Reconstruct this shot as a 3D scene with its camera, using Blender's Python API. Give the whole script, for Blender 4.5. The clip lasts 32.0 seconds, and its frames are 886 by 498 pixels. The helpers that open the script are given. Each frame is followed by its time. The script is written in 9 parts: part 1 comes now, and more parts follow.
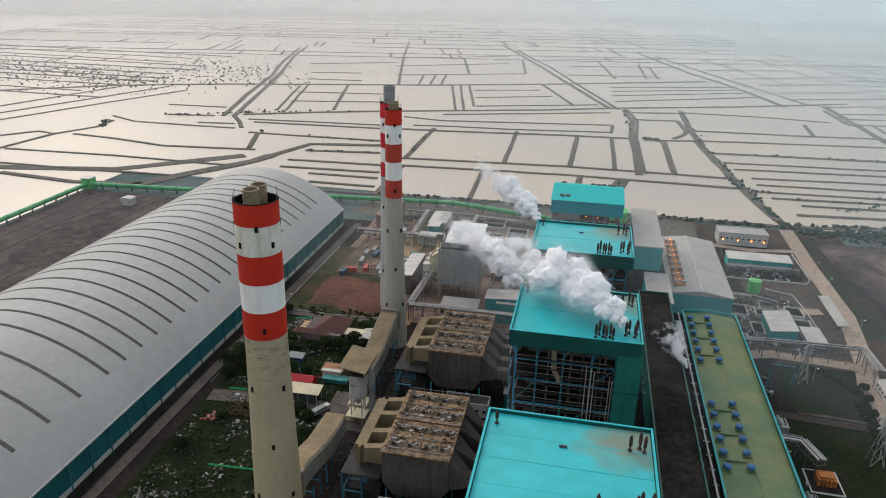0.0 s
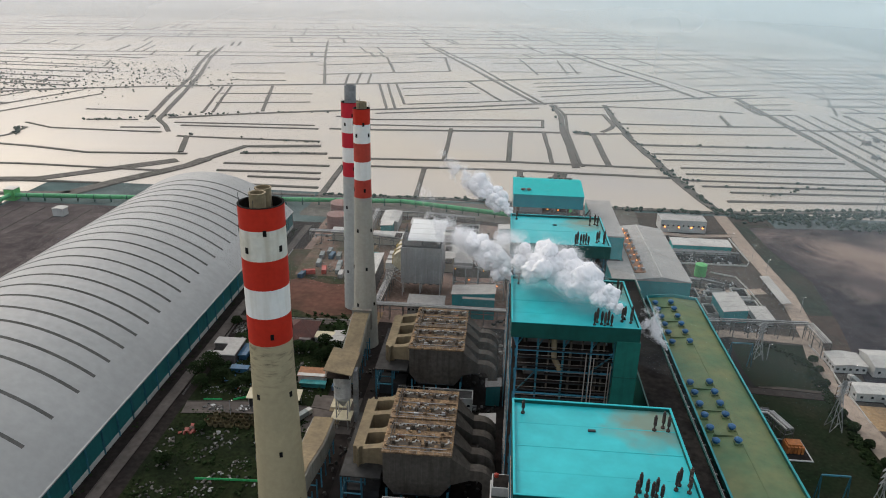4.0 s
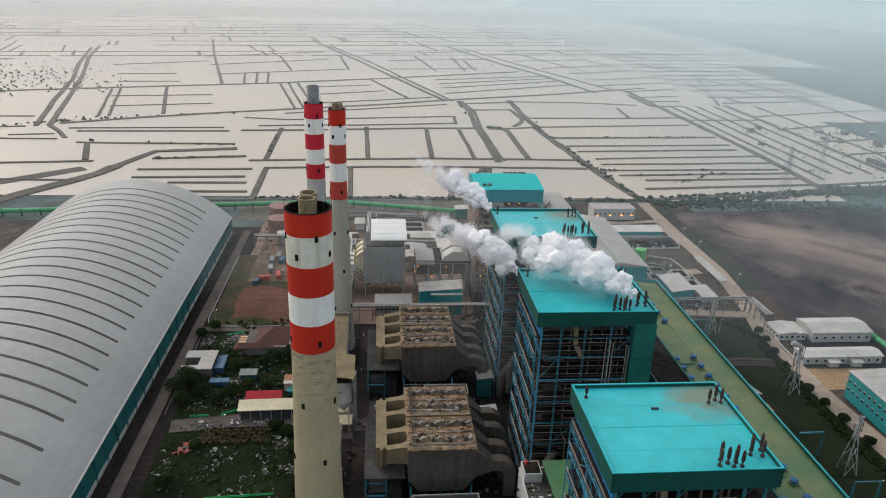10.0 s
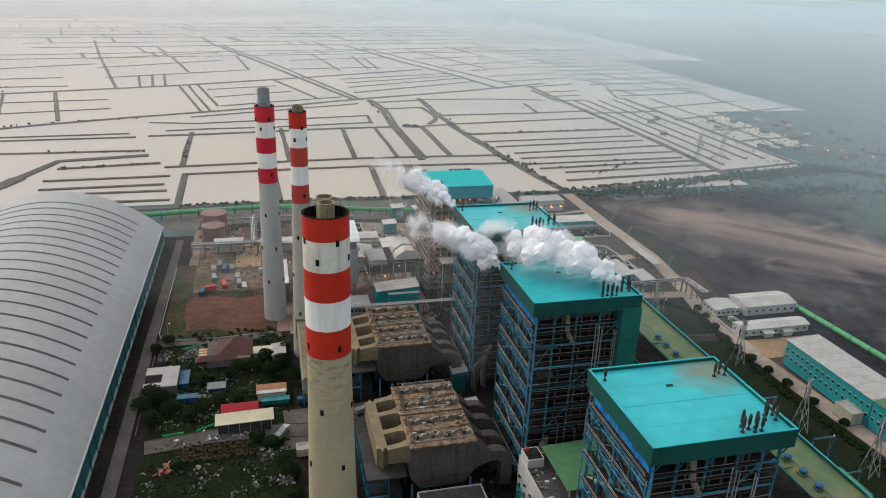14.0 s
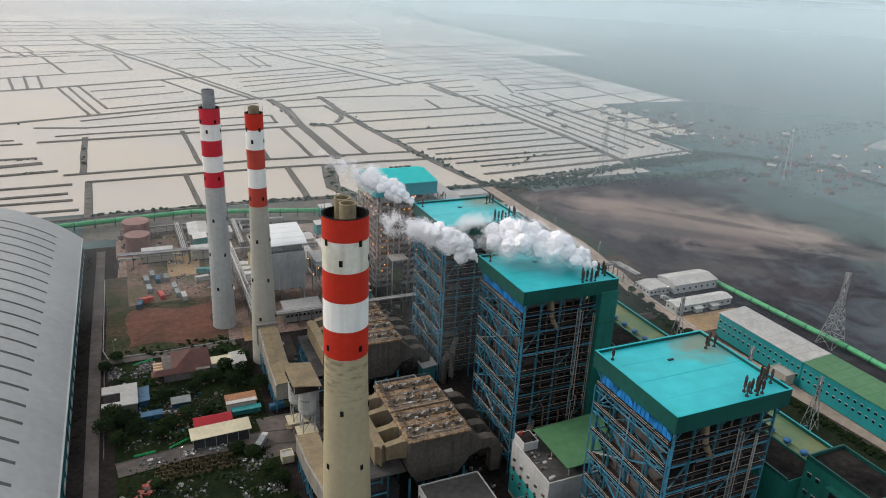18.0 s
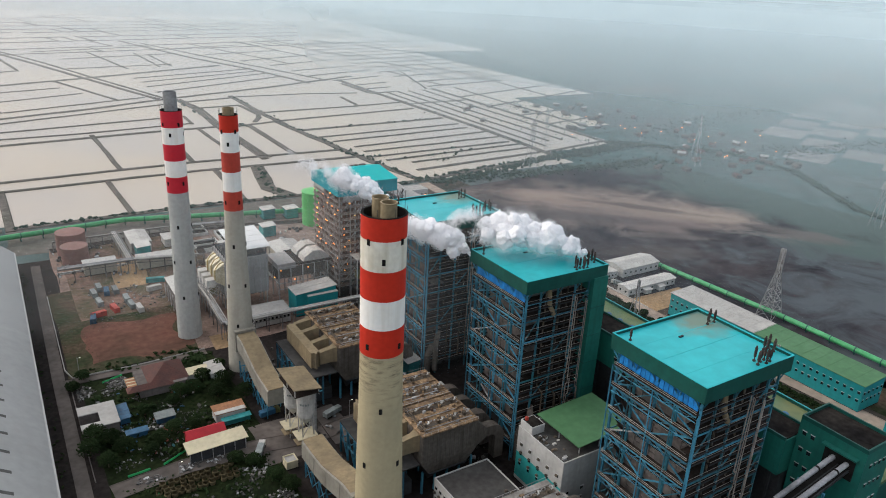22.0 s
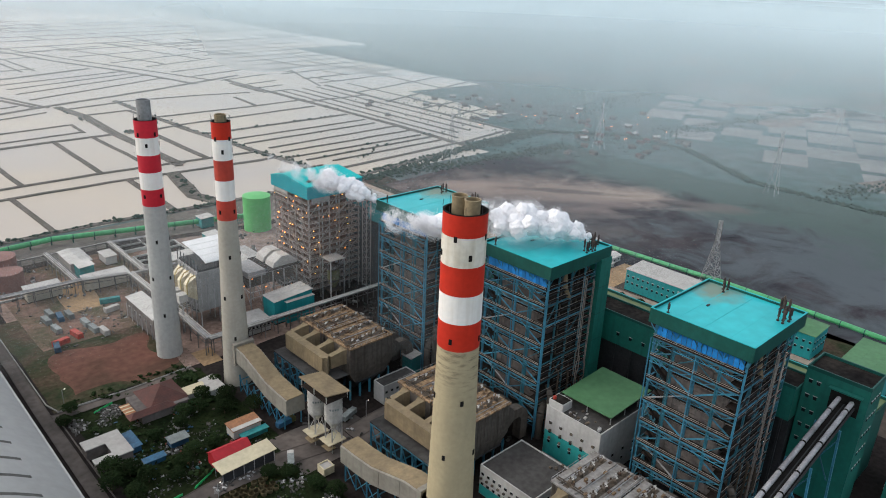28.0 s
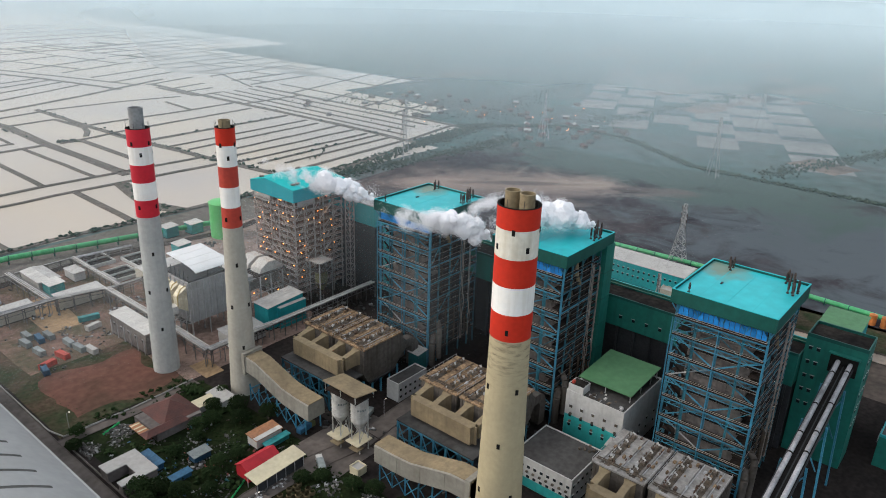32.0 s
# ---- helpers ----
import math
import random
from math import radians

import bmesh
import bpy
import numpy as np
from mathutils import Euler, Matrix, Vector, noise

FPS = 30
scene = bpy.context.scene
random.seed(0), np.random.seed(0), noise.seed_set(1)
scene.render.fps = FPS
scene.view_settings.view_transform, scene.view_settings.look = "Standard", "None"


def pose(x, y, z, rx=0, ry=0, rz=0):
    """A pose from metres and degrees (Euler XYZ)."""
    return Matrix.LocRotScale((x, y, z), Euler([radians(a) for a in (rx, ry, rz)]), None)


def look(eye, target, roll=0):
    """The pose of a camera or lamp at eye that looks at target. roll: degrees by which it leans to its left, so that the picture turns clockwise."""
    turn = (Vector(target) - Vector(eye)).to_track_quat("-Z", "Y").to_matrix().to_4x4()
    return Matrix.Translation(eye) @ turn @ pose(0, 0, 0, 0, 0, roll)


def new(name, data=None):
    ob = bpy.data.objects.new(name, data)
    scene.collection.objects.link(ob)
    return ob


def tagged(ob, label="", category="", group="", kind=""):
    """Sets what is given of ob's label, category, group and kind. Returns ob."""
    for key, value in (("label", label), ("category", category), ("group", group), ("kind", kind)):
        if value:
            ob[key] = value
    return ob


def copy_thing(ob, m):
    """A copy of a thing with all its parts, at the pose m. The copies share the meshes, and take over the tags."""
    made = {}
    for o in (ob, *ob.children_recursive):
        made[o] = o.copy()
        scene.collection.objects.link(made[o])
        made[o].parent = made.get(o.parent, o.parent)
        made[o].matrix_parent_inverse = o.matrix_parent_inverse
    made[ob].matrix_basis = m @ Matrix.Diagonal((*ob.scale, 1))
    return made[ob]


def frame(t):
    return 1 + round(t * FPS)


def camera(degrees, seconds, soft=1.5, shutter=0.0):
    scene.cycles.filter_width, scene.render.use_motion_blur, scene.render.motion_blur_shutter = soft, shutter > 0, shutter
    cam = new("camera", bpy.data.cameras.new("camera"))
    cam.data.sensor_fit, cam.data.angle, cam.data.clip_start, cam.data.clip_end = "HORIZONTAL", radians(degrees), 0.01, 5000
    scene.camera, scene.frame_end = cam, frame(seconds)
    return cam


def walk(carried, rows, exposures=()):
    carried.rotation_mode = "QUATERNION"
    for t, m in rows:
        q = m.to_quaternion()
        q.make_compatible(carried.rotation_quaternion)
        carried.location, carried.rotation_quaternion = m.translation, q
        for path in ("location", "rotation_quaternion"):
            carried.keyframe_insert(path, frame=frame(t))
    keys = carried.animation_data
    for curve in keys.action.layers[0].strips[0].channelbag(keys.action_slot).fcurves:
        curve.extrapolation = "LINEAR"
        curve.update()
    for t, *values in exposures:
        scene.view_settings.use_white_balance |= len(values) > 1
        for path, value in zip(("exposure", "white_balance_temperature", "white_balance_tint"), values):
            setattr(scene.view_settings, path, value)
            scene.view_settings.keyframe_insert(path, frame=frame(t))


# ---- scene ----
EXPOSURES = ((0.0, 0.06, 6270, 11), (14.0, 0.15, 6260, 11), (24.0, 0.26, 6170, 12), (32.0, 0.30, 6090, 11))
cam = camera(63.41, 32.0, soft=1.0)
ROWS = [
    (0, -0.64, 1.51, 177.8, 68.49, -1.14, 11.78),
    (0.5, -3.27, 0.78, 177.75, 68.49, -1.15, 10.9),
    (1, -6.12, 0.06, 177.72, 68.49, -1.16, 10.14),
    (1.5, -9.05, -0.65, 177.7, 68.48, -1.19, 9.29),
    (2, -12.06, -1.4, 177.52, 68.48, -1.2, 8.36),
    (2.5, -15.17, -2.06, 177.44, 68.49, -1.21, 7.45),
    (3, -18.22, -2.6, 177.42, 68.49, -1.22, 6.49),
    (3.5, -21.44, -3.25, 177.45, 68.49, -1.23, 5.66),
    (5.5, -34.63, -5.18, 177.65, 68.49, -1.33, 2.3),
    (6, -38.13, -5.61, 177.65, 68.48, -1.41, 1.42),
    (6.5, -41.72, -5.97, 177.72, 68.48, -1.48, 0.64),
    (7, -45.35, -6.26, 177.76, 68.47, -1.54, -0.11),
    (7.5, -49.17, -6.53, 177.8, 68.49, -1.63, -0.86),
    (8, -52.93, -6.69, 177.81, 68.48, -1.66, -1.58),
    (8.5, -56.84, -6.81, 177.8, 68.48, -1.73, -2.36),
    (9, -60.72, -6.9, 177.76, 68.49, -1.75, -3.15),
    (9.5, -64.64, -6.95, 177.77, 68.5, -1.77, -3.95),
    (10, -68.56, -6.85, 177.78, 68.5, -1.78, -4.85),
    (10.5, -72.5, -6.79, 177.72, 68.52, -1.8, -5.87),
    (11, -76.44, -6.57, 177.75, 68.53, -1.81, -6.94),
    (11.5, -80.42, -6.44, 177.77, 68.54, -1.83, -8.11),
    (12, -84.39, -6.19, 177.78, 68.57, -1.86, -9.26),
    (12.5, -88.43, -5.88, 177.79, 68.58, -1.88, -10.35),
    (13, -92.56, -5.53, 177.78, 68.6, -1.93, -11.41),
    (13.5, -96.66, -5.13, 177.82, 68.62, -1.93, -12.55),
    (14, -100.86, -4.67, 177.93, 68.62, -1.95, -13.73),
    (14.5, -104.87, -4.15, 177.97, 68.64, -1.97, -14.81),
    (16.5, -122.08, -1.03, 177.99, 68.66, -2.23, -19.66),
    (17, -126.73, 0, 177.97, 68.69, -2.33, -20.97),
    (17.5, -130.76, 1.04, 177.9, 68.7, -2.41, -22.11),
    (18, -135.39, 2.37, 177.86, 68.72, -2.48, -23.35),
    (18.5, -139.44, 3.51, 177.81, 68.74, -2.55, -24.43),
    (19, -144.04, 5.12, 177.72, 68.74, -2.6, -25.61),
    (19.5, -148.15, 6.49, 177.64, 68.76, -2.67, -26.53),
    (20, -152.77, 8.32, 177.56, 68.76, -2.71, -27.88),
    (20.5, -156.95, 9.87, 177.61, 68.75, -2.76, -29),
    (21, -161.47, 11.82, 177.62, 68.75, -2.8, -30.03),
    (21.5, -165.5, 13.59, 177.59, 68.78, -2.83, -30.97),
    (22, -170, 15.68, 177.59, 68.79, -2.83, -31.98),
    (22.5, -173.89, 17.58, 177.57, 68.79, -2.84, -32.89),
    (23, -178.37, 19.84, 177.6, 68.81, -2.87, -34),
    (23.5, -182.3, 21.84, 177.57, 68.81, -2.85, -34.96),
    (24, -186.56, 24.25, 177.63, 68.81, -2.84, -35.98),
    (24.5, -190.36, 26.39, 177.58, 68.83, -2.83, -37),
    (25, -194.64, 28.9, 177.61, 68.84, -2.78, -38.12),
    (25.5, -198.3, 31.19, 177.65, 68.82, -2.76, -38.97),
    (27.5, -213.67, 42.14, 177.59, 68.79, -2.51, -42.23),
    (28, -217.64, 45.06, 177.72, 68.77, -2.43, -43.12),
    (28.5, -221.09, 47.71, 177.74, 68.76, -2.32, -43.93),
    (29, -225.01, 50.8, 177.76, 68.75, -2.26, -44.82),
    (29.5, -228.38, 53.47, 177.72, 68.76, -2.22, -45.63),
    (30, -232.22, 56.68, 177.72, 68.76, -2.13, -46.6),
    (30.5, -235.48, 59.5, 177.73, 68.77, -2.07, -47.47),
    (31, -239.34, 62.87, 177.73, 68.76, -1.95, -48.43),
    (31.5, -242.52, 65.77, 177.74, 68.74, -1.84, -49.23),
    (32, -246.23, 69.22, 177.76, 68.74, -1.76, -50.19),
]
walk(cam, [(t, pose(x, y, z, rx, ry, rz)) for t, x, y, z, rx, ry, rz in ROWS], exposures=EXPOSURES)

# ---- world and light ----
world = bpy.data.worlds.new("overcast_sky")
scene.world = world
world.use_nodes = True
wn, wl = world.node_tree.nodes, world.node_tree.links
wn.clear()
w_out = wn.new("ShaderNodeOutputWorld")
sky = wn.new("ShaderNodeTexSky")
sky.sky_type = "NISHITA"
sky.sun_disc = False
sky.sun_elevation = radians(32)
sky.sun_rotation = radians(-41)
sky.air_density, sky.dust_density, sky.ozone_density = 1.0, 6.0, 1.0
b_sky = wn.new("ShaderNodeBackground")
b_sky.inputs[1].default_value = 0.05
# a cloud layer, brighter and warmer round the veiled sun
b_cloud = wn.new("ShaderNodeBackground")
w_tc, w_dot, w_mr, w_mix = wn.new("ShaderNodeTexCoord"), wn.new("ShaderNodeVectorMath"), wn.new("ShaderNodeMapRange"), wn.new("ShaderNodeMixRGB")
w_dot.operation = "DOT_PRODUCT"
w_dot.inputs[1].default_value = (-0.52, 0.64, 0.56)
wl.new(w_tc.outputs["Generated"], w_dot.inputs[0])
wl.new(w_dot.outputs["Value"], w_mr.inputs[0])
w_mr.inputs[1].default_value, w_mr.inputs[2].default_value = -0.6, 1.0
w_mix.inputs[1].default_value, w_mix.inputs[2].default_value = (0.42, 0.465, 0.495, 1), (0.86, 0.835, 0.79, 1)
wl.new(w_mr.outputs[0], w_mix.inputs[0])
wl.new(w_mix.outputs[0], b_cloud.inputs[0])
b_cloud.inputs[1].default_value = 0.95
w_add = wn.new("ShaderNodeAddShader")
wl.new(sky.outputs[0], b_sky.inputs[0])
wl.new(b_sky.outputs[0], w_add.inputs[0])
wl.new(b_cloud.outputs[0], w_add.inputs[1])
wl.new(w_add.outputs[0], w_out.inputs[0])

sun_data = bpy.data.lights.new("sun", "SUN")
sun_data.energy, sun_data.angle, sun_data.color = 0.78, radians(25), (1.0, 0.95, 0.88)
sun = new("sun", sun_data)
sun.matrix_world = look((-620, 720, 600), (0, 0, 0))


# ---- materials ----
def mat(name, col, rough=0.8, metal=0.0, col2=None, big=0.03, fine=0.6, amount=0.35, bump=0.15, streak=0.0, streak_col=None,
        each=0.0, spec=0.4):
    """A procedural surface: a base colour, drifting towards col2 in patches, a fine grain, streaks that run down, a shade of its own for each piece."""
    m = bpy.data.materials.new(name)
    m.use_nodes = True
    n, l = m.node_tree.nodes, m.node_tree.links
    bsdf = n["Principled BSDF"]
    bsdf.inputs["Roughness"].default_value = rough
    bsdf.inputs["Metallic"].default_value = metal
    bsdf.inputs["Specular IOR Level"].default_value = min(spec, 0.06) if rough >= 0.9 else spec
    geo = n.new("ShaderNodeNewGeometry")
    if col2 is None:
        col2 = tuple(c * 0.62 for c in col)
    n1 = n.new("ShaderNodeTexNoise")
    n1.inputs["Scale"].default_value, n1.inputs["Detail"].default_value, n1.inputs["Roughness"].default_value = big, 5, 0.6
    l.new(geo.outputs["Position"], n1.inputs["Vector"])
    r1 = n.new("ShaderNodeMapRange")
    r1.inputs[1].default_value, r1.inputs[2].default_value = 0.38, 0.68
    l.new(n1.outputs[0], r1.inputs[0])
    mix = n.new("ShaderNodeMixRGB")
    mix.inputs[1].default_value, mix.inputs[2].default_value = (*col, 1), (*col2, 1)
    l.new(r1.outputs[0], mix.inputs[0])
    n2 = n.new("ShaderNodeTexNoise")
    n2.inputs["Scale"].default_value, n2.inputs["Detail"].default_value = fine, 6
    l.new(geo.outputs["Position"], n2.inputs["Vector"])
    r2 = n.new("ShaderNodeMapRange")
    r2.inputs[1].default_value, r2.inputs[2].default_value = 0.25, 0.75
    r2.inputs[3].default_value, r2.inputs[4].default_value = 1 - amount, 1 + amount
    l.new(n2.outputs[0], r2.inputs[0])
    mul = n.new("ShaderNodeVectorMath")
    mul.operation = "SCALE"
    l.new(mix.outputs[0], mul.inputs[0])
    l.new(r2.outputs[0], mul.inputs["Scale"])
    last = mul.outputs[0]
    if streak:
        mp = n.new("ShaderNodeMapping")
        mp.inputs["Scale"].default_value = (0.55, 0.55, 0.035)
        l.new(geo.outputs["Position"], mp.inputs[0])
        n3 = n.new("ShaderNodeTexNoise")
        n3.inputs["Scale"].default_value, n3.inputs["Detail"].default_value = 1.0, 4
        l.new(mp.outputs[0], n3.inputs["Vector"])
        r3 = n.new("ShaderNodeMapRange")
        r3.inputs[1].default_value, r3.inputs[2].default_value, r3.inputs[4].default_value = 0.5, 0.72, streak
        l.new(n3.outputs[0], r3.inputs[0])
        m3 = n.new("ShaderNodeMixRGB")
        m3.inputs[2].default_value = (*(streak_col or tuple(c * 0.4 for c in col)), 1)
        l.new(r3.outputs[0], m3.inputs[0])
        l.new(last, m3.inputs[1])
        last = m3.outputs[0]
    if each:
        oi = n.new("ShaderNodeObjectInfo")
        r4 = n.new("ShaderNodeMapRange")
        r4.inputs[3].default_value, r4.inputs[4].default_value = 1 - each, 1 + each
        l.new(oi.outputs["Random"], r4.inputs[0])
        m4 = n.new("ShaderNodeVectorMath")
        m4.operation = "SCALE"
        l.new(last, m4.inputs[0])
        l.new(r4.outputs[0], m4.inputs["Scale"])
        last = m4.outputs[0]
    l.new(last, bsdf.inputs["Base Color"])
    if bump:
        bp = n.new("ShaderNodeBump")
        bp.inputs["Strength"].default_value, bp.inputs["Distance"].default_value = bump, 0.3
        l.new(n2.outputs[0], bp.inputs["Height"])
        l.new(bp.outputs[0], bsdf.inputs["Normal"])
    return m


def glow(name, col, power):
    m = bpy.data.materials.new(name)
    m.use_nodes = True
    b = m.node_tree.nodes["Principled BSDF"]
    b.inputs["Base Color"].default_value = (*col, 1)
    b.inputs["Emission Color"].default_value = (*col, 1)
    b.inputs["Emission Strength"].default_value = power
    return m


M = {
    "teal_deep": mat("deep_turquoise_cladding", (0.002, 0.25, 0.30), 0.5, 0, (0.004, 0.28, 0.34), 0.05, 0.3, 0.1, 0.03, 0.12),
    "roof_unit": mat("new_turquoise_roof", (0.006, 0.40, 0.40), 0.6, 0, (0.01, 0.42, 0.43), 0.05, 0.25, 0.1, 0.03, spec=0.08),
    "rust_casing": mat("rusty_unfinished_casing", (0.15, 0.085, 0.065), 0.9, 0, (0.07, 0.05, 0.045), 0.12, 0.7, 0.35, 0.1, 0.4, (0.07, 0.045, 0.035), 0.15, spec=0.1),
    "pink_deck": mat("dusty_pinkish_deck", (0.15, 0.10, 0.083), 0.9, 0, (0.085, 0.062, 0.055), 0.2, 1.0, 0.3, 0.05, each=0.2),
    "cream_metal": mat("cream_funnel_metal", (0.62, 0.56, 0.40), 0.45, 0.1, (0.42, 0.36, 0.24), 0.3, 0.9, 0.2, 0.03, 0.2),
    "yellow_pipe": mat("dull_yellow_duct", (0.42, 0.31, 0.08), 0.6, 0, (0.3, 0.22, 0.07), 0.4, 1.0, 0.2, 0.0, each=0.1),
    "roof_bright": mat("bright_white_roof_sheet", (0.72, 0.73, 0.72), 0.5, 0, (0.62, 0.63, 0.62), 0.1, 0.5, 0.06, 0.02),
    "panel_grey": mat("grey_panel_cladding", (0.33, 0.33, 0.325), 0.7, 0, (0.27, 0.265, 0.26), 0.1, 0.6, 0.12, 0.03, 0.25),
    "roof_cyan": mat("turquoise_roof_sheet", (0.010, 0.36, 0.40), 0.45, 0, (0.018, 0.42, 0.45), 0.05, 0.25, 0.1, 0.03, spec=0.35),
    "fascia": mat("teal_green_fascia", (0.0045, 0.06375, 0.051), 0.5, 0, (0.00675, 0.0825, 0.0675), 0.08, 0.5, 0.15, 0.05, 0.25),
    "teal": mat("teal_cladding", (0.016, 0.25, 0.27), 0.5, 0, (0.02, 0.29, 0.31), 0.06, 0.5, 0.12, 0.05, 0.25),
    "green_wall": mat("green_cladding", (0.011, 0.125, 0.098), 0.55, 0, (0.014, 0.15, 0.118), 0.06, 0.5, 0.15, 0.05, 0.35),
    "steel_blue": mat("blue_painted_steel", (0.055, 0.225, 0.33), 0.5, 0, (0.036, 0.145, 0.21), 0.1, 1.0, 0.25, 0.05, each=0.4),
    "steel_teal": mat("teal_painted_steel", (0.03, 0.15, 0.20), 0.5, 0, (0.024, 0.10, 0.13), 0.1, 1.0, 0.25, 0.05, each=0.3),
    "louvre_blue": mat("bright_blue_louvre", (0.02, 0.23, 0.60), 0.45, 0, (0.015, 0.16, 0.44), 0.2, 1.0, 0.2, 0.05, each=0.25),
    "deck": mat("rusty_grating_deck", (0.036, 0.028, 0.024), 0.9, 0, (0.022, 0.019, 0.018), 0.15, 1.2, 0.4, 0.1, each=0.2),
    "rail": mat("weathered_railing", (0.36, 0.325, 0.29), 0.7, 0, (0.24, 0.20, 0.175), 0.2, 1.0, 0.3, 0.0, each=0.2),
    "dark_steel": mat("sooty_steel_and_shade", (0.033, 0.03575, 0.0385), 0.75, 0, (0.022, 0.022, 0.02475), 0.15, 1.0, 0.3, 0.05, each=0.3),
    "casing": mat("dusty_boiler_casing", (0.175, 0.155, 0.145), 0.85, 0, (0.11, 0.097, 0.09), 0.06, 0.6, 0.25, 0.1, 0.35, each=0.12, spec=0.1),
    "concrete": mat("chimney_concrete", (0.44, 0.375, 0.235), 0.9, 0, (0.39, 0.335, 0.215), 0.06, 0.7, 0.07, 0.05, 0.1, (0.25, 0.21, 0.14)),
    "concrete_grey": mat("grey_chimney_concrete", (0.45, 0.455, 0.43), 0.9, 0, (0.39, 0.395, 0.375), 0.06, 0.6, 0.1, 0.06, 0.3, (0.26, 0.26, 0.255)),
    "concrete_mix": mat("pale_chimney_concrete", (0.43, 0.405, 0.34), 0.9, 0, (0.37, 0.35, 0.295), 0.06, 0.7, 0.08, 0.05, 0.15, (0.22, 0.20, 0.17)),
    "red_paint": mat("red_chimney_paint", (0.54, 0.032, 0.013), 0.6, 0, (0.47, 0.027, 0.012), 0.1, 0.8, 0.1, 0.03, 0.1, spec=0.2),
    "crimson_paint": mat("crimson_chimney_paint", (0.55, 0.012, 0.03), 0.6, 0, (0.48, 0.012, 0.025), 0.1, 0.8, 0.1, 0.05),
    "white_paint": mat("white_chimney_paint", (0.85, 0.835, 0.79), 0.65, 0, (0.80, 0.78, 0.72), 0.1, 0.8, 0.05, 0.02, 0.3, (0.55, 0.49, 0.38), spec=0.15),
    "sooty_white": mat("soot_stained_white_paint", (0.72, 0.69, 0.60), 0.7, 0, (0.62, 0.58, 0.47), 0.16, 0.8, 0.08, 0.02, 0.5, (0.46, 0.40, 0.28), spec=0.1),
    "white_wall": mat("white_wall_render", (0.47, 0.47, 0.455), 0.8, 0, (0.38, 0.38, 0.365), 0.1, 0.7, 0.1, 0.05, 0.25, (0.22, 0.21, 0.185)),
    "flue": mat("tan_flue_lining", (0.27, 0.21, 0.12), 0.75, 0, (0.20, 0.155, 0.09), 0.3, 1.0, 0.2, 0.1, 0.3),
    "flue_grey": mat("grey_flue_metal", (0.30, 0.31, 0.31), 0.55, 0.3, (0.22, 0.22, 0.22), 0.3, 1.0, 0.2, 0.1),
    "soot": mat("soot_and_dark_openings", (0.018, 0.017, 0.016), 0.95),
    "esp": mat("dusty_brown_casing", (0.122, 0.11, 0.096), 0.9, 0, (0.08, 0.07, 0.06), 0.07, 0.7, 0.25, 0.12, 0.6, (0.055, 0.045, 0.038), 0.1),
    "esp_top": mat("dusty_casing_roof", (0.30, 0.205, 0.12), 0.95, 0, (0.085, 0.062, 0.048), 0.35, 1.1, 0.6, 0.4),
    "esp_top_grey": mat("grey_casing_roof", (0.30, 0.29, 0.275), 0.9, 0, (0.18, 0.165, 0.145), 0.14, 0.7, 0.3, 0.15),
    "duct": mat("ochre_duct_cladding", (0.255, 0.20, 0.12), 0.85, 0, (0.18, 0.142, 0.09), 0.1, 0.7, 0.15, 0.03, 0.4, (0.11, 0.09, 0.065), 0.06, spec=0.15),
    "machine": mat("grimy_machinery", (0.07, 0.0595, 0.049), 0.8, 0.1, (0.119, 0.091, 0.063), 0.3, 1.2, 0.4, 0.1, each=0.35),
    "dark_rust": mat("dark_rusty_silencer", (0.042, 0.030, 0.027), 0.8, 0.1, (0.075, 0.05, 0.04), 0.6, 1.5, 0.4, 0.05, each=0.3),
    "rust": mat("rusty_pipe", (0.10, 0.055, 0.035), 0.85, 0.1, (0.05, 0.04, 0.035), 0.4, 1.5, 0.4, 0.1, each=0.25),
    "roof_white": mat("pale_grey_shed_roof", (0.33, 0.335, 0.325), 0.65, 0, (0.295, 0.30, 0.29), 0.02, 0.3, 0.07, 0.04, each=0.02),
    "roof_dark": mat("dark_flat_roof", (0.07, 0.0686, 0.0658), 0.9, 0, (0.049, 0.0469, 0.0448), 0.08, 0.5, 0.25, 0.05),
    # the teal cladding darkened, with the side walls' shade put into the colour
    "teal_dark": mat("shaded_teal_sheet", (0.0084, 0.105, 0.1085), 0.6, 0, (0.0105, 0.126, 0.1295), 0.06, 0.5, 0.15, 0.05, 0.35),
    "roof_grey": mat("grey_sheet_roof", (0.36, 0.35, 0.33), 0.7, 0, (0.29, 0.28, 0.26), 0.06, 0.5, 0.15, 0.05),
    "roof_light": mat("pale_sheet_roof", (0.46, 0.45, 0.42), 0.65, 0, (0.36, 0.35, 0.325), 0.1, 0.6, 0.14, 0.05, 0.2, None, 0.14),
    "roof_cream": mat("cream_sheet_roof", (0.55, 0.49, 0.33), 0.7, 0, (0.45, 0.40, 0.28), 0.1, 0.6, 0.12, 0.05),
    "roof_red": mat("red_sheet_roof", (0.42, 0.014, 0.022), 0.65, 0, (0.33, 0.014, 0.022), 0.1, 0.6, 0.15, 0.05),
    "roof_tile": mat("brown_red_roof_tiles", (0.10, 0.04, 0.032), 0.85, 0, (0.065, 0.033, 0.028), 0.2, 2.0, 0.3, 0.15),
    "roof_green": mat("faded_green_roof", (0.062, 0.135, 0.062), 0.6, 0, (0.165, 0.175, 0.07), 0.045, 0.25, 0.16, 0.05),
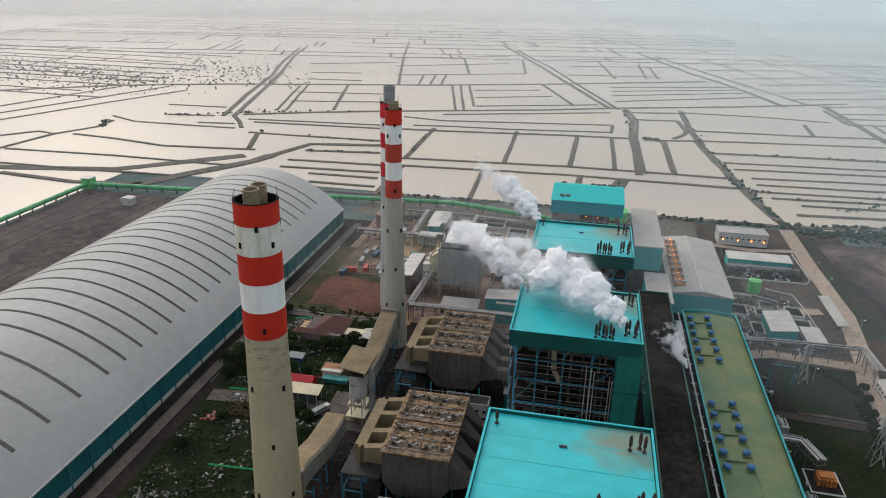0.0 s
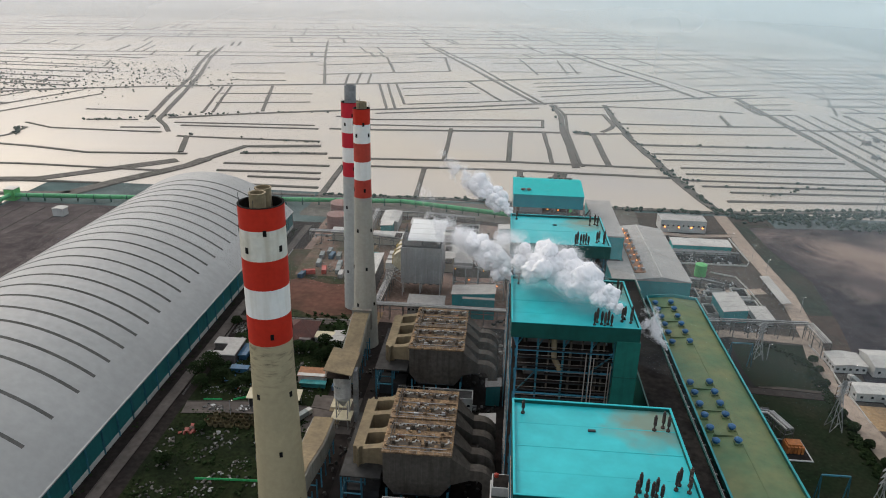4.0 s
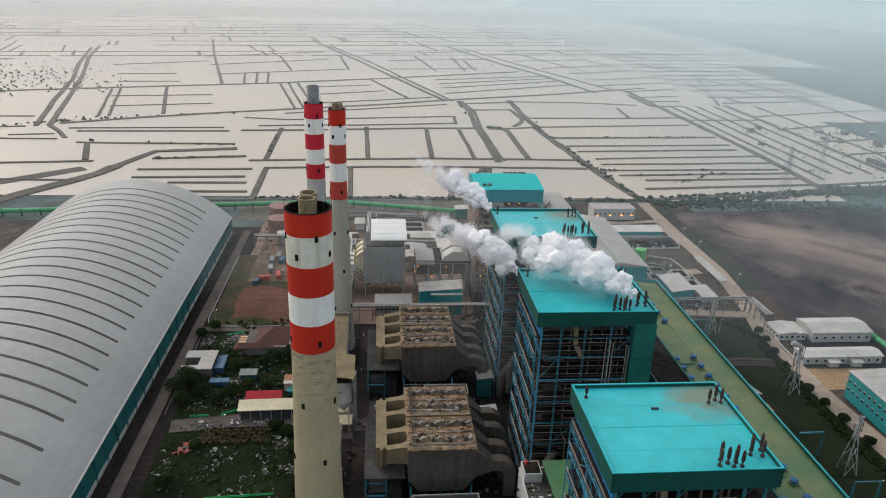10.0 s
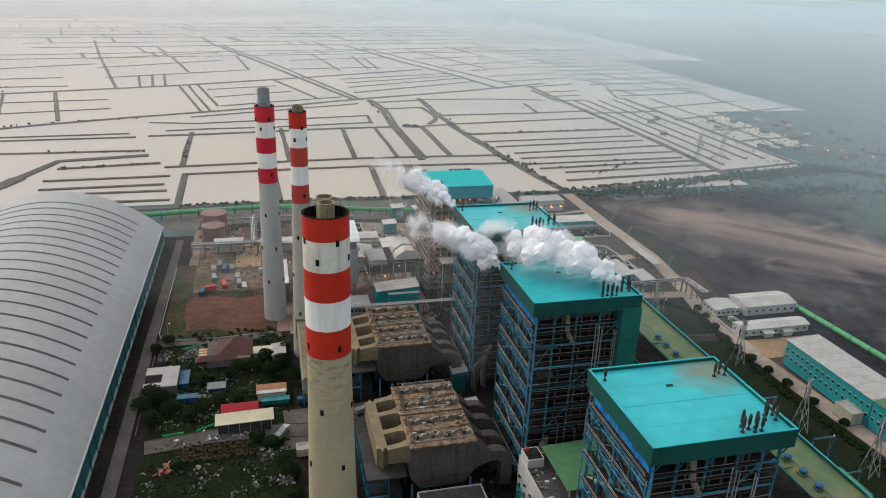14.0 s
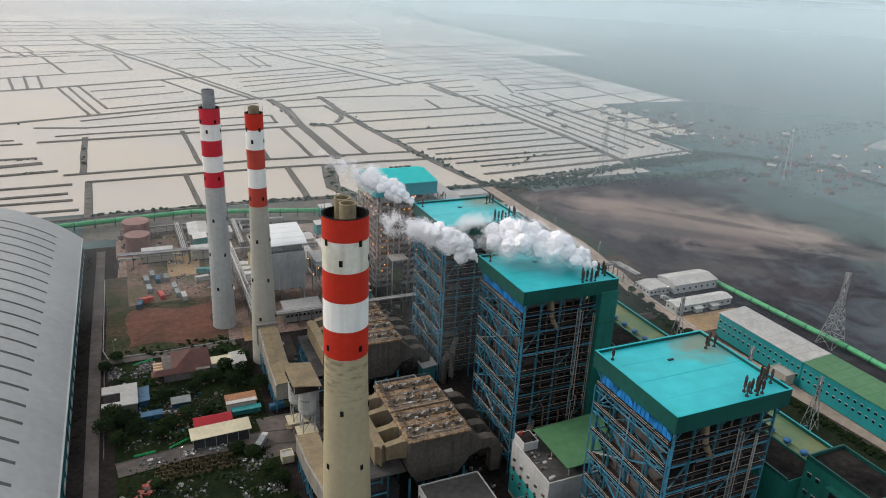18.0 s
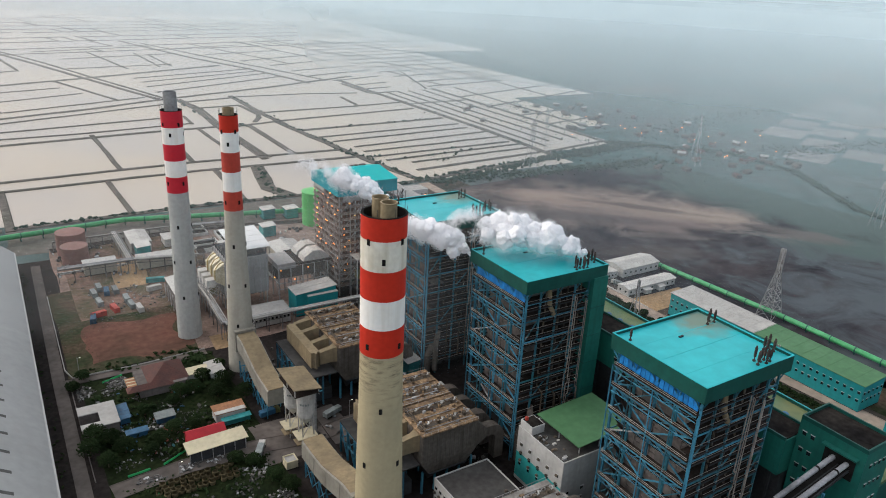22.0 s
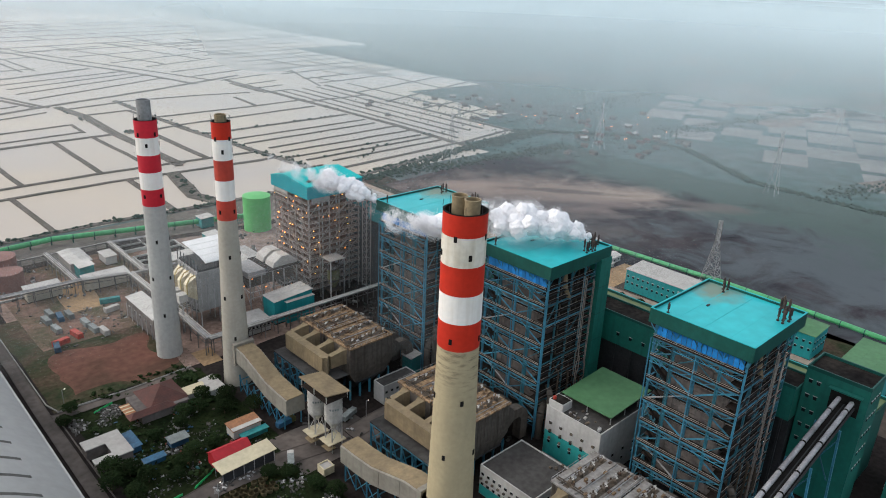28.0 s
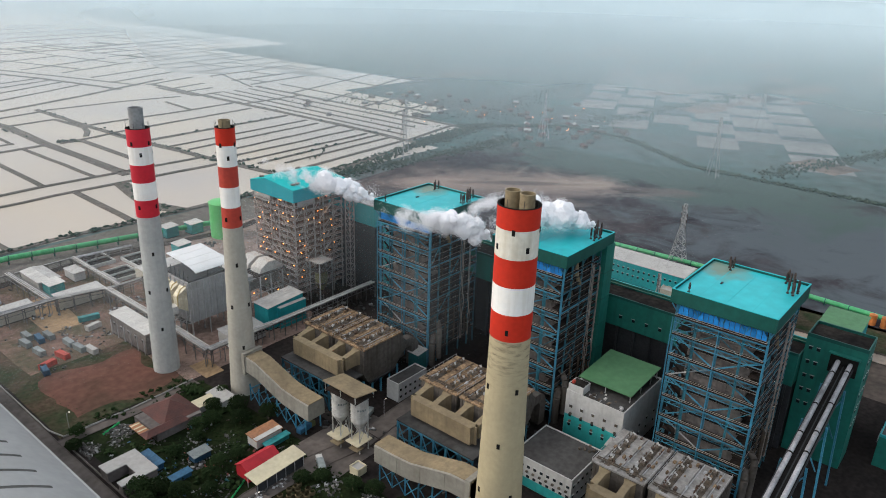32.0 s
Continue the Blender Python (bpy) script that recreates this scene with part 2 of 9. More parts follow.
    "roof_green2": mat("green_canopy_roof", (0.06, 0.16, 0.068), 0.6, 0, (0.072, 0.176, 0.08), 0.1, 0.4, 0.12, 0.05),
    "roof_bunker": mat("coal_dusted_roof", (0.011, 0.010, 0.010), 0.95, 0, (0.032, 0.028, 0.024), 0.07, 0.5, 0.5, 0.3, spec=0.05),
    "roof_orange": mat("orange_brown_roof", (0.32, 0.15, 0.07), 0.8, 0, (0.22, 0.11, 0.06), 0.2, 1.0, 0.25, 0.1),
    "cap_blue": mat("blue_vent_cap", (0.02, 0.115, 0.27), 0.5, 0, None, 0.2, 1.0, 0.15, 0.0, each=0.12),
    "cap_cyan": mat("cyan_vent_cap", (0.07, 0.33, 0.42), 0.5, 0, None, 0.2, 1.0, 0.15, 0.0, each=0.12),
    "silo": mat("white_silo_shell", (0.50, 0.49, 0.46), 0.6, 0.1, (0.36, 0.35, 0.32), 0.2, 0.9, 0.15, 0.05, 0.35),
    "pipe_green": mat("bright_green_conveyor_cover", (0.05, 0.30, 0.11), 0.5, 0, (0.08, 0.35, 0.15), 0.05, 0.5, 0.2, 0.0, each=0.12),
    "tank_green": mat("green_tank_paint", (0.10, 0.42, 0.12), 0.5, 0, (0.13, 0.47, 0.15), 0.1, 0.5, 0.1, 0.0, 0.15),
    "tank_brown": mat("brown_tank_paint", (0.24, 0.125, 0.105), 0.7, 0, (0.17, 0.095, 0.08), 0.1, 0.5, 0.15, 0.05, 0.3),
    "galv": mat("galvanised_steel", (0.40, 0.40, 0.40), 0.6, 0.15, (0.24, 0.235, 0.23), 0.2, 1.0, 0.2, 0.0, each=0.2),
    "conv_tube": mat("pale_conveyor_tube", (0.44, 0.44, 0.455), 0.45, 0.15, (0.13, 0.13, 0.135), 0.06, 1.2, 0.25, 0.03),
    "asphalt": mat("worn_plant_road", (0.046, 0.039, 0.035), 0.95, 0, (0.030, 0.026, 0.024), 0.03, 0.3, 0.25, 0.05),
    "concrete_road": mat("pale_concrete_road", (0.36, 0.29, 0.235), 0.95, 0, (0.27, 0.22, 0.18), 0.03, 0.3, 0.2, 0.05),
    "red_earth": mat("bare_red_earth", (0.135, 0.066, 0.05), 0.95, 0, (0.085, 0.05, 0.036), 0.05, 0.3, 0.22, 0.05),
    "sand": mat("sandy_earth", (0.33, 0.225, 0.125), 0.95, 0, (0.24, 0.165, 0.1), 0.06, 0.5, 0.25, 0.1),
    "yard": mat("rough_green_yard", (0.0075, 0.0125, 0.005), 0.95, 0, (0.017, 0.024, 0.008), 0.06, 0.6, 0.6, 0.5),
    "plant_floor": mat("dirty_plant_floor", (0.027, 0.022, 0.020), 0.95, 0, (0.014, 0.0125, 0.012), 0.05, 0.5, 0.4, 0.1),
    "lawn": mat("mown_lawn", (0.011, 0.020, 0.009), 0.95, 0, (0.021, 0.023, 0.013), 0.05, 0.6, 0.4, 0.3),
    "hedge": mat("hedge_leaves", (0.022, 0.040, 0.014), 0.9, 0, (0.035, 0.055, 0.02), 0.5, 2.0, 0.4, 0.3),
    "leaf": mat("tree_leaves", (0.012, 0.023, 0.008), 0.9, 0, (0.021, 0.034, 0.012), 0.3, 1.5, 0.5, 0.2, each=0.3, spec=0.1),
    "leaf_yellow": mat("yellow_green_leaves", (0.11, 0.10, 0.03), 0.85, 0, (0.07, 0.08, 0.03), 0.5, 2.0, 0.4, 0.2),
    "trunk": mat("tree_bark", (0.10, 0.075, 0.05), 0.95),
    "window": mat("dark_window", (0.02, 0.024, 0.028), 0.25, 0, spec=0.5),
    "box_blue": mat("blue_painted_box", (0.02, 0.085, 0.16), 0.6, 0, None, 0.3, 1.0, 0.25, 0.0, 0.3, each=0.3),
    "box_red": mat("red_painted_box", (0.42, 0.05, 0.03), 0.6, 0, None, 0.3, 1.0, 0.2, 0.0, 0.2, each=0.2),
    "box_grey": mat("grey_painted_box", (0.20, 0.225, 0.22), 0.6, 0, None, 0.3, 1.0, 0.2, 0.0, 0.2, each=0.25),
    "box_teal": mat("teal_painted_box", (0.03, 0.24, 0.24), 0.6, 0, None, 0.3, 1.0, 0.2, 0.0, 0.2, each=0.2),
    "box_orange": mat("orange_painted_box", (0.50, 0.17, 0.04), 0.6, 0, None, 0.3, 1.0, 0.2, 0.0, 0.2, each=0.2),
    "scrap": mat("scrap_metal", (0.045, 0.045, 0.045), 0.6, 0.3, (0.15, 0.145, 0.13), 0.8, 2.0, 0.5, 0.0, each=0.6),
    "bright_green": mat("bright_green_netting", (0.03, 0.40, 0.12), 0.7),
    "tyre": mat("old_tyre_rubber", (0.03, 0.028, 0.024), 0.9, each=0.3),
    "bank": mat("pond_bank_earth", (0.14, 0.127, 0.115), 0.95, 0, (0.10, 0.10, 0.084), 0.03, 0.2, 0.3, 0.1),
    "scrub": mat("scrub_leaves", (0.036, 0.06, 0.052), 0.9, 0, (0.06, 0.08, 0.06), 0.1, 1.0, 0.4, 0.0),
    "rack_steel": mat("dull_rack_steel", (0.16, 0.155, 0.15), 0.7, 0.1, (0.10, 0.095, 0.09), 0.15, 0.8, 0.25, 0.0, each=0.35),
    "silo_road": mat("grey_yard_concrete", (0.125, 0.108, 0.096), 0.95, 0, (0.075, 0.066, 0.06), 0.05, 0.4, 0.3, 0.05),
    "band_teal": mat("turquoise_wall_paint", (0.03, 0.36, 0.34), 0.7, 0, (0.03, 0.28, 0.27), 0.2, 0.8, 0.15, 0.05, 0.35),
    "unit_floor": mat("dusty_site_floor", (0.27, 0.19, 0.155), 0.95, 0, (0.15, 0.11, 0.09), 0.06, 0.5, 0.35, 0.1),
    "lot_mix": mat("weedy_red_lot", (0.030, 0.042, 0.020), 0.95, 0, (0.085, 0.056, 0.04), 0.07, 0.5, 0.4, 0.2),
    "duct_side": mat("grey_duct_side", (0.25, 0.24, 0.205), 0.85, 0, (0.20, 0.185, 0.155), 0.1, 0.7, 0.12, 0.03, 0.3, (0.12, 0.105, 0.08), 0.06, spec=0.15),
    "pale_steel": mat("pale_site_steel", (0.34, 0.31, 0.295), 0.7, 0.1, (0.21, 0.18, 0.165), 0.15, 0.8, 0.25, 0.0, each=0.2),
    "red_faded": mat("faded_red_paint", (0.47, 0.052, 0.028), 0.65, 0, (0.40, 0.045, 0.028), 0.1, 0.8, 0.15, 0.05, 0.25),
    "slot": mat("dusty_slot_grille", (0.105, 0.105, 0.098), 0.9, 0, (0.085, 0.085, 0.08), 0.1, 0.6, 0.2, 0.05),
    "lamp": glow("warm_lamp", (1.0, 0.28, 0.045), 5.0),
    "lamp_white": glow("white_lamp", (1.0, 0.9, 0.75), 2.0),
}


def smudged_concrete():
    """Tan concrete with dark smudges of its own shape round the shaft below the paint."""
    m = mat("smudged_chimney_concrete", (0.44, 0.375, 0.235), 0.9, 0, (0.39, 0.335, 0.215), 0.06, 0.7, 0.07, 0.05, 0.1, (0.25, 0.21, 0.14))
    n, l = m.node_tree.nodes, m.node_tree.links
    bsdf = n["Principled BSDF"]
    src = bsdf.inputs["Base Color"].links[0].from_socket
    geo, mp, nz, sep, zr, thr, mul, mx = (n.new("ShaderNode" + k) for k in ("NewGeometry", "Mapping", "TexNoise", "SeparateXYZ", "MapRange", "MapRange", "Math", "MixRGB"))
    mp.inputs["Scale"].default_value = (0.12, 0.12, 0.55)
    l.new(geo.outputs["Position"], mp.inputs[0])
    l.new(mp.outputs[0], nz.inputs["Vector"])
    nz.inputs["Scale"].default_value, nz.inputs["Detail"].default_value, nz.inputs["Roughness"].default_value = 1.6, 6, 0.7
    l.new(geo.outputs["Position"], sep.inputs[0])
    l.new(sep.outputs[2], zr.inputs[0])
    zr.interpolation_type = "SMOOTHSTEP"
    zr.inputs[1].default_value, zr.inputs[2].default_value = 56, 75
    l.new(nz.outputs[0], thr.inputs[0])
    thr.inputs[1].default_value, thr.inputs[2].default_value, thr.inputs[4].default_value = 0.5, 0.68, 0.75
    mul.operation = "MULTIPLY"
    l.new(zr.outputs[0], mul.inputs[0])
    l.new(thr.outputs[0], mul.inputs[1])
    l.new(mul.outputs[0], mx.inputs[0])
    l.new(src, mx.inputs[1])
    mx.inputs[2].default_value = (0.12, 0.10, 0.07, 1)
    l.new(mx.outputs[0], bsdf.inputs["Base Color"])
    return m


M["concrete_smudged"] = smudged_concrete()


def water_material():
    m = bpy.data.materials.new("silty_pond_water")
    m.use_nodes = True
    n, l = m.node_tree.nodes, m.node_tree.links
    b = n["Principled BSDF"]
    geo = n.new("ShaderNodeNewGeometry")
    n1 = n.new("ShaderNodeTexNoise")
    n1.inputs["Scale"].default_value, n1.inputs["Detail"].default_value = 0.0045, 3
    l.new(geo.outputs["Position"], n1.inputs["Vector"])
    spread = n.new("ShaderNodeMapRange")
    spread.inputs[1].default_value, spread.inputs[2].default_value = 0.38, 0.62
    l.new(n1.outputs[0], spread.inputs[0])
    mix = n.new("ShaderNodeMixRGB")
    mix.inputs[1].default_value, mix.inputs[2].default_value = (0.475, 0.405, 0.315, 1), (0.405, 0.365, 0.325, 1)
    l.new(spread.outputs[0], mix.inputs[0])
    l.new(mix.outputs[0], b.inputs["Base Color"])
    b.inputs["Roughness"].default_value = 0.3
    b.inputs["Specular IOR Level"].default_value = 0.3
    b.inputs["IOR"].default_value = 1.33
    n2 = n.new("ShaderNodeTexNoise")
    n2.inputs["Scale"].default_value = 0.8
    l.new(geo.outputs["Position"], n2.inputs["Vector"])
    bp = n.new("ShaderNodeBump")
    bp.inputs["Strength"].default_value, bp.inputs["Distance"].default_value = 0.04, 0.1
    l.new(n2.outputs[0], bp.inputs["Height"])
    l.new(bp.outputs[0], b.inputs["Normal"])
    return m


def ground_material():
    """Wet dark farmland: moss green and grey mud in drifts."""
    m = mat("wet_lowland", (0.066, 0.112, 0.108), 0.95, 0, (0.108, 0.122, 0.122), 0.006, 0.05, 0.3, 0.0)
    return m


def mud_material():
    """The coal-dusted ash field, with pale sand washed over it in long drifts; haze is painted over its south."""
    m = mat("coal_dusted_mud", (0.022, 0.021, 0.027), 0.9, 0, (0.055, 0.047, 0.05), 0.014, 0.09, 0.45, 0.0)
    n, l = m.node_tree.nodes, m.node_tree.links
    bsdf = n["Principled BSDF"]
    geo, warp, mp, nz = n.new("ShaderNodeNewGeometry"), n.new("ShaderNodeTexNoise"), n.new("ShaderNodeMapping"), n.new("ShaderNodeTexNoise")
    last = bsdf.inputs["Base Color"].links[0].from_socket
    # the first patch puts the southern field's teal-grey haze into the colour
    mud_tints = (((340, 90, 170, 260, 0.1), (0.088, 0.105, 0.116), 0.92), ((425, 330, 110, 300, 0.0), (0.066, 0.096, 0.088), 0.95), ((265, 425, 125, 66, -0.85), (0.15, 0.122, 0.112), 0.9),
              ((295, 400, 90, 36, -0.85), (0.22, 0.175, 0.15), 0.85), ((262, 372, 46, 22, -0.6), (0.165, 0.13, 0.12), 0.7), ((340, 330, 60, 18, -1.0), (0.12, 0.10, 0.095), 0.7), ((225, 465, 50, 22, -0.7), (0.26, 0.20, 0.17), 0.85), ((320, 372, 50, 16, -0.9), (0.28, 0.225, 0.19), 0.8), ((235, 400, 70, 12, -0.7), (0.07, 0.06, 0.064), 0.7), ((215, 330, 40, 14, -0.5), (0.10, 0.085, 0.08), 0.4), ((240, 440, 60, 9, -0.8), (0.20, 0.155, 0.135), 0.7), ((285, 410, 60, 8, -0.85), (0.07, 0.06, 0.062), 0.7), ((250, 350, 46, 7, -0.6), (0.12, 0.10, 0.095), 0.6))
    for (cx, cy, rx, ry, turn), col, most in mud_tints:
        mp = n.new("ShaderNodeMapping")
        mp.vector_type = "TEXTURE"
        mp.inputs["Location"].default_value = (cx, cy, 0)
        mp.inputs["Rotation"].default_value = (0, 0, turn)
        mp.inputs["Scale"].default_value = (rx, ry, 1000)
        l.new(geo.outputs["Position"], mp.inputs[0])
        ln = n.new("ShaderNodeVectorMath")
        ln.operation = "LENGTH"
        l.new(mp.outputs[0], ln.inputs[0])
        nz = n.new("ShaderNodeTexNoise")
        nz.inputs["Scale"].default_value, nz.inputs["Detail"].default_value, nz.inputs["Roughness"].default_value = 0.02, 8, 0.66
        nz.inputs["Distortion"].default_value = 0.8
        l.new(geo.outputs["Position"], nz.inputs["Vector"])
        ad = n.new("ShaderNodeMath")
        ad.operation = "MULTIPLY_ADD"
        ad.inputs[1].default_value = 2.4
        l.new(nz.outputs[0], ad.inputs[0])
        l.new(ln.outputs["Value"], ad.inputs[2])
        mr = n.new("ShaderNodeMapRange")
        mr.interpolation_type = "SMOOTHSTEP"
        mr.inputs[1].default_value, mr.inputs[2].default_value = 2.35, 1.6
        mr.inputs[3].default_value, mr.inputs[4].default_value = 0.0, most
        l.new(ad.outputs[0], mr.inputs[0])
        mx = n.new("ShaderNodeMixRGB")
        mx.inputs[2].default_value = (*col, 1)
        l.new(mr.outputs[0], mx.inputs[0])
        l.new(last, mx.inputs[1])
        last = mx.outputs[0]
    l.new(last, bsdf.inputs["Base Color"])
    return m


def haze_material(name, strength, top, west=(-350, 550, 0.62, 1.5), north=(-9000, -8000), roof=0.0):
    """Film of the haze shells: scatters some light, lets the rest through; stands in for haze in the air, thickening
    from the ground up to its top.
    """
    m = bpy.data.materials.new(name)
    m.use_nodes = True
    n, l = m.node_tree.nodes, m.node_tree.links
    n.clear()
    out = n.new("ShaderNodeOutputMaterial")
    geo = n.new("ShaderNodeNewGeometry")
    sep = n.new("ShaderNodeSeparateXYZ")
    l.new(geo.outputs["Position"], sep.inputs[0])
    r = n.new("ShaderNodeMapRange")
    r.interpolation_type = "SMOOTHSTEP"
    r.inputs[1].default_value, r.inputs[2].default_value, r.inputs[4].default_value = 0, top, strength
    l.new(sep.outputs[2], r.inputs[0])
    # thicker towards the eastern lowland, in slow drifts
    east, nz, thick, prod = n.new("ShaderNodeMapRange"), n.new("ShaderNodeTexNoise"), n.new("ShaderNodeMath"), n.new("ShaderNodeMath")
    for i in range(4):
        east.inputs[i + 1].default_value = west[i]
    l.new(sep.outputs[0], east.inputs[0])
    nz.inputs["Scale"].default_value, nz.inputs["Detail"].default_value = 0.0025, 3
    l.new(geo.outputs["Position"], nz.inputs["Vector"])
    thick.operation = prod.operation = "MULTIPLY"
    drifts = n.new("ShaderNodeMapRange")
    drifts.inputs[1].default_value, drifts.inputs[2].default_value = 0.3, 0.7
    drifts.inputs[3].default_value, drifts.inputs[4].default_value = 0.8, 1.2
    l.new(nz.outputs[0], drifts.inputs[0])
    l.new(east.outputs[0], thick.inputs[0])
    l.new(drifts.outputs[0], thick.inputs[1])
    l.new(r.outputs[0], prod.inputs[0])
    l.new(thick.outputs[0], prod.inputs[1])
    prod.use_clamp = True
    clear, near = n.new("ShaderNodeMapRange"), n.new("ShaderNodeMath")
    clear.interpolation_type = "SMOOTHSTEP"
    clear.inputs[1].default_value, clear.inputs[2].default_value = north
    l.new(sep.outputs[1], clear.inputs[0])
    near.operation = "MULTIPLY"
    l.new(prod.outputs[0], near.inputs[0])
    l.new(clear.outputs[0], near.inputs[1])
    if roof:
        # low-lying haze that thins out above its roof
        lid, under = n.new("ShaderNodeMapRange"), n.new("ShaderNodeMath")
        lid.interpolation_type = "SMOOTHSTEP"
        lid.inputs[1].default_value, lid.inputs[2].default_value, lid.inputs[3].default_value, lid.inputs[4].default_value = roof, roof + 30, 1.0, 0.25
        l.new(sep.outputs[2], lid.inputs[0])
        under.operation = "MULTIPLY"
        l.new(near.outputs[0], under.inputs[0])
        l.new(lid.outputs[0], under.inputs[1])
        near = under
    dif, trl, tra = n.new("ShaderNodeBsdfDiffuse"), n.new("ShaderNodeBsdfTranslucent"), n.new("ShaderNodeBsdfTransparent")
    # haze tint painted in: milky to the west, cool to the east
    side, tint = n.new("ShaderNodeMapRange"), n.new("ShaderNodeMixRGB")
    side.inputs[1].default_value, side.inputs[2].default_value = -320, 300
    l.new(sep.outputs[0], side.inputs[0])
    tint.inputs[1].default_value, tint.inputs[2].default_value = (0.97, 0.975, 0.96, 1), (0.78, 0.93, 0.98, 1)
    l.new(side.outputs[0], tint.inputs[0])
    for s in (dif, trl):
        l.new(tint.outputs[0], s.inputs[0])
    body, mix = n.new("ShaderNodeMixShader"), n.new("ShaderNodeMixShader")
    body.inputs[0].default_value = 0.45
    l.new(dif.outputs[0], body.inputs[1])
    l.new(trl.outputs[0], body.inputs[2])
    l.new(near.outputs[0], mix.inputs[0])
    l.new(tra.outputs[0], mix.inputs[1])
    l.new(body.outputs[0], mix.inputs[2])
    l.new(mix.outputs[0], out.inputs[0])
    return m


def backdrop_material():
    m = bpy.data.materials.new("distant_haze")
    m.use_nodes = True
    n, l = m.node_tree.nodes, m.node_tree.links
    n.clear()
    # painted haze that glows: dimmer far west, brightest mid-way, bluer to the east
    out, em = n.new("ShaderNodeOutputMaterial"), n.new("ShaderNodeEmission")
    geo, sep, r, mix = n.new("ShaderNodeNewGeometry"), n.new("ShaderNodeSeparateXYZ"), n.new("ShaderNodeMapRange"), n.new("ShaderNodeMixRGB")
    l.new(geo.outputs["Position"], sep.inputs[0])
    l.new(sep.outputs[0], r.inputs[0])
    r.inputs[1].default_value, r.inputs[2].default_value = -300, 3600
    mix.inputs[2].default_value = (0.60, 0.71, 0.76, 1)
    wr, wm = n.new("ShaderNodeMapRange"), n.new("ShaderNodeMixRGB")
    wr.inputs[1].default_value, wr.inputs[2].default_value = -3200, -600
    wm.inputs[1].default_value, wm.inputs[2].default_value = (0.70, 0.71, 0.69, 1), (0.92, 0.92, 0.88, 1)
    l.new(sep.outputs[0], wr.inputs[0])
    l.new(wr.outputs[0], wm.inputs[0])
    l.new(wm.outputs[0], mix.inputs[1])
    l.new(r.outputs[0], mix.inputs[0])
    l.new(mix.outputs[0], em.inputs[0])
    l.new(em.outputs[0], out.inputs[0])
    return m


# ---- helpers for building ----
def thing(name, x, y, z, label, category, group="", kind=""):
    ob = new(name)
    ob.empty_display_size = 1
    ob.matrix_basis = Matrix.Translation((x, y, z))
    return tagged(ob, label, category, group, kind)


def base_of(ob):
    v = Vector((0, 0, 0))
    while ob is not None:
        v += ob.matrix_basis.translation
        ob = ob.parent
    return v


def part(name, bm, material, parent=None, label="", kind="", smooth=False):
    """Links a bmesh, drawn in the world's metres, as one mesh under its thing."""
    me = bpy.data.meshes.new(name)
    if parent is not None:
        bmesh.ops.translate(bm, verts=bm.verts, vec=-base_of(parent))
    bm.normal_update()
    bm.to_mesh(me)
    bm.free()
    me.materials.append(M[material] if isinstance(material, str) else material)
    if smooth:
        me.polygons.foreach_set("use_smooth", [True] * len(me.polygons))
    ob = new(name, me)
    ob.parent = parent
    return tagged(ob, label, kind=kind)


def add_box(bm, x0, x1, y0, y1, z0, z1):
    v = [bm.verts.new(p) for p in ((x0, y0, z0), (x1, y0, z0), (x1, y1, z0), (x0, y1, z0), (x0, y0, z1), (x1, y0, z1), (x1, y1, z1), (x0, y1, z1))]
    for f in ((3, 2, 1, 0), (4, 5, 6, 7), (0, 1, 5, 4), (1, 2, 6, 5), (2, 3, 7, 6), (3, 0, 4, 7)):
        bm.faces.new([v[i] for i in f])
    return bm


def box(x0, x1, y0, y1, z0, z1):
    return add_box(bmesh.new(), x0, x1, y0, y1, z0, z1)


def add_loft(bm, rings, caps=True):
    """Skin over rings of points, each with the same count."""
    vs = [[bm.verts.new(p) for p in ring] for ring in rings]
    k = len(rings[0])
    for a, b in zip(vs, vs[1:]):
        for i in range(k):
            bm.faces.new((a[i], a[(i + 1) % k], b[(i + 1) % k], b[i]))
    if caps:
        bm.faces.new(vs[0][::-1])
        bm.faces.new(vs[-1])
    return bm


def ring(x, y, z, r, n=24):
    return [(x + r * math.cos(2 * math.pi * i / n), y + r * math.sin(2 * math.pi * i / n), z) for i in range(n)]


def lathe(x, y, prof, n=24, caps=True):
    return add_loft(bmesh.new(), [ring(x, y, z, r, n) for z, r in prof], caps)


def add_tube(bm, p, q, r, n=8, r2=None):
    p, q = Vector(p), Vector(q)
    d = (q - p).normalized()
    a = d.orthogonal().normalized()
    b = d.cross(a)
    r2 = r if r2 is None else r2
    return add_loft(bm, [[c + (a * math.cos(2 * math.pi * i / n) + b * math.sin(2 * math.pi * i / n)) * rr for i in range(n)] for c, rr in ((p, r), (q, r2))])


def add_path_tube(bm, pts, r, n=8):
    for p, q in zip(pts, pts[1:]):
        add_tube(bm, p, q, r, n)
    return bm


UNIT = {}


def bar_matrix(p, q, w, h):
    p, q = Vector(p), Vector(q)
    d = q - p
    length = d.length
    z = d.normalized()
    up = Vector((0, 0, 1)) if abs(z.z) < 0.95 else Vector((0, 1, 0))
    x = up.cross(z).normalized()
    y = z.cross(x)
    m = Matrix((x, y, z)).transposed().to_4x4()
    m.translation = (p + q) / 2
    return m @ Matrix.Diagonal((w, h, length, 1))


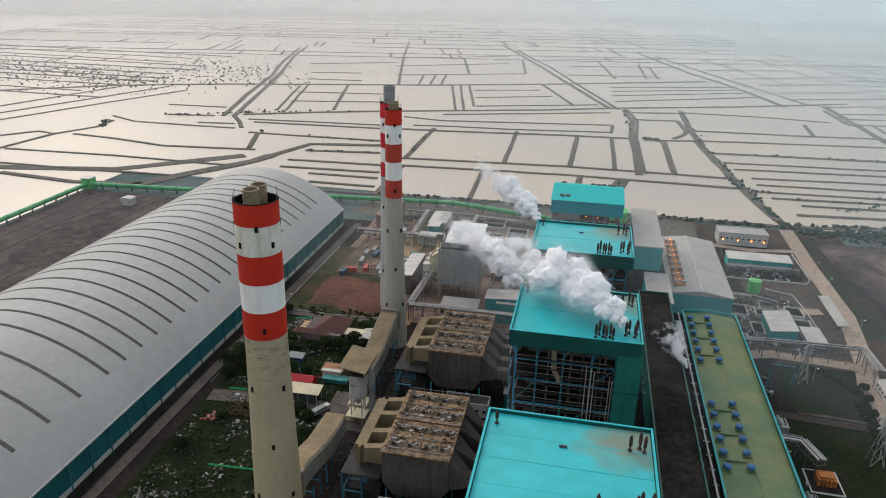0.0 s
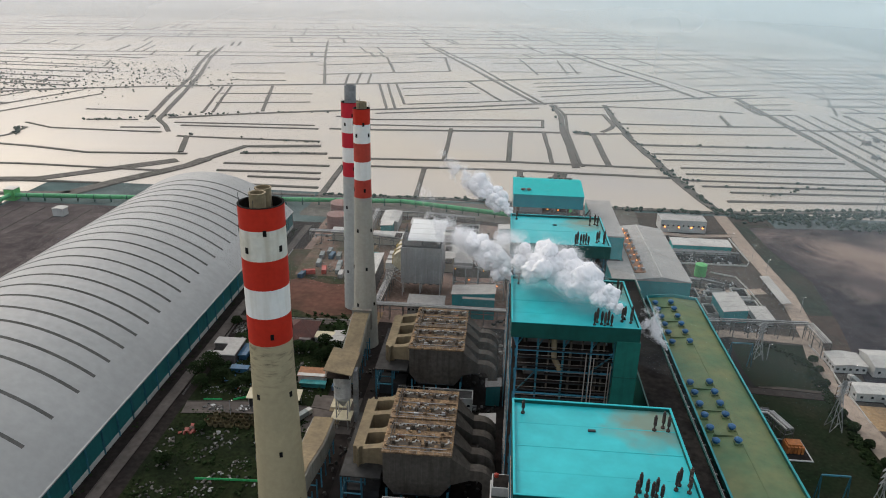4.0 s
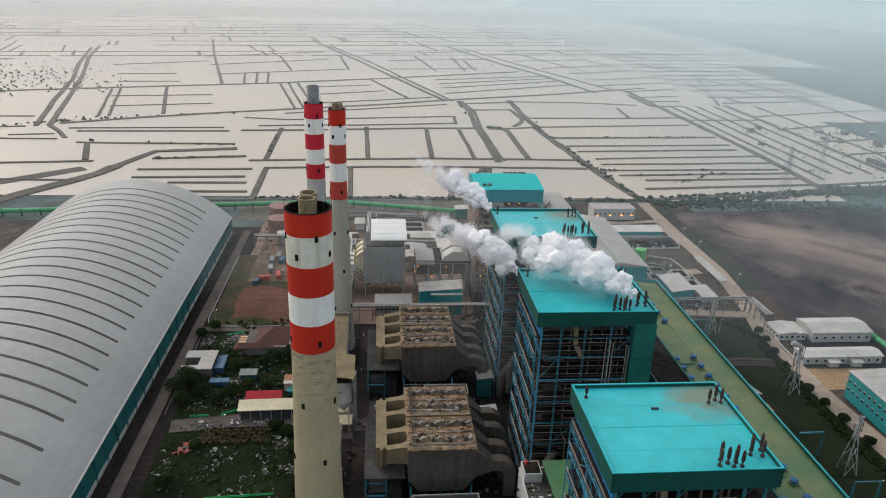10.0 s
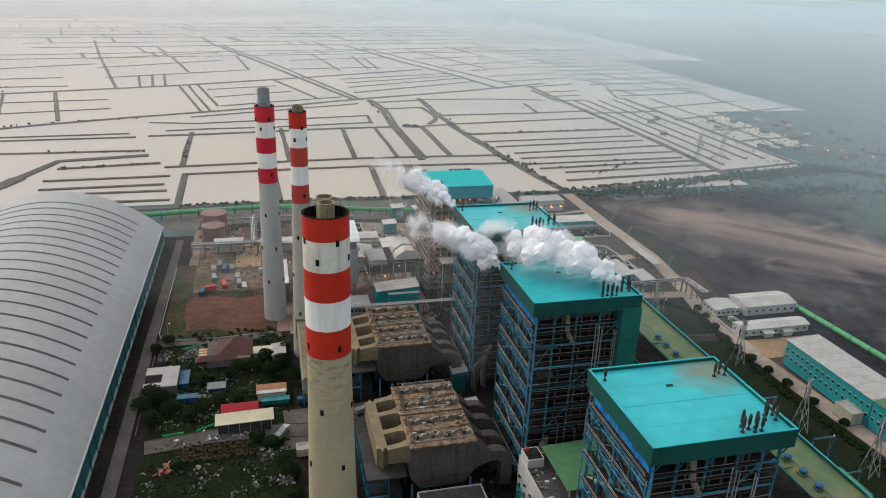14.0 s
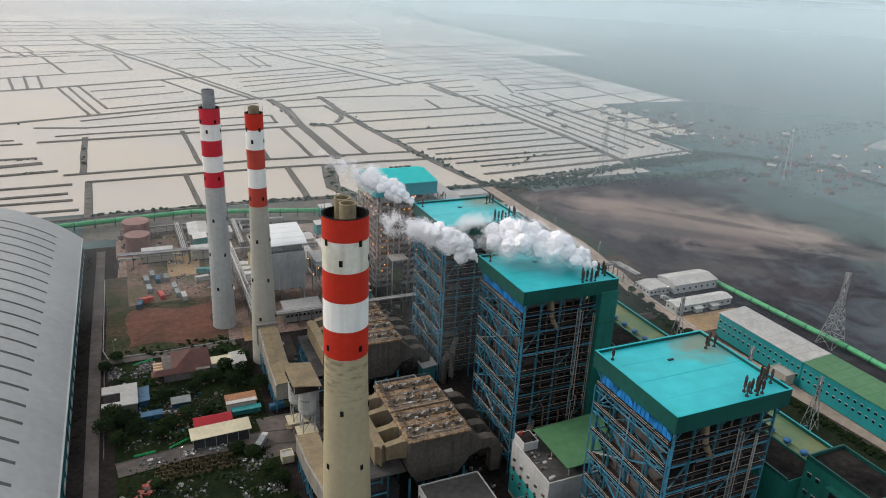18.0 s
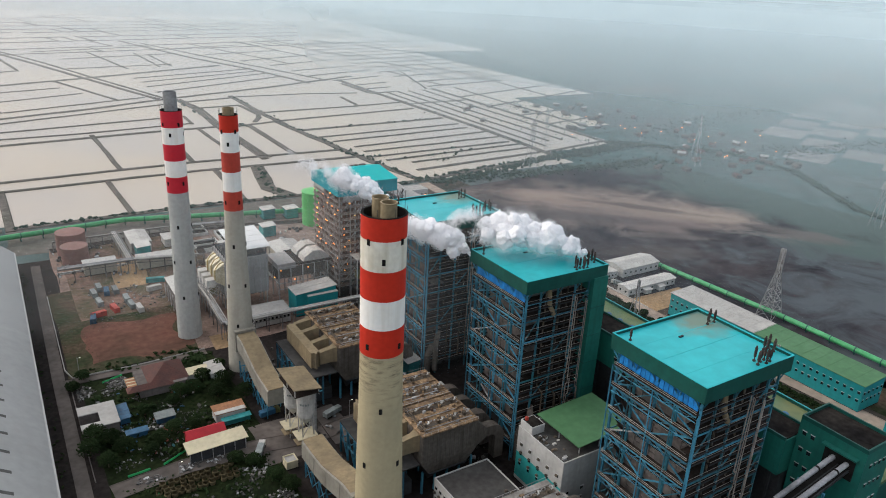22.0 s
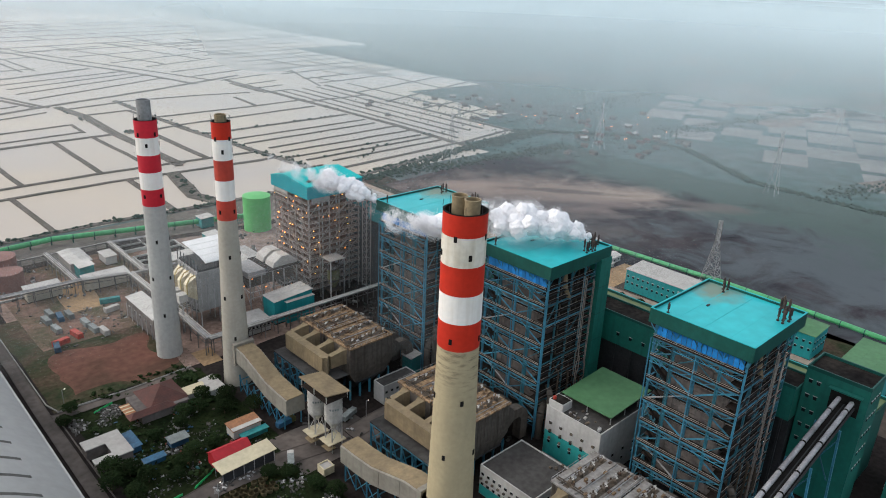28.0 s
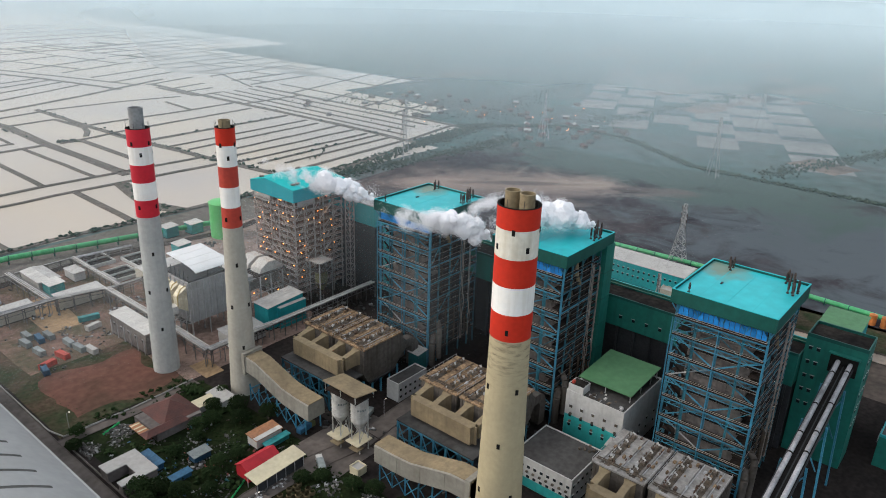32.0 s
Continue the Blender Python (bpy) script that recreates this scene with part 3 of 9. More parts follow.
def bar(name, p, q, w, material, parent, h=None, label=""):
    """A straight steel section from p to q, one object on a shared mesh with an I-shaped outline."""
    if material not in UNIT:
        bm = bmesh.new()
        s = [(-0.5, -0.5), (0.5, -0.5), (0.5, -0.32), (0.22, -0.28), (0.22, 0.28), (0.5, 0.32), (0.5, 0.5), (-0.5, 0.5), (-0.5, 0.32), (-0.22, 0.28), (-0.22, -0.28), (-0.5, -0.32)]
        add_loft(bm, [[(x, y, z) for x, y in s] for z in (-0.5, 0.5)])
        bmesh.ops.recalc_face_normals(bm, faces=bm.faces)
        me = bpy.data.meshes.new("section")
        bm.to_mesh(me)
        bm.free()
        me.materials.append(M[material])
        UNIT[material] = me
    ob = new(name, UNIT[material])
    ob.parent = parent
    ob.matrix_basis = Matrix.Translation(-base_of(parent)) @ bar_matrix(p, q, w, h or w)
    return tagged(ob, label)


BLOCK = {}


def block(name, x0, x1, y0, y1, z0, z1, material, parent, label=""):
    """A small box with chamfered edges, one object on a shared mesh."""
    if material not in BLOCK:
        bm = bmesh.new()
        bmesh.ops.create_cube(bm, size=1)
        bmesh.ops.bevel(bm, geom=bm.edges[:], offset=0.03, segments=1, affect="EDGES")
        me = bpy.data.meshes.new("block")
        bm.to_mesh(me)
        bm.free()
        me.materials.append(M[material])
        BLOCK[material] = me
    ob = new(name, BLOCK[material])
    ob.parent = parent
    c = Vector(((x0 + x1) / 2, (y0 + y1) / 2, (z0 + z1) / 2)) - base_of(parent)
    ob.matrix_basis = Matrix.Translation(c) @ Matrix.Diagonal((x1 - x0, y1 - y0, z1 - z0, 1))
    return tagged(ob, label)


def bank_rings(pts, width, z, h):
    pts = [Vector((x, y, 0)) for x, y in pts]
    rings = []
    for i, p in enumerate(pts):
        d = (pts[min(i + 1, len(pts) - 1)] - pts[max(i - 1, 0)]).normalized()
        s = Vector((-d.y, d.x, 0))
        wob = 1 + 0.25 * noise.noise(p * 0.05)
        a = s * width * 0.5 * wob
        t = s * max(width * 0.5 - h * 0.8, width * 0.3) * wob
        rings.append([p + a + Vector((0, 0, z)), p - a + Vector((0, 0, z)), p - t + Vector((0, 0, z + h)), p + t + Vector((0, 0, z + h))])
    return rings


def strip_bm(pts, width, z, h):
    """A raised band along a line on the ground, with sloping sides."""
    bm = add_loft(bmesh.new(), bank_rings(pts, width, z, h))
    bmesh.ops.recalc_face_normals(bm, faces=bm.faces)
    return bm


def sheet(name, x0, x1, y0, y1, z, material, label="", kind="structure", category="", nx=1, ny=1, rough_edge=0.0):
    """A flat piece of ground with, if asked, an uneven outline."""
    bm = bmesh.new()
    pts = []
    k = 12 if rough_edge else 1
    for (ax, ay), (bx, by) in (((x0, y0), (x1, y0)), ((x1, y0), (x1, y1)), ((x1, y1), (x0, y1)), ((x0, y1), (x0, y0))):
        for i in range(k):
            px, py = ax + (bx - ax) * i / k, ay + (by - ay) * i / k
            o = noise.noise_vector(Vector((px * 0.05, py * 0.05, z))) * rough_edge
            pts.append((px + o.x, py + o.y, z))
    bm.faces.new([bm.verts.new(p) for p in pts])
    ob = part(name, bm, material)
    return tagged(ob, label, category, kind=kind)

# ---- land, ponds, roads ----
rng = random.Random(7)
ground = part("ground", box(-4790, 4790, -4790, 4790, -6, 0), ground_material())
tagged(ground, "dark wet lowland that runs to the hazy horizon", "ground", kind="structure")
WATER = water_material()
wbm = bmesh.new()
for x0, x1, y0, y1 in ((-3000, -405, 300, 4300), (-405, -168, 560, 4300), (-168, 335, 552, 4300), (335, 445, 598, 1010), (445, 520, 690, 1010), (335, 680, 1010, 1500), (520, 680, 900, 1010), (335, 900, 1500, 4300)):
    wbm.faces.new([wbm.verts.new(p) for p in ((x0, y0, 0.15), (x1, y0, 0.15), (x1, y1, 0.15), (x0, y1, 0.15))])
water = tagged(part("pond_water", wbm, WATER), "pale silty water of shallow fish ponds", "pond water", kind="structure")


def wavy(p, q, step=25.0, amp=1.2):
    a, b = Vector((*p, 0)), Vector((*q, 0))
    n = max(2, int((b - a).length / step) + 1)
    d = (b - a).normalized()
    s = Vector((-d.y, d.x, 0))
    return [(v.x, v.y) for v in ((a + (b - a) * i / (n - 1)) + s * amp * noise.noise(Vector((a.x + i * 7.1, a.y, 3))) for i in range(n))]


def bank(width, *pts, h=0.9, material="bank", into=None):
    line = []
    for p, q in zip(pts, pts[1:]):
        line += wavy(p, q)[:-1]
    line.append(pts[-1])
    if into is not None:
        into += [bank_rings(line, width, 0.1, h)]
        return None
    return part("bank", strip_bm(line, width, 0.1, h), material, water)


# canals and pond banks, north to the hazy rows
bank(8, (-829, 889), (-700, 983), (-560, 1044), (-393, 1097), (-235, 1146), (-45, 1225), (192, 1335))
bank(4, (-740, 787), (-718, 876), (-694, 974))
bank(4, (-707, 750), (-676, 843), (-628, 997))
bank(4, (-676, 716), (-628, 859), (-586, 972))
bank(5, (-615, 647), (-592, 677), (-568, 670), (-548, 713), (-553, 751))
bank(5, (-574, 600), (-568, 670))
bank(5, (-548, 676), (-495, 669), (-427, 654), (-331, 665))
bank(4, (-567, 600), (-451, 605), (-330, 602))
bank(4, (-532, 553), (-443, 553), (-361, 557))
bank(8, (-507, 525), (-427, 516), (-369, 527))
bank(14, (-371, 521), (-349, 564), (-327, 597), (-312, 623), (-305, 648))
bank(9, (-305, 648), (-286, 704), (-210, 719))
bank(4, (-569, 775), (-525, 753), (-443, 752), (-398, 753))
bank(4, (-453, 769), (-410, 776))
bank(4, (-510, 802), (-454, 812))
bank(7, (-445, 815), (-490, 978), (-531, 1146), (-589, 1326), (-655, 1573))
bank(7, (-432, 819), (-472, 969), (-526, 1169), (-605, 1419), (-644, 1578))
bank(6, (-432, 819), (-410, 789), (-392, 758))
bank(7, (-425, 829), (-344, 870), (-263, 904), (-63, 977), (33, 1022), (199, 1085), (370, 1164))
bank(4, (-406, 805), (-242, 818))
bank(5, (-392, 791), (-233, 800))
bank(5, (-373, 738), (-319, 737), (-216, 739))
bank(6, (-362, 736), (-340, 670))
bank(4, (-547, 863), (-468, 867))
bank(4, (-398, 869), (-447, 1066))
bank(4, (-387, 873), (-439, 1081))
bank(5, (-329, 892), (-377, 1090))
bank(3, (-429, 1010), (-300, 1032))
bank(3, (-407, 937), (-286, 967))
bank(4, (-185, 905), (26, 985))
bank(4, (-229, 876), (-177, 866), (-97, 880), (25, 901))
bank(4, (-206, 829), (-160, 836), (-92, 840), (28, 858))
bank(6, (-221, 804), (-165, 808), (-26, 826), (49, 831))
bank(4, (28, 902), (26, 854))
bank(7, (45, 1012), (53, 935), (49, 849), (50, 740), (50, 674))
bank(4, (50, 1014), (59, 937), (54, 835), (55, 696), (57, 680))
bank(5, (53, 946), (110, 953))
bank(5, (62, 828), (99, 834), (121, 840))
bank(10, (68, 836), (75, 827))
bank(6, (110, 953), (114, 888), (108, 867), (95, 844))
bank(8, (120, 1024), (120, 886), (124, 819))
bank(5, (55, 994), (115, 1009))
bank(5, (121, 896), (252, 904), (340, 915))
bank(4, (119, 1015), (224, 1015), (303, 1002))
bank(5, (266, 976), (260, 907))
bank(7, (320, 1092), (323, 1001))
bank(4, (333, 1034), (382, 1042))
bank(4, (336, 1072), (396, 1087))
bank(4, (321, 993), (368, 1000))
bank(7, (-226, 1823), (-98, 1424), (-46, 1251), (2, 1092), (27, 1015))
bank(5, (-178, 1708), (-82, 1429), (-25, 1226), (20, 1073), (37, 1014))
bank(5, (-81, 1206), (-26, 1034))
bank(4, (-220, 1145), (-176, 941))
bank(4, (-207, 1149), (-165, 944))
bank(4, (-194, 1154), (-157, 977))
bank(3, (-178, 1112), (-80, 1145))
bank(3, (-166, 1046), (-59, 1092))
bank(4, (-154, 978), (10, 1041))
bank(3, (27, 1213), (230, 1283))
bank(3, (31, 1172), (234, 1254))
bank(3, (31, 1128), (247, 1229))
bank(4, (34, 1078), (256, 1188))
bank(7, (96, 1758), (175, 1441), (230, 1283), (272, 1108))
bank(5, (131, 1713), (207, 1453), (259, 1293), (311, 1130))
bank(4, (7, 1557), (38, 1316))
bank(4, (86, 1539), (92, 1335))
bank(4, (106, 1500), (112, 1342))
bank(5, (-458, 1798), (-394, 1503), (-305, 1127))
bank(4, (-461, 1137), (-373, 1148))
bank(4, (-487, 1213), (-399, 1231))
bank(4, (-529, 1322), (-383, 1397))
bank(4, (-369, 1347), (-168, 1460))
bank(4, (-402, 1468), (-183, 1587))
bank(4, (-337, 1231), (-120, 1325))
bank(4, (-274, 1138), (-292, 1254))
bank(4, (-257, 1144), (-273, 1269))
bank(4, (-240, 1150), (-255, 1268))
bank(5, (-219, 1296), (-266, 1511))
bank(5, (-121, 1332), (-147, 1537))
bank(4, (-50, 1335), (118, 1366))
bank(4, (-45, 1461), (162, 1521))
bank(4, (-85, 1572), (138, 1649))
bank(4, (157, 1595), (324, 1659))
bank(4, (212, 1496), (378, 1549))
bank(4, (247, 1390), (429, 1470))
bank(4, (282, 1320), (434, 1386))
bank(4, (293, 1244), (441, 1295))
bank(4, (295, 1180), (445, 1235))
bank(4, (321, 1124), (419, 1156))
bank(4, (225, 1694), (324, 1348))
bank(4, (338, 1738), (413, 1379))
bank(4, (415, 1715), (495, 1408))
# long dividers of the west block
bank(6, (-281, 676), (-196, 688))
bank(5, (-283, 637), (-183, 642))
bank(5, (-280, 611), (-185, 616))
bank(5, (-246, 596), (-181, 597))
bank(5, (-236, 571), (-176, 571))
bank(5, (-216, 549), (-174, 550))
bank(14, (-330, 640), (-420, 560), (-620, 520), (-1200, 560), h=0.5)
# the double road bank and the ponds beside it
bank(5, (-191, 672), (-17, 686), (136, 684))
bank(5, (-172, 646), (-19, 655), (138, 652))
bank(6, (-178, 818), (-176, 676))
bank(6, (-171, 647), (-169, 548))
bank(5, (-82, 830), (-78, 682))
bank(5, (-94, 650), (-91, 552))
bank(5, (-12, 830), (-15, 686))
bank(6, (-4, 655), (-8, 552))
bank(5, (26, 830), (28, 685))
bank(7, (83, 828), (83, 688))
bank(8, (120, 841), (123, 801), (142, 614), (152, 553))
bank(13, (34, 652), (20, 580), (30, 552), h=1.2)
bank(6, (-168, 552), (-60, 556), (30, 552), (150, 552), (332, 580))
# the east block of long narrow ponds
bank(5, (120, 841), (323, 866))
bank(6, (123, 783), (327, 797))
bank(4, (134, 744), (326, 758))
bank(4, (141, 720), (324, 735))
bank(4, (152, 690), (334, 708))
bank(4, (152, 668), (331, 679))
bank(4, (144, 645), (327, 654))
bank(4, (157, 628), (334, 640))
bank(4, (177, 612), (330, 622))
bank(5, (167, 585), (328, 600))
bank(8, (330, 1130), (334, 895), (338, 718), (334, 581))
bank(4, (445, 720), (520, 735))
bank(4, (445, 780), (520, 795))
bank(4, (445, 850), (680, 930))
bank(4, (445, 930), (680, 1000))
bank(4, (480, 690), (484, 1010))
bank(4, (590, 900), (600, 1200))
bank(4, (430, 1010), (520, 1300))
bank(4, (352, 1000), (354, 620))
bank(4, (372, 1000), (374, 640))
bank(4, (392, 1000), (394, 640))
bank(4, (418, 1000), (416, 640))
bank(7, (440, 1010), (438, 600))
bank(5, (334, 898), (440, 905))
bank(5, (334, 598), (440, 618))

# the further ponds: rows of banks with cross banks, growing looser with distance
FAR = []
y = 1560.0
while y < 3300:
    gap = rng.uniform(55, 105) * (1 + (y - 1200) / 3000)
    tilt = 0.22 + rng.uniform(-0.03, 0.03)
    x = -1500.0
    while x < (650 if y < 1500 else 850):
        x2 = x + rng.uniform(180, 620)
        if rng.random() < 0.86:
            bank(rng.choice((4, 5, 5, 7)), (x, y + x * tilt), (x2 - rng.uniform(0, 25), y + x2 * tilt), into=FAR)
        for _ in range(rng.randint(1, 4) if y < 2300 else 1):
            xc = rng.uniform(x, x2)
            lean = -0.28 + rng.uniform(-0.05, 0.05)
            bank(rng.choice((4, 4, 6)), (xc, y + xc * tilt), (xc + lean * gap, y + gap + xc * tilt), into=FAR)
        x = x2
    y += gap
# the north-eastern block of small ponds
for i in range(12):
    yy = 1030 + i * 58 + rng.uniform(-8, 8)
    x1 = min(900, 660 + i * 22)
    bank(rng.choice((4, 5, 6)), (445, yy), (x1 - rng.uniform(0, 60), yy + 0.14 * (x1 - 445)), into=FAR)
    for _ in range(3):
        xc = rng.uniform(450, x1 - 30)
        bank(4, (xc, yy + 0.14 * (xc - 445)), (xc - 12, yy + 56 + 0.14 * (xc - 445)), into=FAR)
# the west, beyond the canal
for i in range(11):
    yy = 880 + i * 48 + rng.uniform(-10, 10)
    bank(rng.choice((4, 5, 6)), (-1900, yy + 60), (-1300, yy + 15), (-660 + rng.uniform(-60, 40) - i * 8, yy + rng.uniform(-10, 10)), into=FAR)
    for _ in range(3):
        xc = rng.uniform(-1500, -700)
        bank(4, (xc, yy + 20), (xc - 15, yy + 62), into=FAR)

bm = bmesh.new()
for rings in FAR:
    add_loft(bm, rings)
tagged(part("far_banks", bm, "bank"), "earth banks between the far hazy ponds", "pond banks", kind="stuff")

mud = part("ash_field", strip_bm([(330, -400), (325, -200), (320, 0), (312, 150), (304, 250), (300, 310), (300, 360), (302, 420), (300, 480), (296, 530)], 270, 0, 0.3), mud_material())
tagged(mud, "coal-dusted dark mud flat beside the plant", "mud flat", kind="structure")
sheet("coal_yard_ground", -401, -285, 40, 500, 0.2, mat("coal_yard_floor", (0.062, 0.050, 0.050), 0.95, 0, (0.10, 0.082, 0.078), 0.03, 0.14, 0.35, 0.05), "open coal stockyard floor, grey and trampled", category="yard")


def drift(name, cx, cy, rx, ry, turn, z, material, label, seed):
    """A low drift with an uneven outline."""
    bm = bmesh.new()
    n = 40
    rings = []
    for f, h in ((1.0, 0.0), (0.8, 0.5), (0.45, 0.8)):
        pts = []
        for i in range(n):
            a = 2 * math.pi * i / n
            k = f * (1 + 0.35 * noise.noise(Vector((math.cos(a) * 1.7, math.sin(a) * 1.7, seed))))
            px, py = rx * k * math.cos(a), ry * k * math.sin(a)
            c, s = math.cos(turn), math.sin(turn)
            pts.append((cx + px * c - py * s, cy + px * s + py * c, z + h))
        rings.append(pts)
    add_loft(bm, rings)
    return tagged(part(name, bm, material), label, "coal pile", kind="structure")


PALE = mat("pale_sand", (0.215, 0.175, 0.15), 0.95, 0, (0.10, 0.088, 0.082), 0.02, 0.1, 0.3, 0.0)

# pale flooded paddies on the eastern lowland
def paddy(i, px, py, w, d, turn, material):
    """A flooded field with a low earth rim."""
    c, s = math.cos(turn), math.sin(turn)
    bm = bmesh.new()
    bm.faces.new([bm.verts.new((px + a * c - b * s, py + a * s + b * c, 0.12 + 0.006 * (i % 20))) for a, b in ((0, 0), (w, 0), (w, d), (0, d))])
    tagged(part("paddy", bm, material), "shallow flooded rice field", "rice field", "paddies", kind="structure")


for i in range(40):
    px, py = rng.uniform(480, 1700), rng.uniform(150, 1000)
    if px < 700 and py > 380:
        continue
    paddy(i, px, py, rng.uniform(45, 130), rng.uniform(22, 60), -0.35, PALE)
FIELD = mat("silty_field", (0.20, 0.19, 0.185), 0.7, 0, (0.12, 0.13, 0.125), 0.012, 0.1, 0.25, 0.0, spec=0.3)
# the ordered block of fields beyond the canal
for r in range(7):
    for q in range(6):
        if rng.random() < 0.2:
            continue
        u, v = 545 + r * 84, 190 + q * 62
        paddy(r * 6 + q, u + v * 0.22 - 40, v + r * 34, 76 * rng.uniform(0.8, 1), 55 * rng.uniform(0.8, 1), 0.38, FIELD)


def clump_bm(spots, seed, lo=8):
    """Many small leafy clumps, each a squashed uneven ball of a few faces."""
    r = random.Random(seed)
    vs, fs = [], []
    phi = (1 + 5 ** 0.5) / 2
    ico = [Vector(p).normalized() for p in ((-1, phi, 0), (1, phi, 0), (-1, -phi, 0), (1, -phi, 0), (0, -1, phi), (0, 1, phi), (0, -1, -phi), (0, 1, -phi), (phi, 0, -1), (phi, 0, 1), (-phi, 0, -1), (-phi, 0, 1))]
    tri = ((0, 11, 5), (0, 5, 1), (0, 1, 7), (0, 7, 10), (0, 10, 11), (1, 5, 9), (5, 11, 4), (11, 10, 2), (10, 7, 6), (7, 1, 8), (3, 9, 4), (3, 4, 2), (3, 2, 6), (3, 6, 8), (3, 8, 9), (4, 9, 5), (2, 4, 11), (6, 2, 10), (8, 6, 7), (9, 8, 1))
    for x, y, z, s in spots:
        k = len(vs)
        for v in ico:
            g = s * r.uniform(0.6, 1.3)
            vs.append((x + v.x * g, y + v.y * g, z + v.z * g * 0.75))
        fs += [(a + k, b + k, c + k) for a, b, c in tri]
    return vs, fs


def clumps(name, spots, material, label, category, seed=1, parent=None):
    vs, fs = clump_bm(spots, seed)
    me = bpy.data.meshes.new(name)
    off = base_of(parent) if parent else Vector((0, 0, 0))
    me.from_pydata([tuple(Vector(v) - off) for v in vs], [], fs)
    me.materials.append(M[material])
    ob = new(name, me)
    ob.parent = parent
    return tagged(ob, label, "" if parent else category, kind="" if parent else "stuff")


spots = []
for a, b, n, w in (((-170, 553), (-60, 556), 60, 2.5), ((-60, 556), (34, 551), 80, 3.0), ((24, 552), (22, 590), 30, 4), ((22, 585), (34, 650), 40, 4.5), ((60, 551), (165, 551), 90, 4), ((150, 556), (330, 582), 130, 3),
                   ((152, 553), (128, 700), 40, 3), ((334, 600), (338, 880), 24, 3), ((-281, 676), (-200, 688), 14, 2), ((130, 783), (320, 797), 18, 2), ((144, 645), (320, 652), 12, 2), ((160, 628), (330, 640), 10, 2), ((-178, 815), (-176, 690), 12, 2),
                   ((-384, 748), (-210, 732), 14, 2), ((-640, 1010), (-1150, 1130), 900, 130), ((-560, 1080), (-760, 1300), 160, 90), ((-470, 822), (-360, 870), 40, 5), ((-520, 800), (-470, 812), 26, 3), ((-560, 750), (-545, 720), 30, 4), ((62, 836), (82, 826), 30, 5), ((255, 640), (200, 600), 14, 3), ((120, 1010), (124, 830), 30, 3), ((124, 820), (150, 560), 70, 3), ((-480, 1050), (-620, 1250), 120, 60), ((-428, 860), (-240, 900), 16, 2), ((47, 860), (45, 1010), 14, 2)):
    for _ in range(n):
        t = rng.random()
        s = rng.uniform(0.8, 2.0)
        spots.append((a[0] + (b[0] - a[0]) * t + rng.gauss(0, w * 0.5), a[1] + (b[1] - a[1]) * t + rng.gauss(0, w * 0.5), s * 0.7, s))
clumps("bank_scrub", spots, "scrub", "scrub and small trees along the pond banks", "scrub", 3)
spots = []
for a, b, n, w in (((538, 517), (534, 434), 60, 5), ((534, 434), (462, 324), 90, 5), ((462, 324), (457, 279), 50, 5), ((457, 279), (454, 120), 90, 5), ((440, 610), (538, 517), 80, 8), ((164, 540), (440, 600), 130, 7),
                   ((330, 575), (470, 590), 120, 14), ((600, 500), (1300, 420), 160, 24), ((560, 640), (1200, 760), 90, 30), ((480, 260), (900, 110), 160, 14), ((170, 545), (430, 520), 120, 16)):
    for _ in range(n * 7):
        t = rng.random()
        s = rng.uniform(0.5, 1.7)
        spots.append((a[0] + (b[0] - a[0]) * t + rng.gauss(0, w * 0.5), a[1] + (b[1] - a[1]) * t + rng.gauss(0, w * 0.5), s * 0.7, s))
clumps("tree_belt", spots, "scrub", "belts of low trees along the canal and field edges", "trees", 4)

# bushes: a dark strip along the coal shed, thickets in the yard, weeds round the bare lot
spots = []
for x0, x1, y0, y1, n, lo, hi in ((-168.5, -165, 60, 470, 120, 0.3, 0.9), (-150, -98, 258, 330, 260, 0.6, 2.2), (-150, -98, 130, 245, 300, 0.4, 1.3), (-149, -100, 318, 340, 120, 0.5, 1.8), (-106, -98, 300, 330, 60, 1.0, 2.4)):
    for _ in range(n):
        px, py = rng.uniform(x0, x1), rng.uniform(y0, y1)
        if noise.noise(Vector((px * 0.06, py * 0.06, 2.2))) < -0.05 and x0 > -160:
            continue
        if abs(py - 248) < 6 or (py > 310 and abs(py - (331 - (px + 156) * 0.255)) < 5):
            continue
        s = rng.uniform(lo, hi)
        for _ in range(3):
            q = s * rng.uniform(0.35, 0.7)
            spots.append((px + rng.gauss(0, s * 0.5), py + rng.gauss(0, s * 0.5), 0.2 + s * rng.uniform(0.2, 0.7), q))
clumps("bushes", spots, "leaf", "dark green bushes and weeds in the plant yard", "bushes", 8)

spots = []
for _ in range(1500):
    y = rng.uniform(150, 334)
    x = (131 + 0.06 * (y - 240) if y > 240 else 131 + 0.07 * (240 - y)) - abs(rng.gauss(0, 2.2)) - 2.6
    if y > 318:
        x -= (y - 318) * 0.9
    s = rng.uniform(0.4, 1.1)
    spots.append((x, y, 0.3 + s * 0.5, s))
clumps("roadside_hedge", spots, "leaf", "dark shaggy hedge along the concrete road", "hedge", 14)

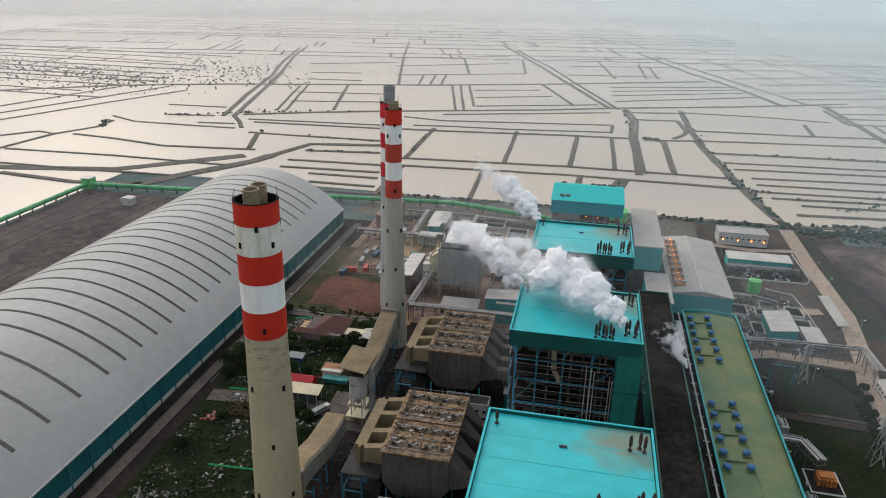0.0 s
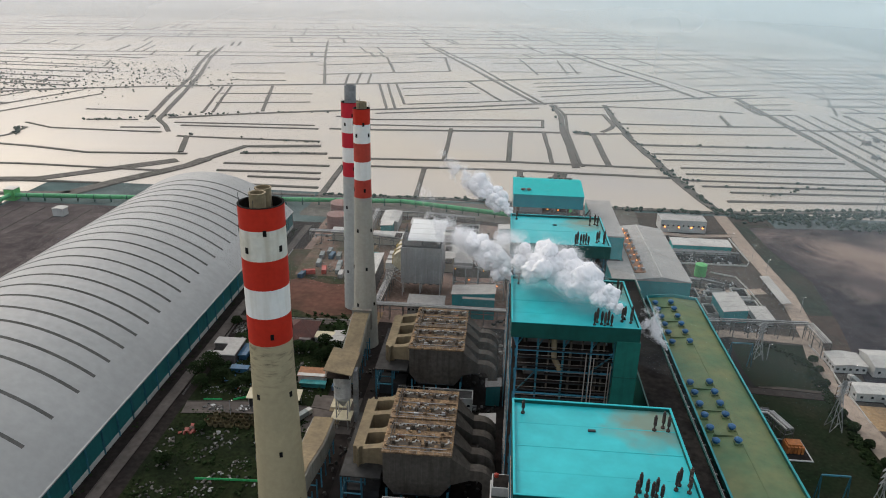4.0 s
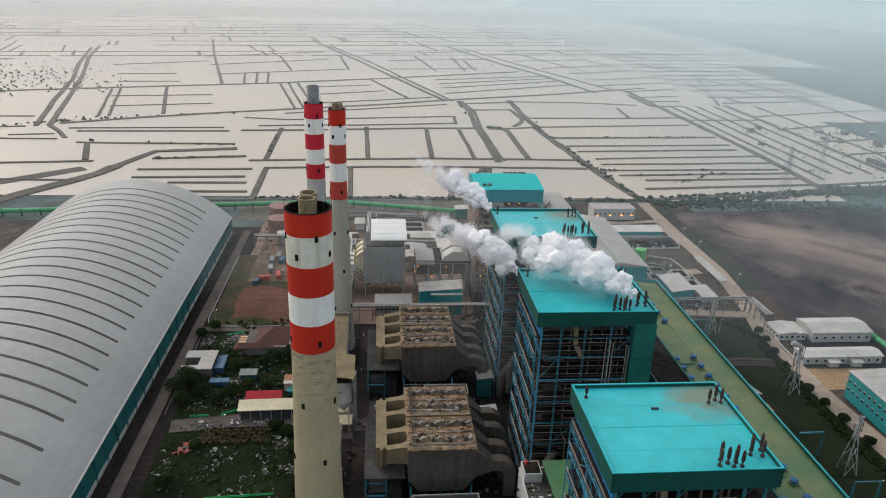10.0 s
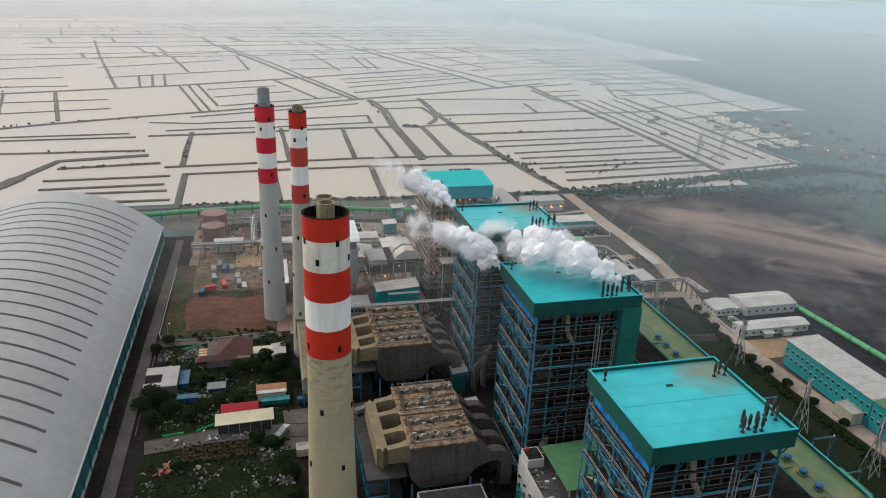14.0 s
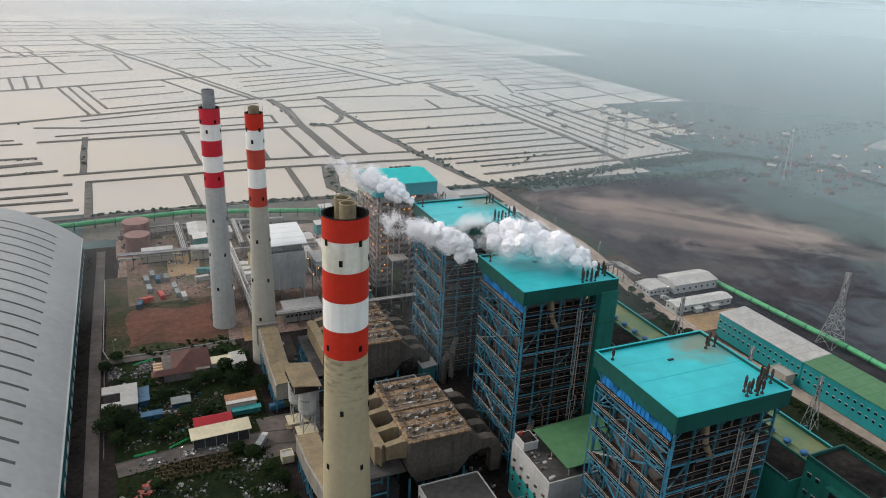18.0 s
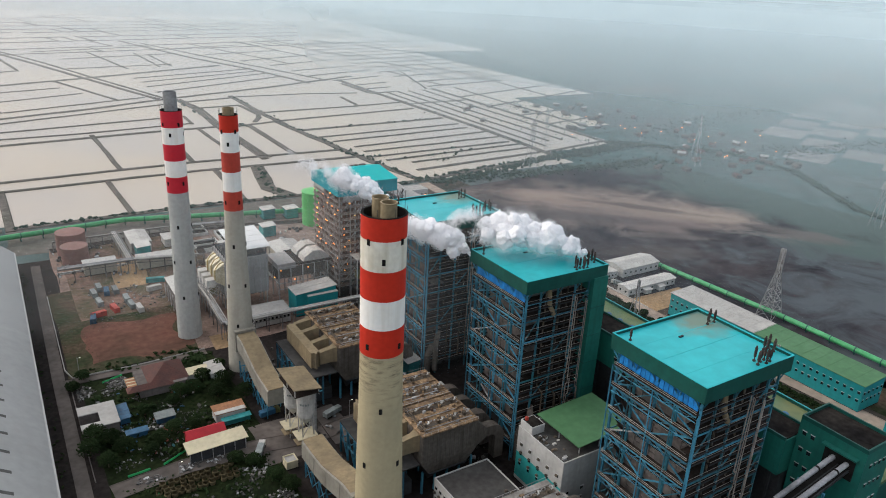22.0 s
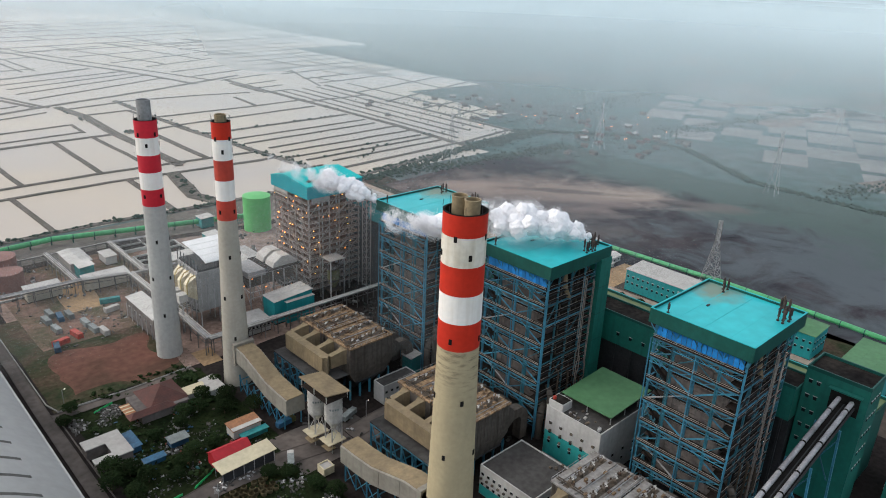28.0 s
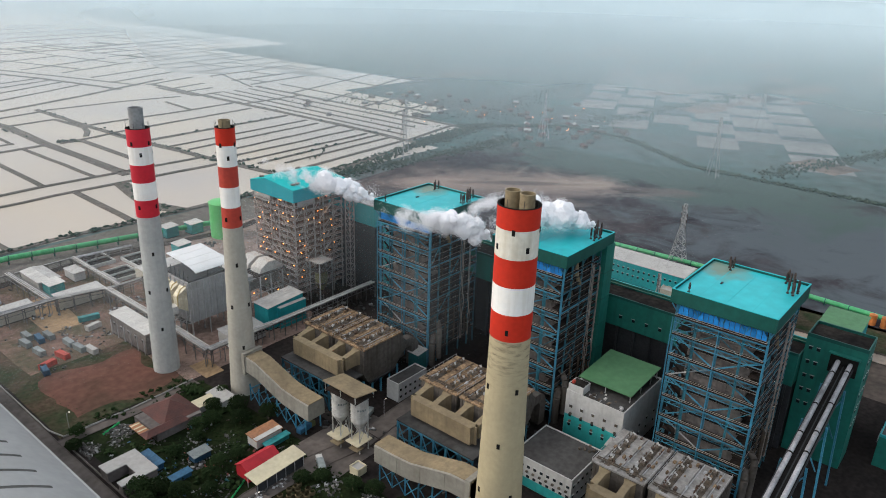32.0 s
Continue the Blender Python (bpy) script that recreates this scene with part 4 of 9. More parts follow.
# plant ground
sheet("plant_floor", -150, 100, 60, 500, 0.12, "plant_floor", "dirty concrete and earth of the plant grounds", category="plant floor")
sheet("south_grounds", -158, 190, -160, 59, 0.1, "plant_floor", "dirty concrete and earth of the plant grounds", category="plant floor")
sheet("unit_ground", -100, -16, 334, 406, 0.2, "unit_floor", "dusty earth of the new unit", category="yard", rough_edge=1.5)
sheet("silo_yard", -100, -63, 235, 262, 0.3, "silo_road", "grey concrete apron round the ash silos", category="yard", rough_edge=1.5)
sheet("new_unit_ground", -60, 60, 405, 500, 0.22, mat("new_unit_floor", (0.26, 0.20, 0.17), 0.95, 0, (0.17, 0.135, 0.12), 0.05, 0.3, 0.3, 0.1), "dusty ground of the new unit", category="yard", rough_edge=1)
sheet("east_grounds", 74, 185, 60, 545, 0.08, mat("service_floor", (0.085, 0.068, 0.058), 0.95, 0, (0.045, 0.042, 0.035), 0.04, 0.3, 0.3, 0.1), "bare earth of the plant's service grounds", category="plant floor")
sheet("yard_ground", -153, -95, 120, 331, 0.2, "yard", "overgrown dark green yard strewn with scrap", category="yard", rough_edge=3)
# coal-dusted strip, with the shed's shade also put into its dark colour
sheet("shed_margin", -176, -150, 30, 486, 0.11, "plant_floor", "margin along the coal shed, dark with coal dust and painted shade", category="plant floor")
sheet("tank_ground", -151, -60, 385, 505, 0.17, "unit_floor", "dusty brown ground round the oil tanks", category="yard", rough_edge=2)
sheet("fence_ground", -172, 84, 500, 548, 0.14, "bank", "bare earth along the northern fence", category="yard", rough_edge=3)
sheet("green_strip", -157.5, -98, 334, 432, 0.18, "lot_mix", "weedy green margin of the bare lot", category="grass", rough_edge=2)
sheet("bare_lot", -146, -101, 339, 380, 0.26, "red_earth", "bare red-brown earth lot", category="bare earth", rough_edge=9)
sheet("north_lot", -146, -60, 390, 500, 0.22, mat("pinkish_lot", (0.18, 0.115, 0.09), 0.95, 0, (0.06, 0.062, 0.034), 0.06, 0.4, 0.35, 0.1), "dusty storage lot", category="yard", rough_edge=1)
sheet("sand_patch", -93, -84, 330, 346, 0.3, "sand", "patch of yellow sand beside a chimney foot", category="sand", rough_edge=1.5)
sheet("sand_patch", -122, -104, 424, 470, 0.3, "sand", "yellow sandy ground between sheds", category="sand", rough_edge=2)
sheet("lawn_patch", 98, 136, 292, 336, 0.3, "lawn", "dark green lawn between service roads", category="grass", rough_edge=2)
sheet("lawn_patch", 78, 134, 120, 290, 0.28, "lawn", "dark green rough lawn under the pylons", category="grass", rough_edge=2)
sheet("lawn_patch", 152, 184, 60, 246, 0.3, "lot_mix", "dark lawn beside the long teal shed", category="grass", rough_edge=2)


def road(name, width, material, label, z, *pts):
    line = []
    for p, q in zip(pts, pts[1:]):
        line += wavy(p, q, 20, 0.0)[:-1]
    line.append(pts[-1])
    bm = bmesh.new()
    rings = []
    for i, p in enumerate(line):
        d = (Vector(line[min(i + 1, len(line) - 1)]) - Vector(line[max(i - 1, 0)])).normalized()
        s = Vector((-d.y, d.x)) * width * 0.5
        p = Vector(p)
        rings.append(((p + s).to_3d() + Vector((0, 0, z)), (p - s).to_3d() + Vector((0, 0, z))))
    vs = [[bm.verts.new(q) for q in r] for r in rings]
    for a, b in zip(vs, vs[1:]):
        bm.faces.new((a[0], a[1], b[1], b[0]))
    for s in (0, 1):
        for a, b in zip(rings, rings[1:]):
            p, q = Vector(a[s]), Vector(b[s])
            m = Vector(a[1 - s]) - p
            m = m.normalized() * 0.3
            v = [bm.verts.new(c) for c in (p, q, q + Vector((0, 0, 0.2)), p + Vector((0, 0, 0.2)), p + m, q + m, q + m + Vector((0, 0, 0.2)), p + m + Vector((0, 0, 0.2)))]
            for f in ((0, 1, 2, 3), (4, 7, 6, 5), (3, 2, 6, 7)):
                bm.faces.new([v[i] for i in f])
    return tagged(part(name, bm, material), label, "road", kind="structure")


road("road", 5, "silo_road", "worn brown service road along the coal shed", 0.36, (-161.5, 30), (-161.5, 200), (-161.5, 334), (-161, 384), (-160, 478))
road("road", 5, "silo_road", "worn grey lane between the yard and the bare lot", 0.34, (-160, 330), (-128, 329.5), (-98, 331))
road("road", 9, "silo_road", "worn grey plant road past the silos", 0.38, (-153, 246), (-128, 249), (-100, 248), (-78, 244), (-62, 246), (-30, 248))
road("road", 6, "asphalt", "plant road between the precipitators", 0.36, (-76, 130), (-76, 240), (-74, 330))
road("road", 10, "concrete_road", "pale concrete service road behind the turbine hall", 0.36, (150, 545), (149, 470), (150, 400), (143, 345), (133, 300), (136, 240), (142, 160), (146, 60))
road("road", 8, "concrete_road", "pale concrete cross road", 0.38, (80, 400), (110, 396), (138, 402))
road("road", 8, "concrete_road", "pale concrete cross road", 0.38, (76, 338), (100, 344), (138, 340))
road("road", 6, "asphalt", "narrow service road across the lawn", 0.36, (76, 290), (134, 286))
road("road", 6, "concrete_road", "pale concrete road to the office block", 0.37, (84, 500), (116, 494), (150, 500))
road("road", 7, "asphalt", "service road along the northern fence", 0.36, (-150, 500), (-60, 506), (30, 488), (84, 500))

def kerb(name, label, width, h, material, *pts):
    """A low wall along a line."""
    w = thing(name, pts[0][0], pts[0][1], 0, label, "low wall", "low walls")
    for (ax, ay), (bx, by) in zip(pts, pts[1:]):
        part("run", add_loft(bmesh.new(), bank_rings([(ax, ay), (bx, by)], width, 0.1, h)), material, w)
    return w


kerb("lot_kerb", "low pale kerb wall round the bare lot", 0.4, 0.6, "roof_grey", (-157.8, 430), (-158.2, 342), (-156, 333.6), (-127, 332.6), (-98, 334.4))
kerb("yard_wall", "low dark wall along the overgrown yard", 0.4, 0.8, "casing", (-157.6, 326), (-157.4, 255))
kerb("yard_kerb", "pale kerb round the cable house yard", 0.6, 1.0, "roof_light", (91.7, 440.7), (139.9, 441.7), (143.3, 449), (142.6, 493))
kerb("road_kerb", "pale kerb between the pits and the concrete road", 0.5, 0.8, "roof_light", (113, 428), (127, 422), (129.5, 400), (130, 374))
kerb("road_kerb", "pale kerb beside the service road", 0.5, 0.8, "roof_light", (139, 336), (141, 318), (139.5, 300), (139, 268))
sheet("verge", 152, 176, 345, 528, 0.16, mat("weedy_verge", (0.030, 0.040, 0.031), 0.95, 0, (0.052, 0.046, 0.037), 0.03, 0.3, 0.3, 0.1), "weedy green verge between the road and the mud flat", category="grass", rough_edge=4)
sheet("brown_verge", 142, 168, 322, 372, 0.2, mat("brown_verge_earth", (0.075, 0.052, 0.044), 0.95, 0, (0.05, 0.043, 0.036), 0.05, 0.3, 0.3, 0.1), "bare brown earth beside the canopy", category="bare earth", rough_edge=3)
sheet("cable_yard", 93, 139, 443, 458, 0.2, "plant_floor", "dark fenced yard before the cable house", category="yard", rough_edge=0.5)
sheet("pit_yard", 78, 128, 345, 420, 0.24, mat("grimy_pit_yard", (0.055, 0.047, 0.043), 0.95, 0, (0.10, 0.088, 0.078), 0.08, 0.5, 0.35, 0.1), "grimy concrete yard round the treatment pits", category="yard", rough_edge=1)

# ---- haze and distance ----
# thin translucent shells, added to imitate the haze of the air
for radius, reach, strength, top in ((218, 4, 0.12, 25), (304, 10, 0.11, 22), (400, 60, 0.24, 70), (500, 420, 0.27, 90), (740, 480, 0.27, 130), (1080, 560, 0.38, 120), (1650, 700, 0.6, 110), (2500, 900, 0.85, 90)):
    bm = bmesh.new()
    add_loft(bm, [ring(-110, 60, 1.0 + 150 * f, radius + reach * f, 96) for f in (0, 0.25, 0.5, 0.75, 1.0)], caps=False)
    hz = part("mist_bank", bm, haze_material("haze_film", strength, top, (-50, -20, 0.0, 1.0) if reach < 5 else (-190, -60, 0.3, 1.0) if reach < 20 else (60, 280, 0.0, 1.0) if reach < 100 else (-350, 550, 0.88, 1.25), (170, 320) if reach < 40 else (20, 330) if reach < 100 else (-9000, -8000), 48.0 if reach < 20 else 0.0), smooth=True)
    tagged(hz, "thin translucent shell standing in for the haze of the air", "mist", kind="structure")
bm = bmesh.new()
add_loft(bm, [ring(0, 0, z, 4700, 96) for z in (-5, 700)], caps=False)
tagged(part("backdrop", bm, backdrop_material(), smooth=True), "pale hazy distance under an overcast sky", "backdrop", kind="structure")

# ---- chimneys ----
def chimney(x, y, r_top, r_base, top, band, red, white, shell, label, flues, flue_mat, flue_r, flue_rise, knee=75.0, crown=7.5):
    """A tapering concrete stack: five painted bands above a bare shaft, an open crown and the flues standing in it."""
    c = thing("chimney", x, y, 0, label, "chimney", "chimneys")

    def rad(z):
        return r_top + (r_base - r_top) * max(0.0, (knee - z) / knee) ** 1.15

    zs = [top] + [top - crown - band * i for i in range(5)]
    n = 40
    low = [zs[5] * i / 12 for i in range(13)]
    part("shaft", lathe(x, y, [(z, rad(z)) for z in low], n, caps=False), shell, c, "bare streaked concrete shaft", smooth=True)
    for i in range(5):
        z0, z1 = zs[i + 1] + 0.01, zs[i] - 0.01
        prof = [(z0, rad(z0) + 0.05), ((z0 + z1) / 2, rad((z0 + z1) / 2) + 0.05), (z1, rad(z1) + 0.05)]
        if i:
            part("band", lathe(x, y, prof, n, caps=False), ("red_faded" if shell == "concrete_mix" else red) if i % 2 == 0 else ("sooty_white" if i == 1 and shell == "concrete_smudged" else white), c, "red painted band" if i % 2 == 0 else "white painted band", smooth=True)
        else:
            bm = bmesh.new()
            r = rad(top)
            add_loft(bm, [ring(x, y, z, rad(z) + 0.05, n) for z in (z0, (z0 + z1) / 2, z1)], caps=False)
            part("band", bm, red, c, "red painted crown band", smooth=True)
            part("crown_lining", add_loft(bmesh.new(), [ring(x, y, z, r - 0.45, n) for z in (z1, z1 - 2.6)], caps=False), "soot", c, "sooty inner face of the crown")
            part("crown_deck", lathe(x, y, [(top - 2.9, r - 0.5), (top - 2.6, r - 0.5)], n), "soot", c, "sooty deck inside the crown")
            part("rim", add_loft(bmesh.new(), [ring(x, y, z, q, n) for z, q in ((top - 0.1, r + 0.06), (top - 0.1, r + 0.1), (top + 0.04, r + 0.1), (top + 0.04, r - 0.5), (top - 0.3, r - 0.5))], caps=False), "soot", c, "sooty rim")
    for k, (fx, fy) in enumerate(flues):
        bm = bmesh.new()
        add_loft(bm, [ring(x + fx, y + fy, z, q, 28) for z, q in ((top - 2.6, flue_r), (top + flue_rise - 0.3, flue_r), (top + flue_rise - 0.3, flue_r + 0.12), (top + flue_rise, flue_r + 0.12), (top + flue_rise, flue_r - 0.3), (top - 1.0, flue_r - 0.3))], caps=False)
        fl = part("flue", bm, flue_mat, c, smooth=False)
        part("flue_mouth", lathe(x + fx, y + fy, [(top - 0.8, flue_r - 0.32), (top + flue_rise - 1.3, flue_r - 0.32)], 24), "soot", fl, "black flue mouth")
    if shell == "concrete_grey":
        for k in range(21):
            zk = 4 + k * 3.4
            part("lift_ring", lathe(x, y, [(zk, rad(zk) + 0.005), (zk + 0.5, rad(zk) + 0.05), (zk + 1.5, rad(zk) + 0.05), (zk + 2.0, rad(zk) + 0.005)], n, caps=False), shell, c)
    # small window openings with frames, and lightning rods
    for zi, z in enumerate((top - band * 0.8, top - band * 1.4, top - band * 4.4, top * 0.52, top * 0.36, top * 0.2)):
        for a in ((0.4, 1.97, 3.54, 5.11) if r_top > 5 else (3.54, 5.11)):
            a = a + (0.7 if zi % 2 else 0)
            r = rad(z)
            px, py = x + r * math.cos(a), y + r * math.sin(a)
            o = block("window", -0.5, 0.5, -0.15, 0.15, -0.8, 0.8, "soot", c)
            o.matrix_basis = Matrix.Translation((px - x, py - y, z)) @ Matrix.Rotation(a + math.pi / 2, 4, "Z") @ Matrix.Diagonal((0.95, 0.35, 1.7, 1))
    for i in range(8):
        a = math.pi * i / 4
        bar("lightning_rod", (x + r_top * math.cos(a), y + r_top * math.sin(a), top), (x + r_top * math.cos(a), y + r_top * math.sin(a), top + 2.4), 0.09, "dark_steel", c)
    return c


chimney(-86.7, 172.3, 6.1, 8.0, 118.6, 8.47, "red_paint", "white_paint", "concrete_smudged", "tall tan concrete chimney with red and white bands and two flues", ((0.0, -2.44), (0.0, 2.44)), "flue", 2.15, 3.4, crown=6.3)
chimney(-86.5, 310.7, 3.78, 6.3, 118.4, 8.45, "red_paint", "white_paint", "concrete_mix", "tall pale concrete chimney with red and white bands", ((0.1, 0.2),), "flue", 2.3, 2.6, 88.0, 7.0)
chimney(-100.2, 352.4, 4.68, 5.9, 113.5, 7.62, "crimson_paint", "white_paint", "concrete_grey", "tall grey concrete chimney with crimson bands and one flue", ((0, 0),), "flue_grey", 2.9, 8.2)


# ---- coal shed ----
def coal_shed():
    xc, hw, ye, z0, rise = -230.0, 60.5, 473.0, 12.4, 26.4
    s = thing("coal_shed", xc, 250, 0, "huge pale barrel-vaulted coal store with long curved roof slots", "coal shed")

    def pt(u, y, lift=0.0):
        return (xc + hw * u, y, z0 + lift + rise * (1 - u * u) ** 0.95)

    eave = [1.0, 0.985, 0.965, 0.94, 0.91, 0.88, 0.845, 0.81]
    us = [-e for e in eave] + [-0.81 + 1.62 * i / 30 for i in range(1, 30)] + eave[::-1]
    cuts = [473.0 - 4.2]
    y = 451.2
    while y > 221:
        cuts.append(y)
        y -= 11.55
    while y > 25:
        cuts.append(y)
        y -= 17.0
    edge = 473.0
    half = 1.0
    for c in cuts[1:] + [20.0]:
        y1, y0 = edge, c + half if c > 20 else 20.0
        bm = bmesh.new()
        lo, hi = [], []
        for yy in (y0, y1):
            lo.append([bm.verts.new(pt(u, yy, -0.35)) for u in us])
            hi.append([bm.verts.new(pt(u, yy)) for u in us])
        for i in range(len(us) - 1):
            bm.faces.new((hi[0][i], hi[0][i + 1], hi[1][i + 1], hi[1][i]))
            bm.faces.new((lo[0][i], lo[1][i], lo[1][i + 1], lo[0][i + 1]))
            bm.faces.new((hi[0][i], lo[0][i], lo[0][i + 1], hi[0][i + 1]))
            bm.faces.new((hi[1][i], hi[1][i + 1], lo[1][i + 1], lo[1][i]))
        part("roof_panel", bm, "roof_white", s, smooth=False)
        if c > 20:
            # the slot closes towards the eaves
            for sgn in (1, -1):
                bm = bmesh.new()
                eu = [u for u in us if u >= 0.8099] if sgn > 0 else [u for u in us if u <= -0.8099]
                a = [bm.verts.new(pt(u, c - half, -0.004)) for u in eu]
                b = [bm.verts.new(pt(u, c + half, -0.004)) for u in eu]
                for i in range(len(eu) - 1):
                    bm.faces.new((a[i], a[i + 1], b[i + 1], b[i]))
                part("eave_panel", bm, "roof_white", s)
            bm = bmesh.new()
            mid = [u for u in us if -0.8101 <= u <= 0.8101]
            for off in (-half, half):
                a = [bm.verts.new(pt(u, c + off - 0.12, 0.0)) for u in mid]
                b = [bm.verts.new(pt(u, c + off + 0.12, 0.0)) for u in mid]
                a2 = [bm.verts.new(pt(u, c + off - 0.12, 0.03)) for u in mid]
                b2 = [bm.verts.new(pt(u, c + off + 0.12, 0.03)) for u in mid]
                for i in range(len(mid) - 1):
                    for p, q in ((a, a2), (a2, b2), (b2, b)):
                        bm.faces.new((p[i], p[i + 1], q[i + 1], q[i]))
            part("slot_frame", bm, "roof_white", s)
            bm = bmesh.new()
            a = [bm.verts.new(pt(u, c - half, -0.08)) for u in mid]
            b = [bm.verts.new(pt(u, c + half, -0.08)) for u in mid]
            for i in range(len(mid) - 1):
                bm.faces.new((a[i], a[i + 1], b[i + 1], b[i]))
            part("slot_grille", bm, "slot", s, "dusty grille below the slot")
        edge = c - half
    # walls: teal panels in the shade-darkened colour, between posts
    for sx in (1, -1):
        x = xc + sx * (hw - 0.6)
        n = 40
        for i in range(n):
            y0, y1 = 20 + 453 * i / n, 20 + 453 * (i + 1) / n
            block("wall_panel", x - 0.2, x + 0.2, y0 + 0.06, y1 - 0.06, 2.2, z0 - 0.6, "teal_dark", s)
            bar("wall_post", (x + sx * 0.45, y0, 0), (x + sx * 0.45, y0, z0 - 0.2), 0.55, "steel_teal", s)
        part("plinth", box(x - 0.4, x + 0.4, 20, 473, 0, 2.2), "concrete_grey", s)
        part("gutter", box(xc + sx * (hw + 0.1) - 0.5, xc + sx * (hw + 0.1) + 0.5, 20, 473, z0 - 0.5, z0 + 0.05), "roof_white", s)
    for yy in (472.6, 20.4):
        bm = bmesh.new()
        top = [bm.verts.new(pt(u, yy, -0.5)) for u in us]
        bot = [bm.verts.new((xc + hw * u, yy, 0)) for u in us]
        for i in range(len(us) - 1):
            bm.faces.new((bot[i], bot[i + 1], top[i + 1], top[i]))
        part("end_wall", bm, "roof_white", s)
    bm = bmesh.new()
    for i in range(7):
        add_loft(bm, [[(xc - 30 + 60 * 0.5 + 40 * f * math.cos(a), 60 + 60 * i + 28 * f * math.sin(a), h) for a in [2 * math.pi * k / 12 for k in range(12)]] for f, h in ((1, 0.3), (0.5, 8), (0.1, 13))])
    tagged(part("coal_heap", bm, "soot"), "heaps of black coal under the vault", "coal heap", kind="stuff")
    return s


coal_shed()


# ---- boiler houses ----
def boiler_house(y0, label):
    """A steel-framed boiler house, roof edge from x -18.2 to 20.9 and 35.6 deep."""
    X0, X1, Y0, Y1, TOP = -18.2, 20.9, y0, y0 + 35.6, 77.0
    b = thing("boiler_house", 1.3, y0 + 17.8, 0, label, "boiler house", "boiler houses")
    bm = box(X0 + 0.6, X1 - 0.6, Y0 + 0.6, Y1 - 0.6, TOP - 1.6, TOP - 0.9)
    roof = part("roof", bm, ROOF_STAINED, b, "turquoise sheet roof, stained brown at one corner")
    for i in (1, 2, 3):
        xx = Y0 + 35.6 * i / 4
        part("roof_seam", box(X0 + 0.7, X1 - 0.7, xx - 0.15, xx + 0.15, TOP - 0.9, TOP - (0.84 if i == 2 else 0.88)), "roof_cyan", roof)
    for nm, c in (("south", (X0, X1, Y0, Y0 + 0.5)), ("north", (X0, X1, Y1 - 0.5, Y1)), ("west", (X0, X0 + 0.5, Y0 + 0.52, Y1 - 0.52)), ("east", (X1 - 0.5, X1, Y0 + 0.52, Y1 - 0.52))):
        part("fascia", box(*c, TOP - 5.2, TOP - 0.12), "fascia", b)
        part("coping", box(c[0] - 0.02, c[1] + 0.02, c[2] - 0.02, c[3] + 0.02, TOP - 0.12, TOP + 0.06), "roof_cyan", b)
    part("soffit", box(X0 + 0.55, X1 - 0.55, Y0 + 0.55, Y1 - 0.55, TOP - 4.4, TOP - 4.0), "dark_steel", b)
    cx = [X0 + 2.2, -9.5, -1.5, 7.0, 14.0, X1 - 2.0]
    cy = [Y0 + 2.0, Y0 + 9.6, Y0 + 17.6, Y0 + 25.8, Y1 - 2.2]
    lev = [8.5, 17.0, 25.5, 34.0, 42.5, 51.0, 59.5, 66.5]
    for i, x in enumerate(cx):
        for j, y in enumerate(cy):
            edge = i in (0, 5) or j in (0, 4)
            if edge:
                # south columns get the darker steel: that face's shade put into the colour
                bar("column", (x, y, 0), (x, y, TOP - 4.4), 0.6 if j == 0 else 0.72, "steel_teal" if (j == 0 and i) or j in (1, 3) else "steel_blue", b)
    # second row of slim posts that carry the west galleries
    for y in (Y0 + 1.4, Y0 + 9.5, Y0 + 17.7, Y0 + 25.9, Y0 + 34.0):
        bar("gallery_post", (X0 + 0.6, y, 0), (X0 + 0.6, y, 66.5), 0.3, "steel_blue" if y != Y0 + 9.5 and y != Y0 + 25.9 else "steel_teal", b)
    for li, z in enumerate(lev):
        for x in (cx[0], cx[-1], X0 + 0.6):
            bar("beam", (x, cy[0], z), (x, cy[-1], z), 0.3, "steel_blue", b, 0.5)
        for y in (cy[0], cy[-1]):
            bar("beam", (cx[0], y, z), (cx[-1], y, z), 0.3, "steel_blue" if li > 4 else "steel_teal", b, 0.5)
        # west gallery deck and its rails
        part("gallery", box(X0 + 0.4, cx[0] + 0.9, cy[0], cy[-1], z + 0.3, z + 0.42), "deck", b)
        for h in (1.0, 1.6):
            bar("handrail", (X0 + 0.45, cy[0], z + h), (X0 + 0.45, cy[-1], z + h), 0.12, "rail", b)
        # truss web under the gallery edge
        for k in range(8):
            ya, yb = cy[0] + (cy[-1] - cy[0]) * k / 8, cy[0] + (cy[-1] - cy[0]) * (k + 1) / 8
            bar("web", (X0 + 0.6, ya, z - (1.8 if k % 2 else 0)), (X0 + 0.6, yb, z - (0 if k % 2 else 1.8)), 0.16, "steel_blue", b)
        bar("chord", (X0 + 0.6, cy[0], z - 1.8), (X0 + 0.6, cy[-1], z - 1.8), 0.2, "steel_blue", b)
        # inner floors
        part("floor_deck", box(cx[0] + 3.6, cx[-1], cy[0] + 0.6, cy[0] + 4.6, z + 0.3, z + 0.5), "deck", b)
        part("floor_deck", box(cx[0] + 3.6, cx[-1], cy[-1] - 5, cy[-1], z + 0.3, z + 0.5), "deck", b)
        part("floor_deck", box(15.2, cx[-1], cy[0] + 5, cy[-1] - 5.2, z + 0.3, z + 0.5), "deck", b)
    # close-set platforms on the south face
    z = 6.0
    k = 0
    while z < 69:
        x1 = cx[-1] - (6.5 if k % 3 == 0 else 0.2)
        x0 = cx[0] + (9.0 if k % 4 == 2 else 0.3)
        part("platform", box(x0, x1, cy[0] - 0.3, cy[0] + 4.2, z - 0.05, z + 0.08), "deck", b)
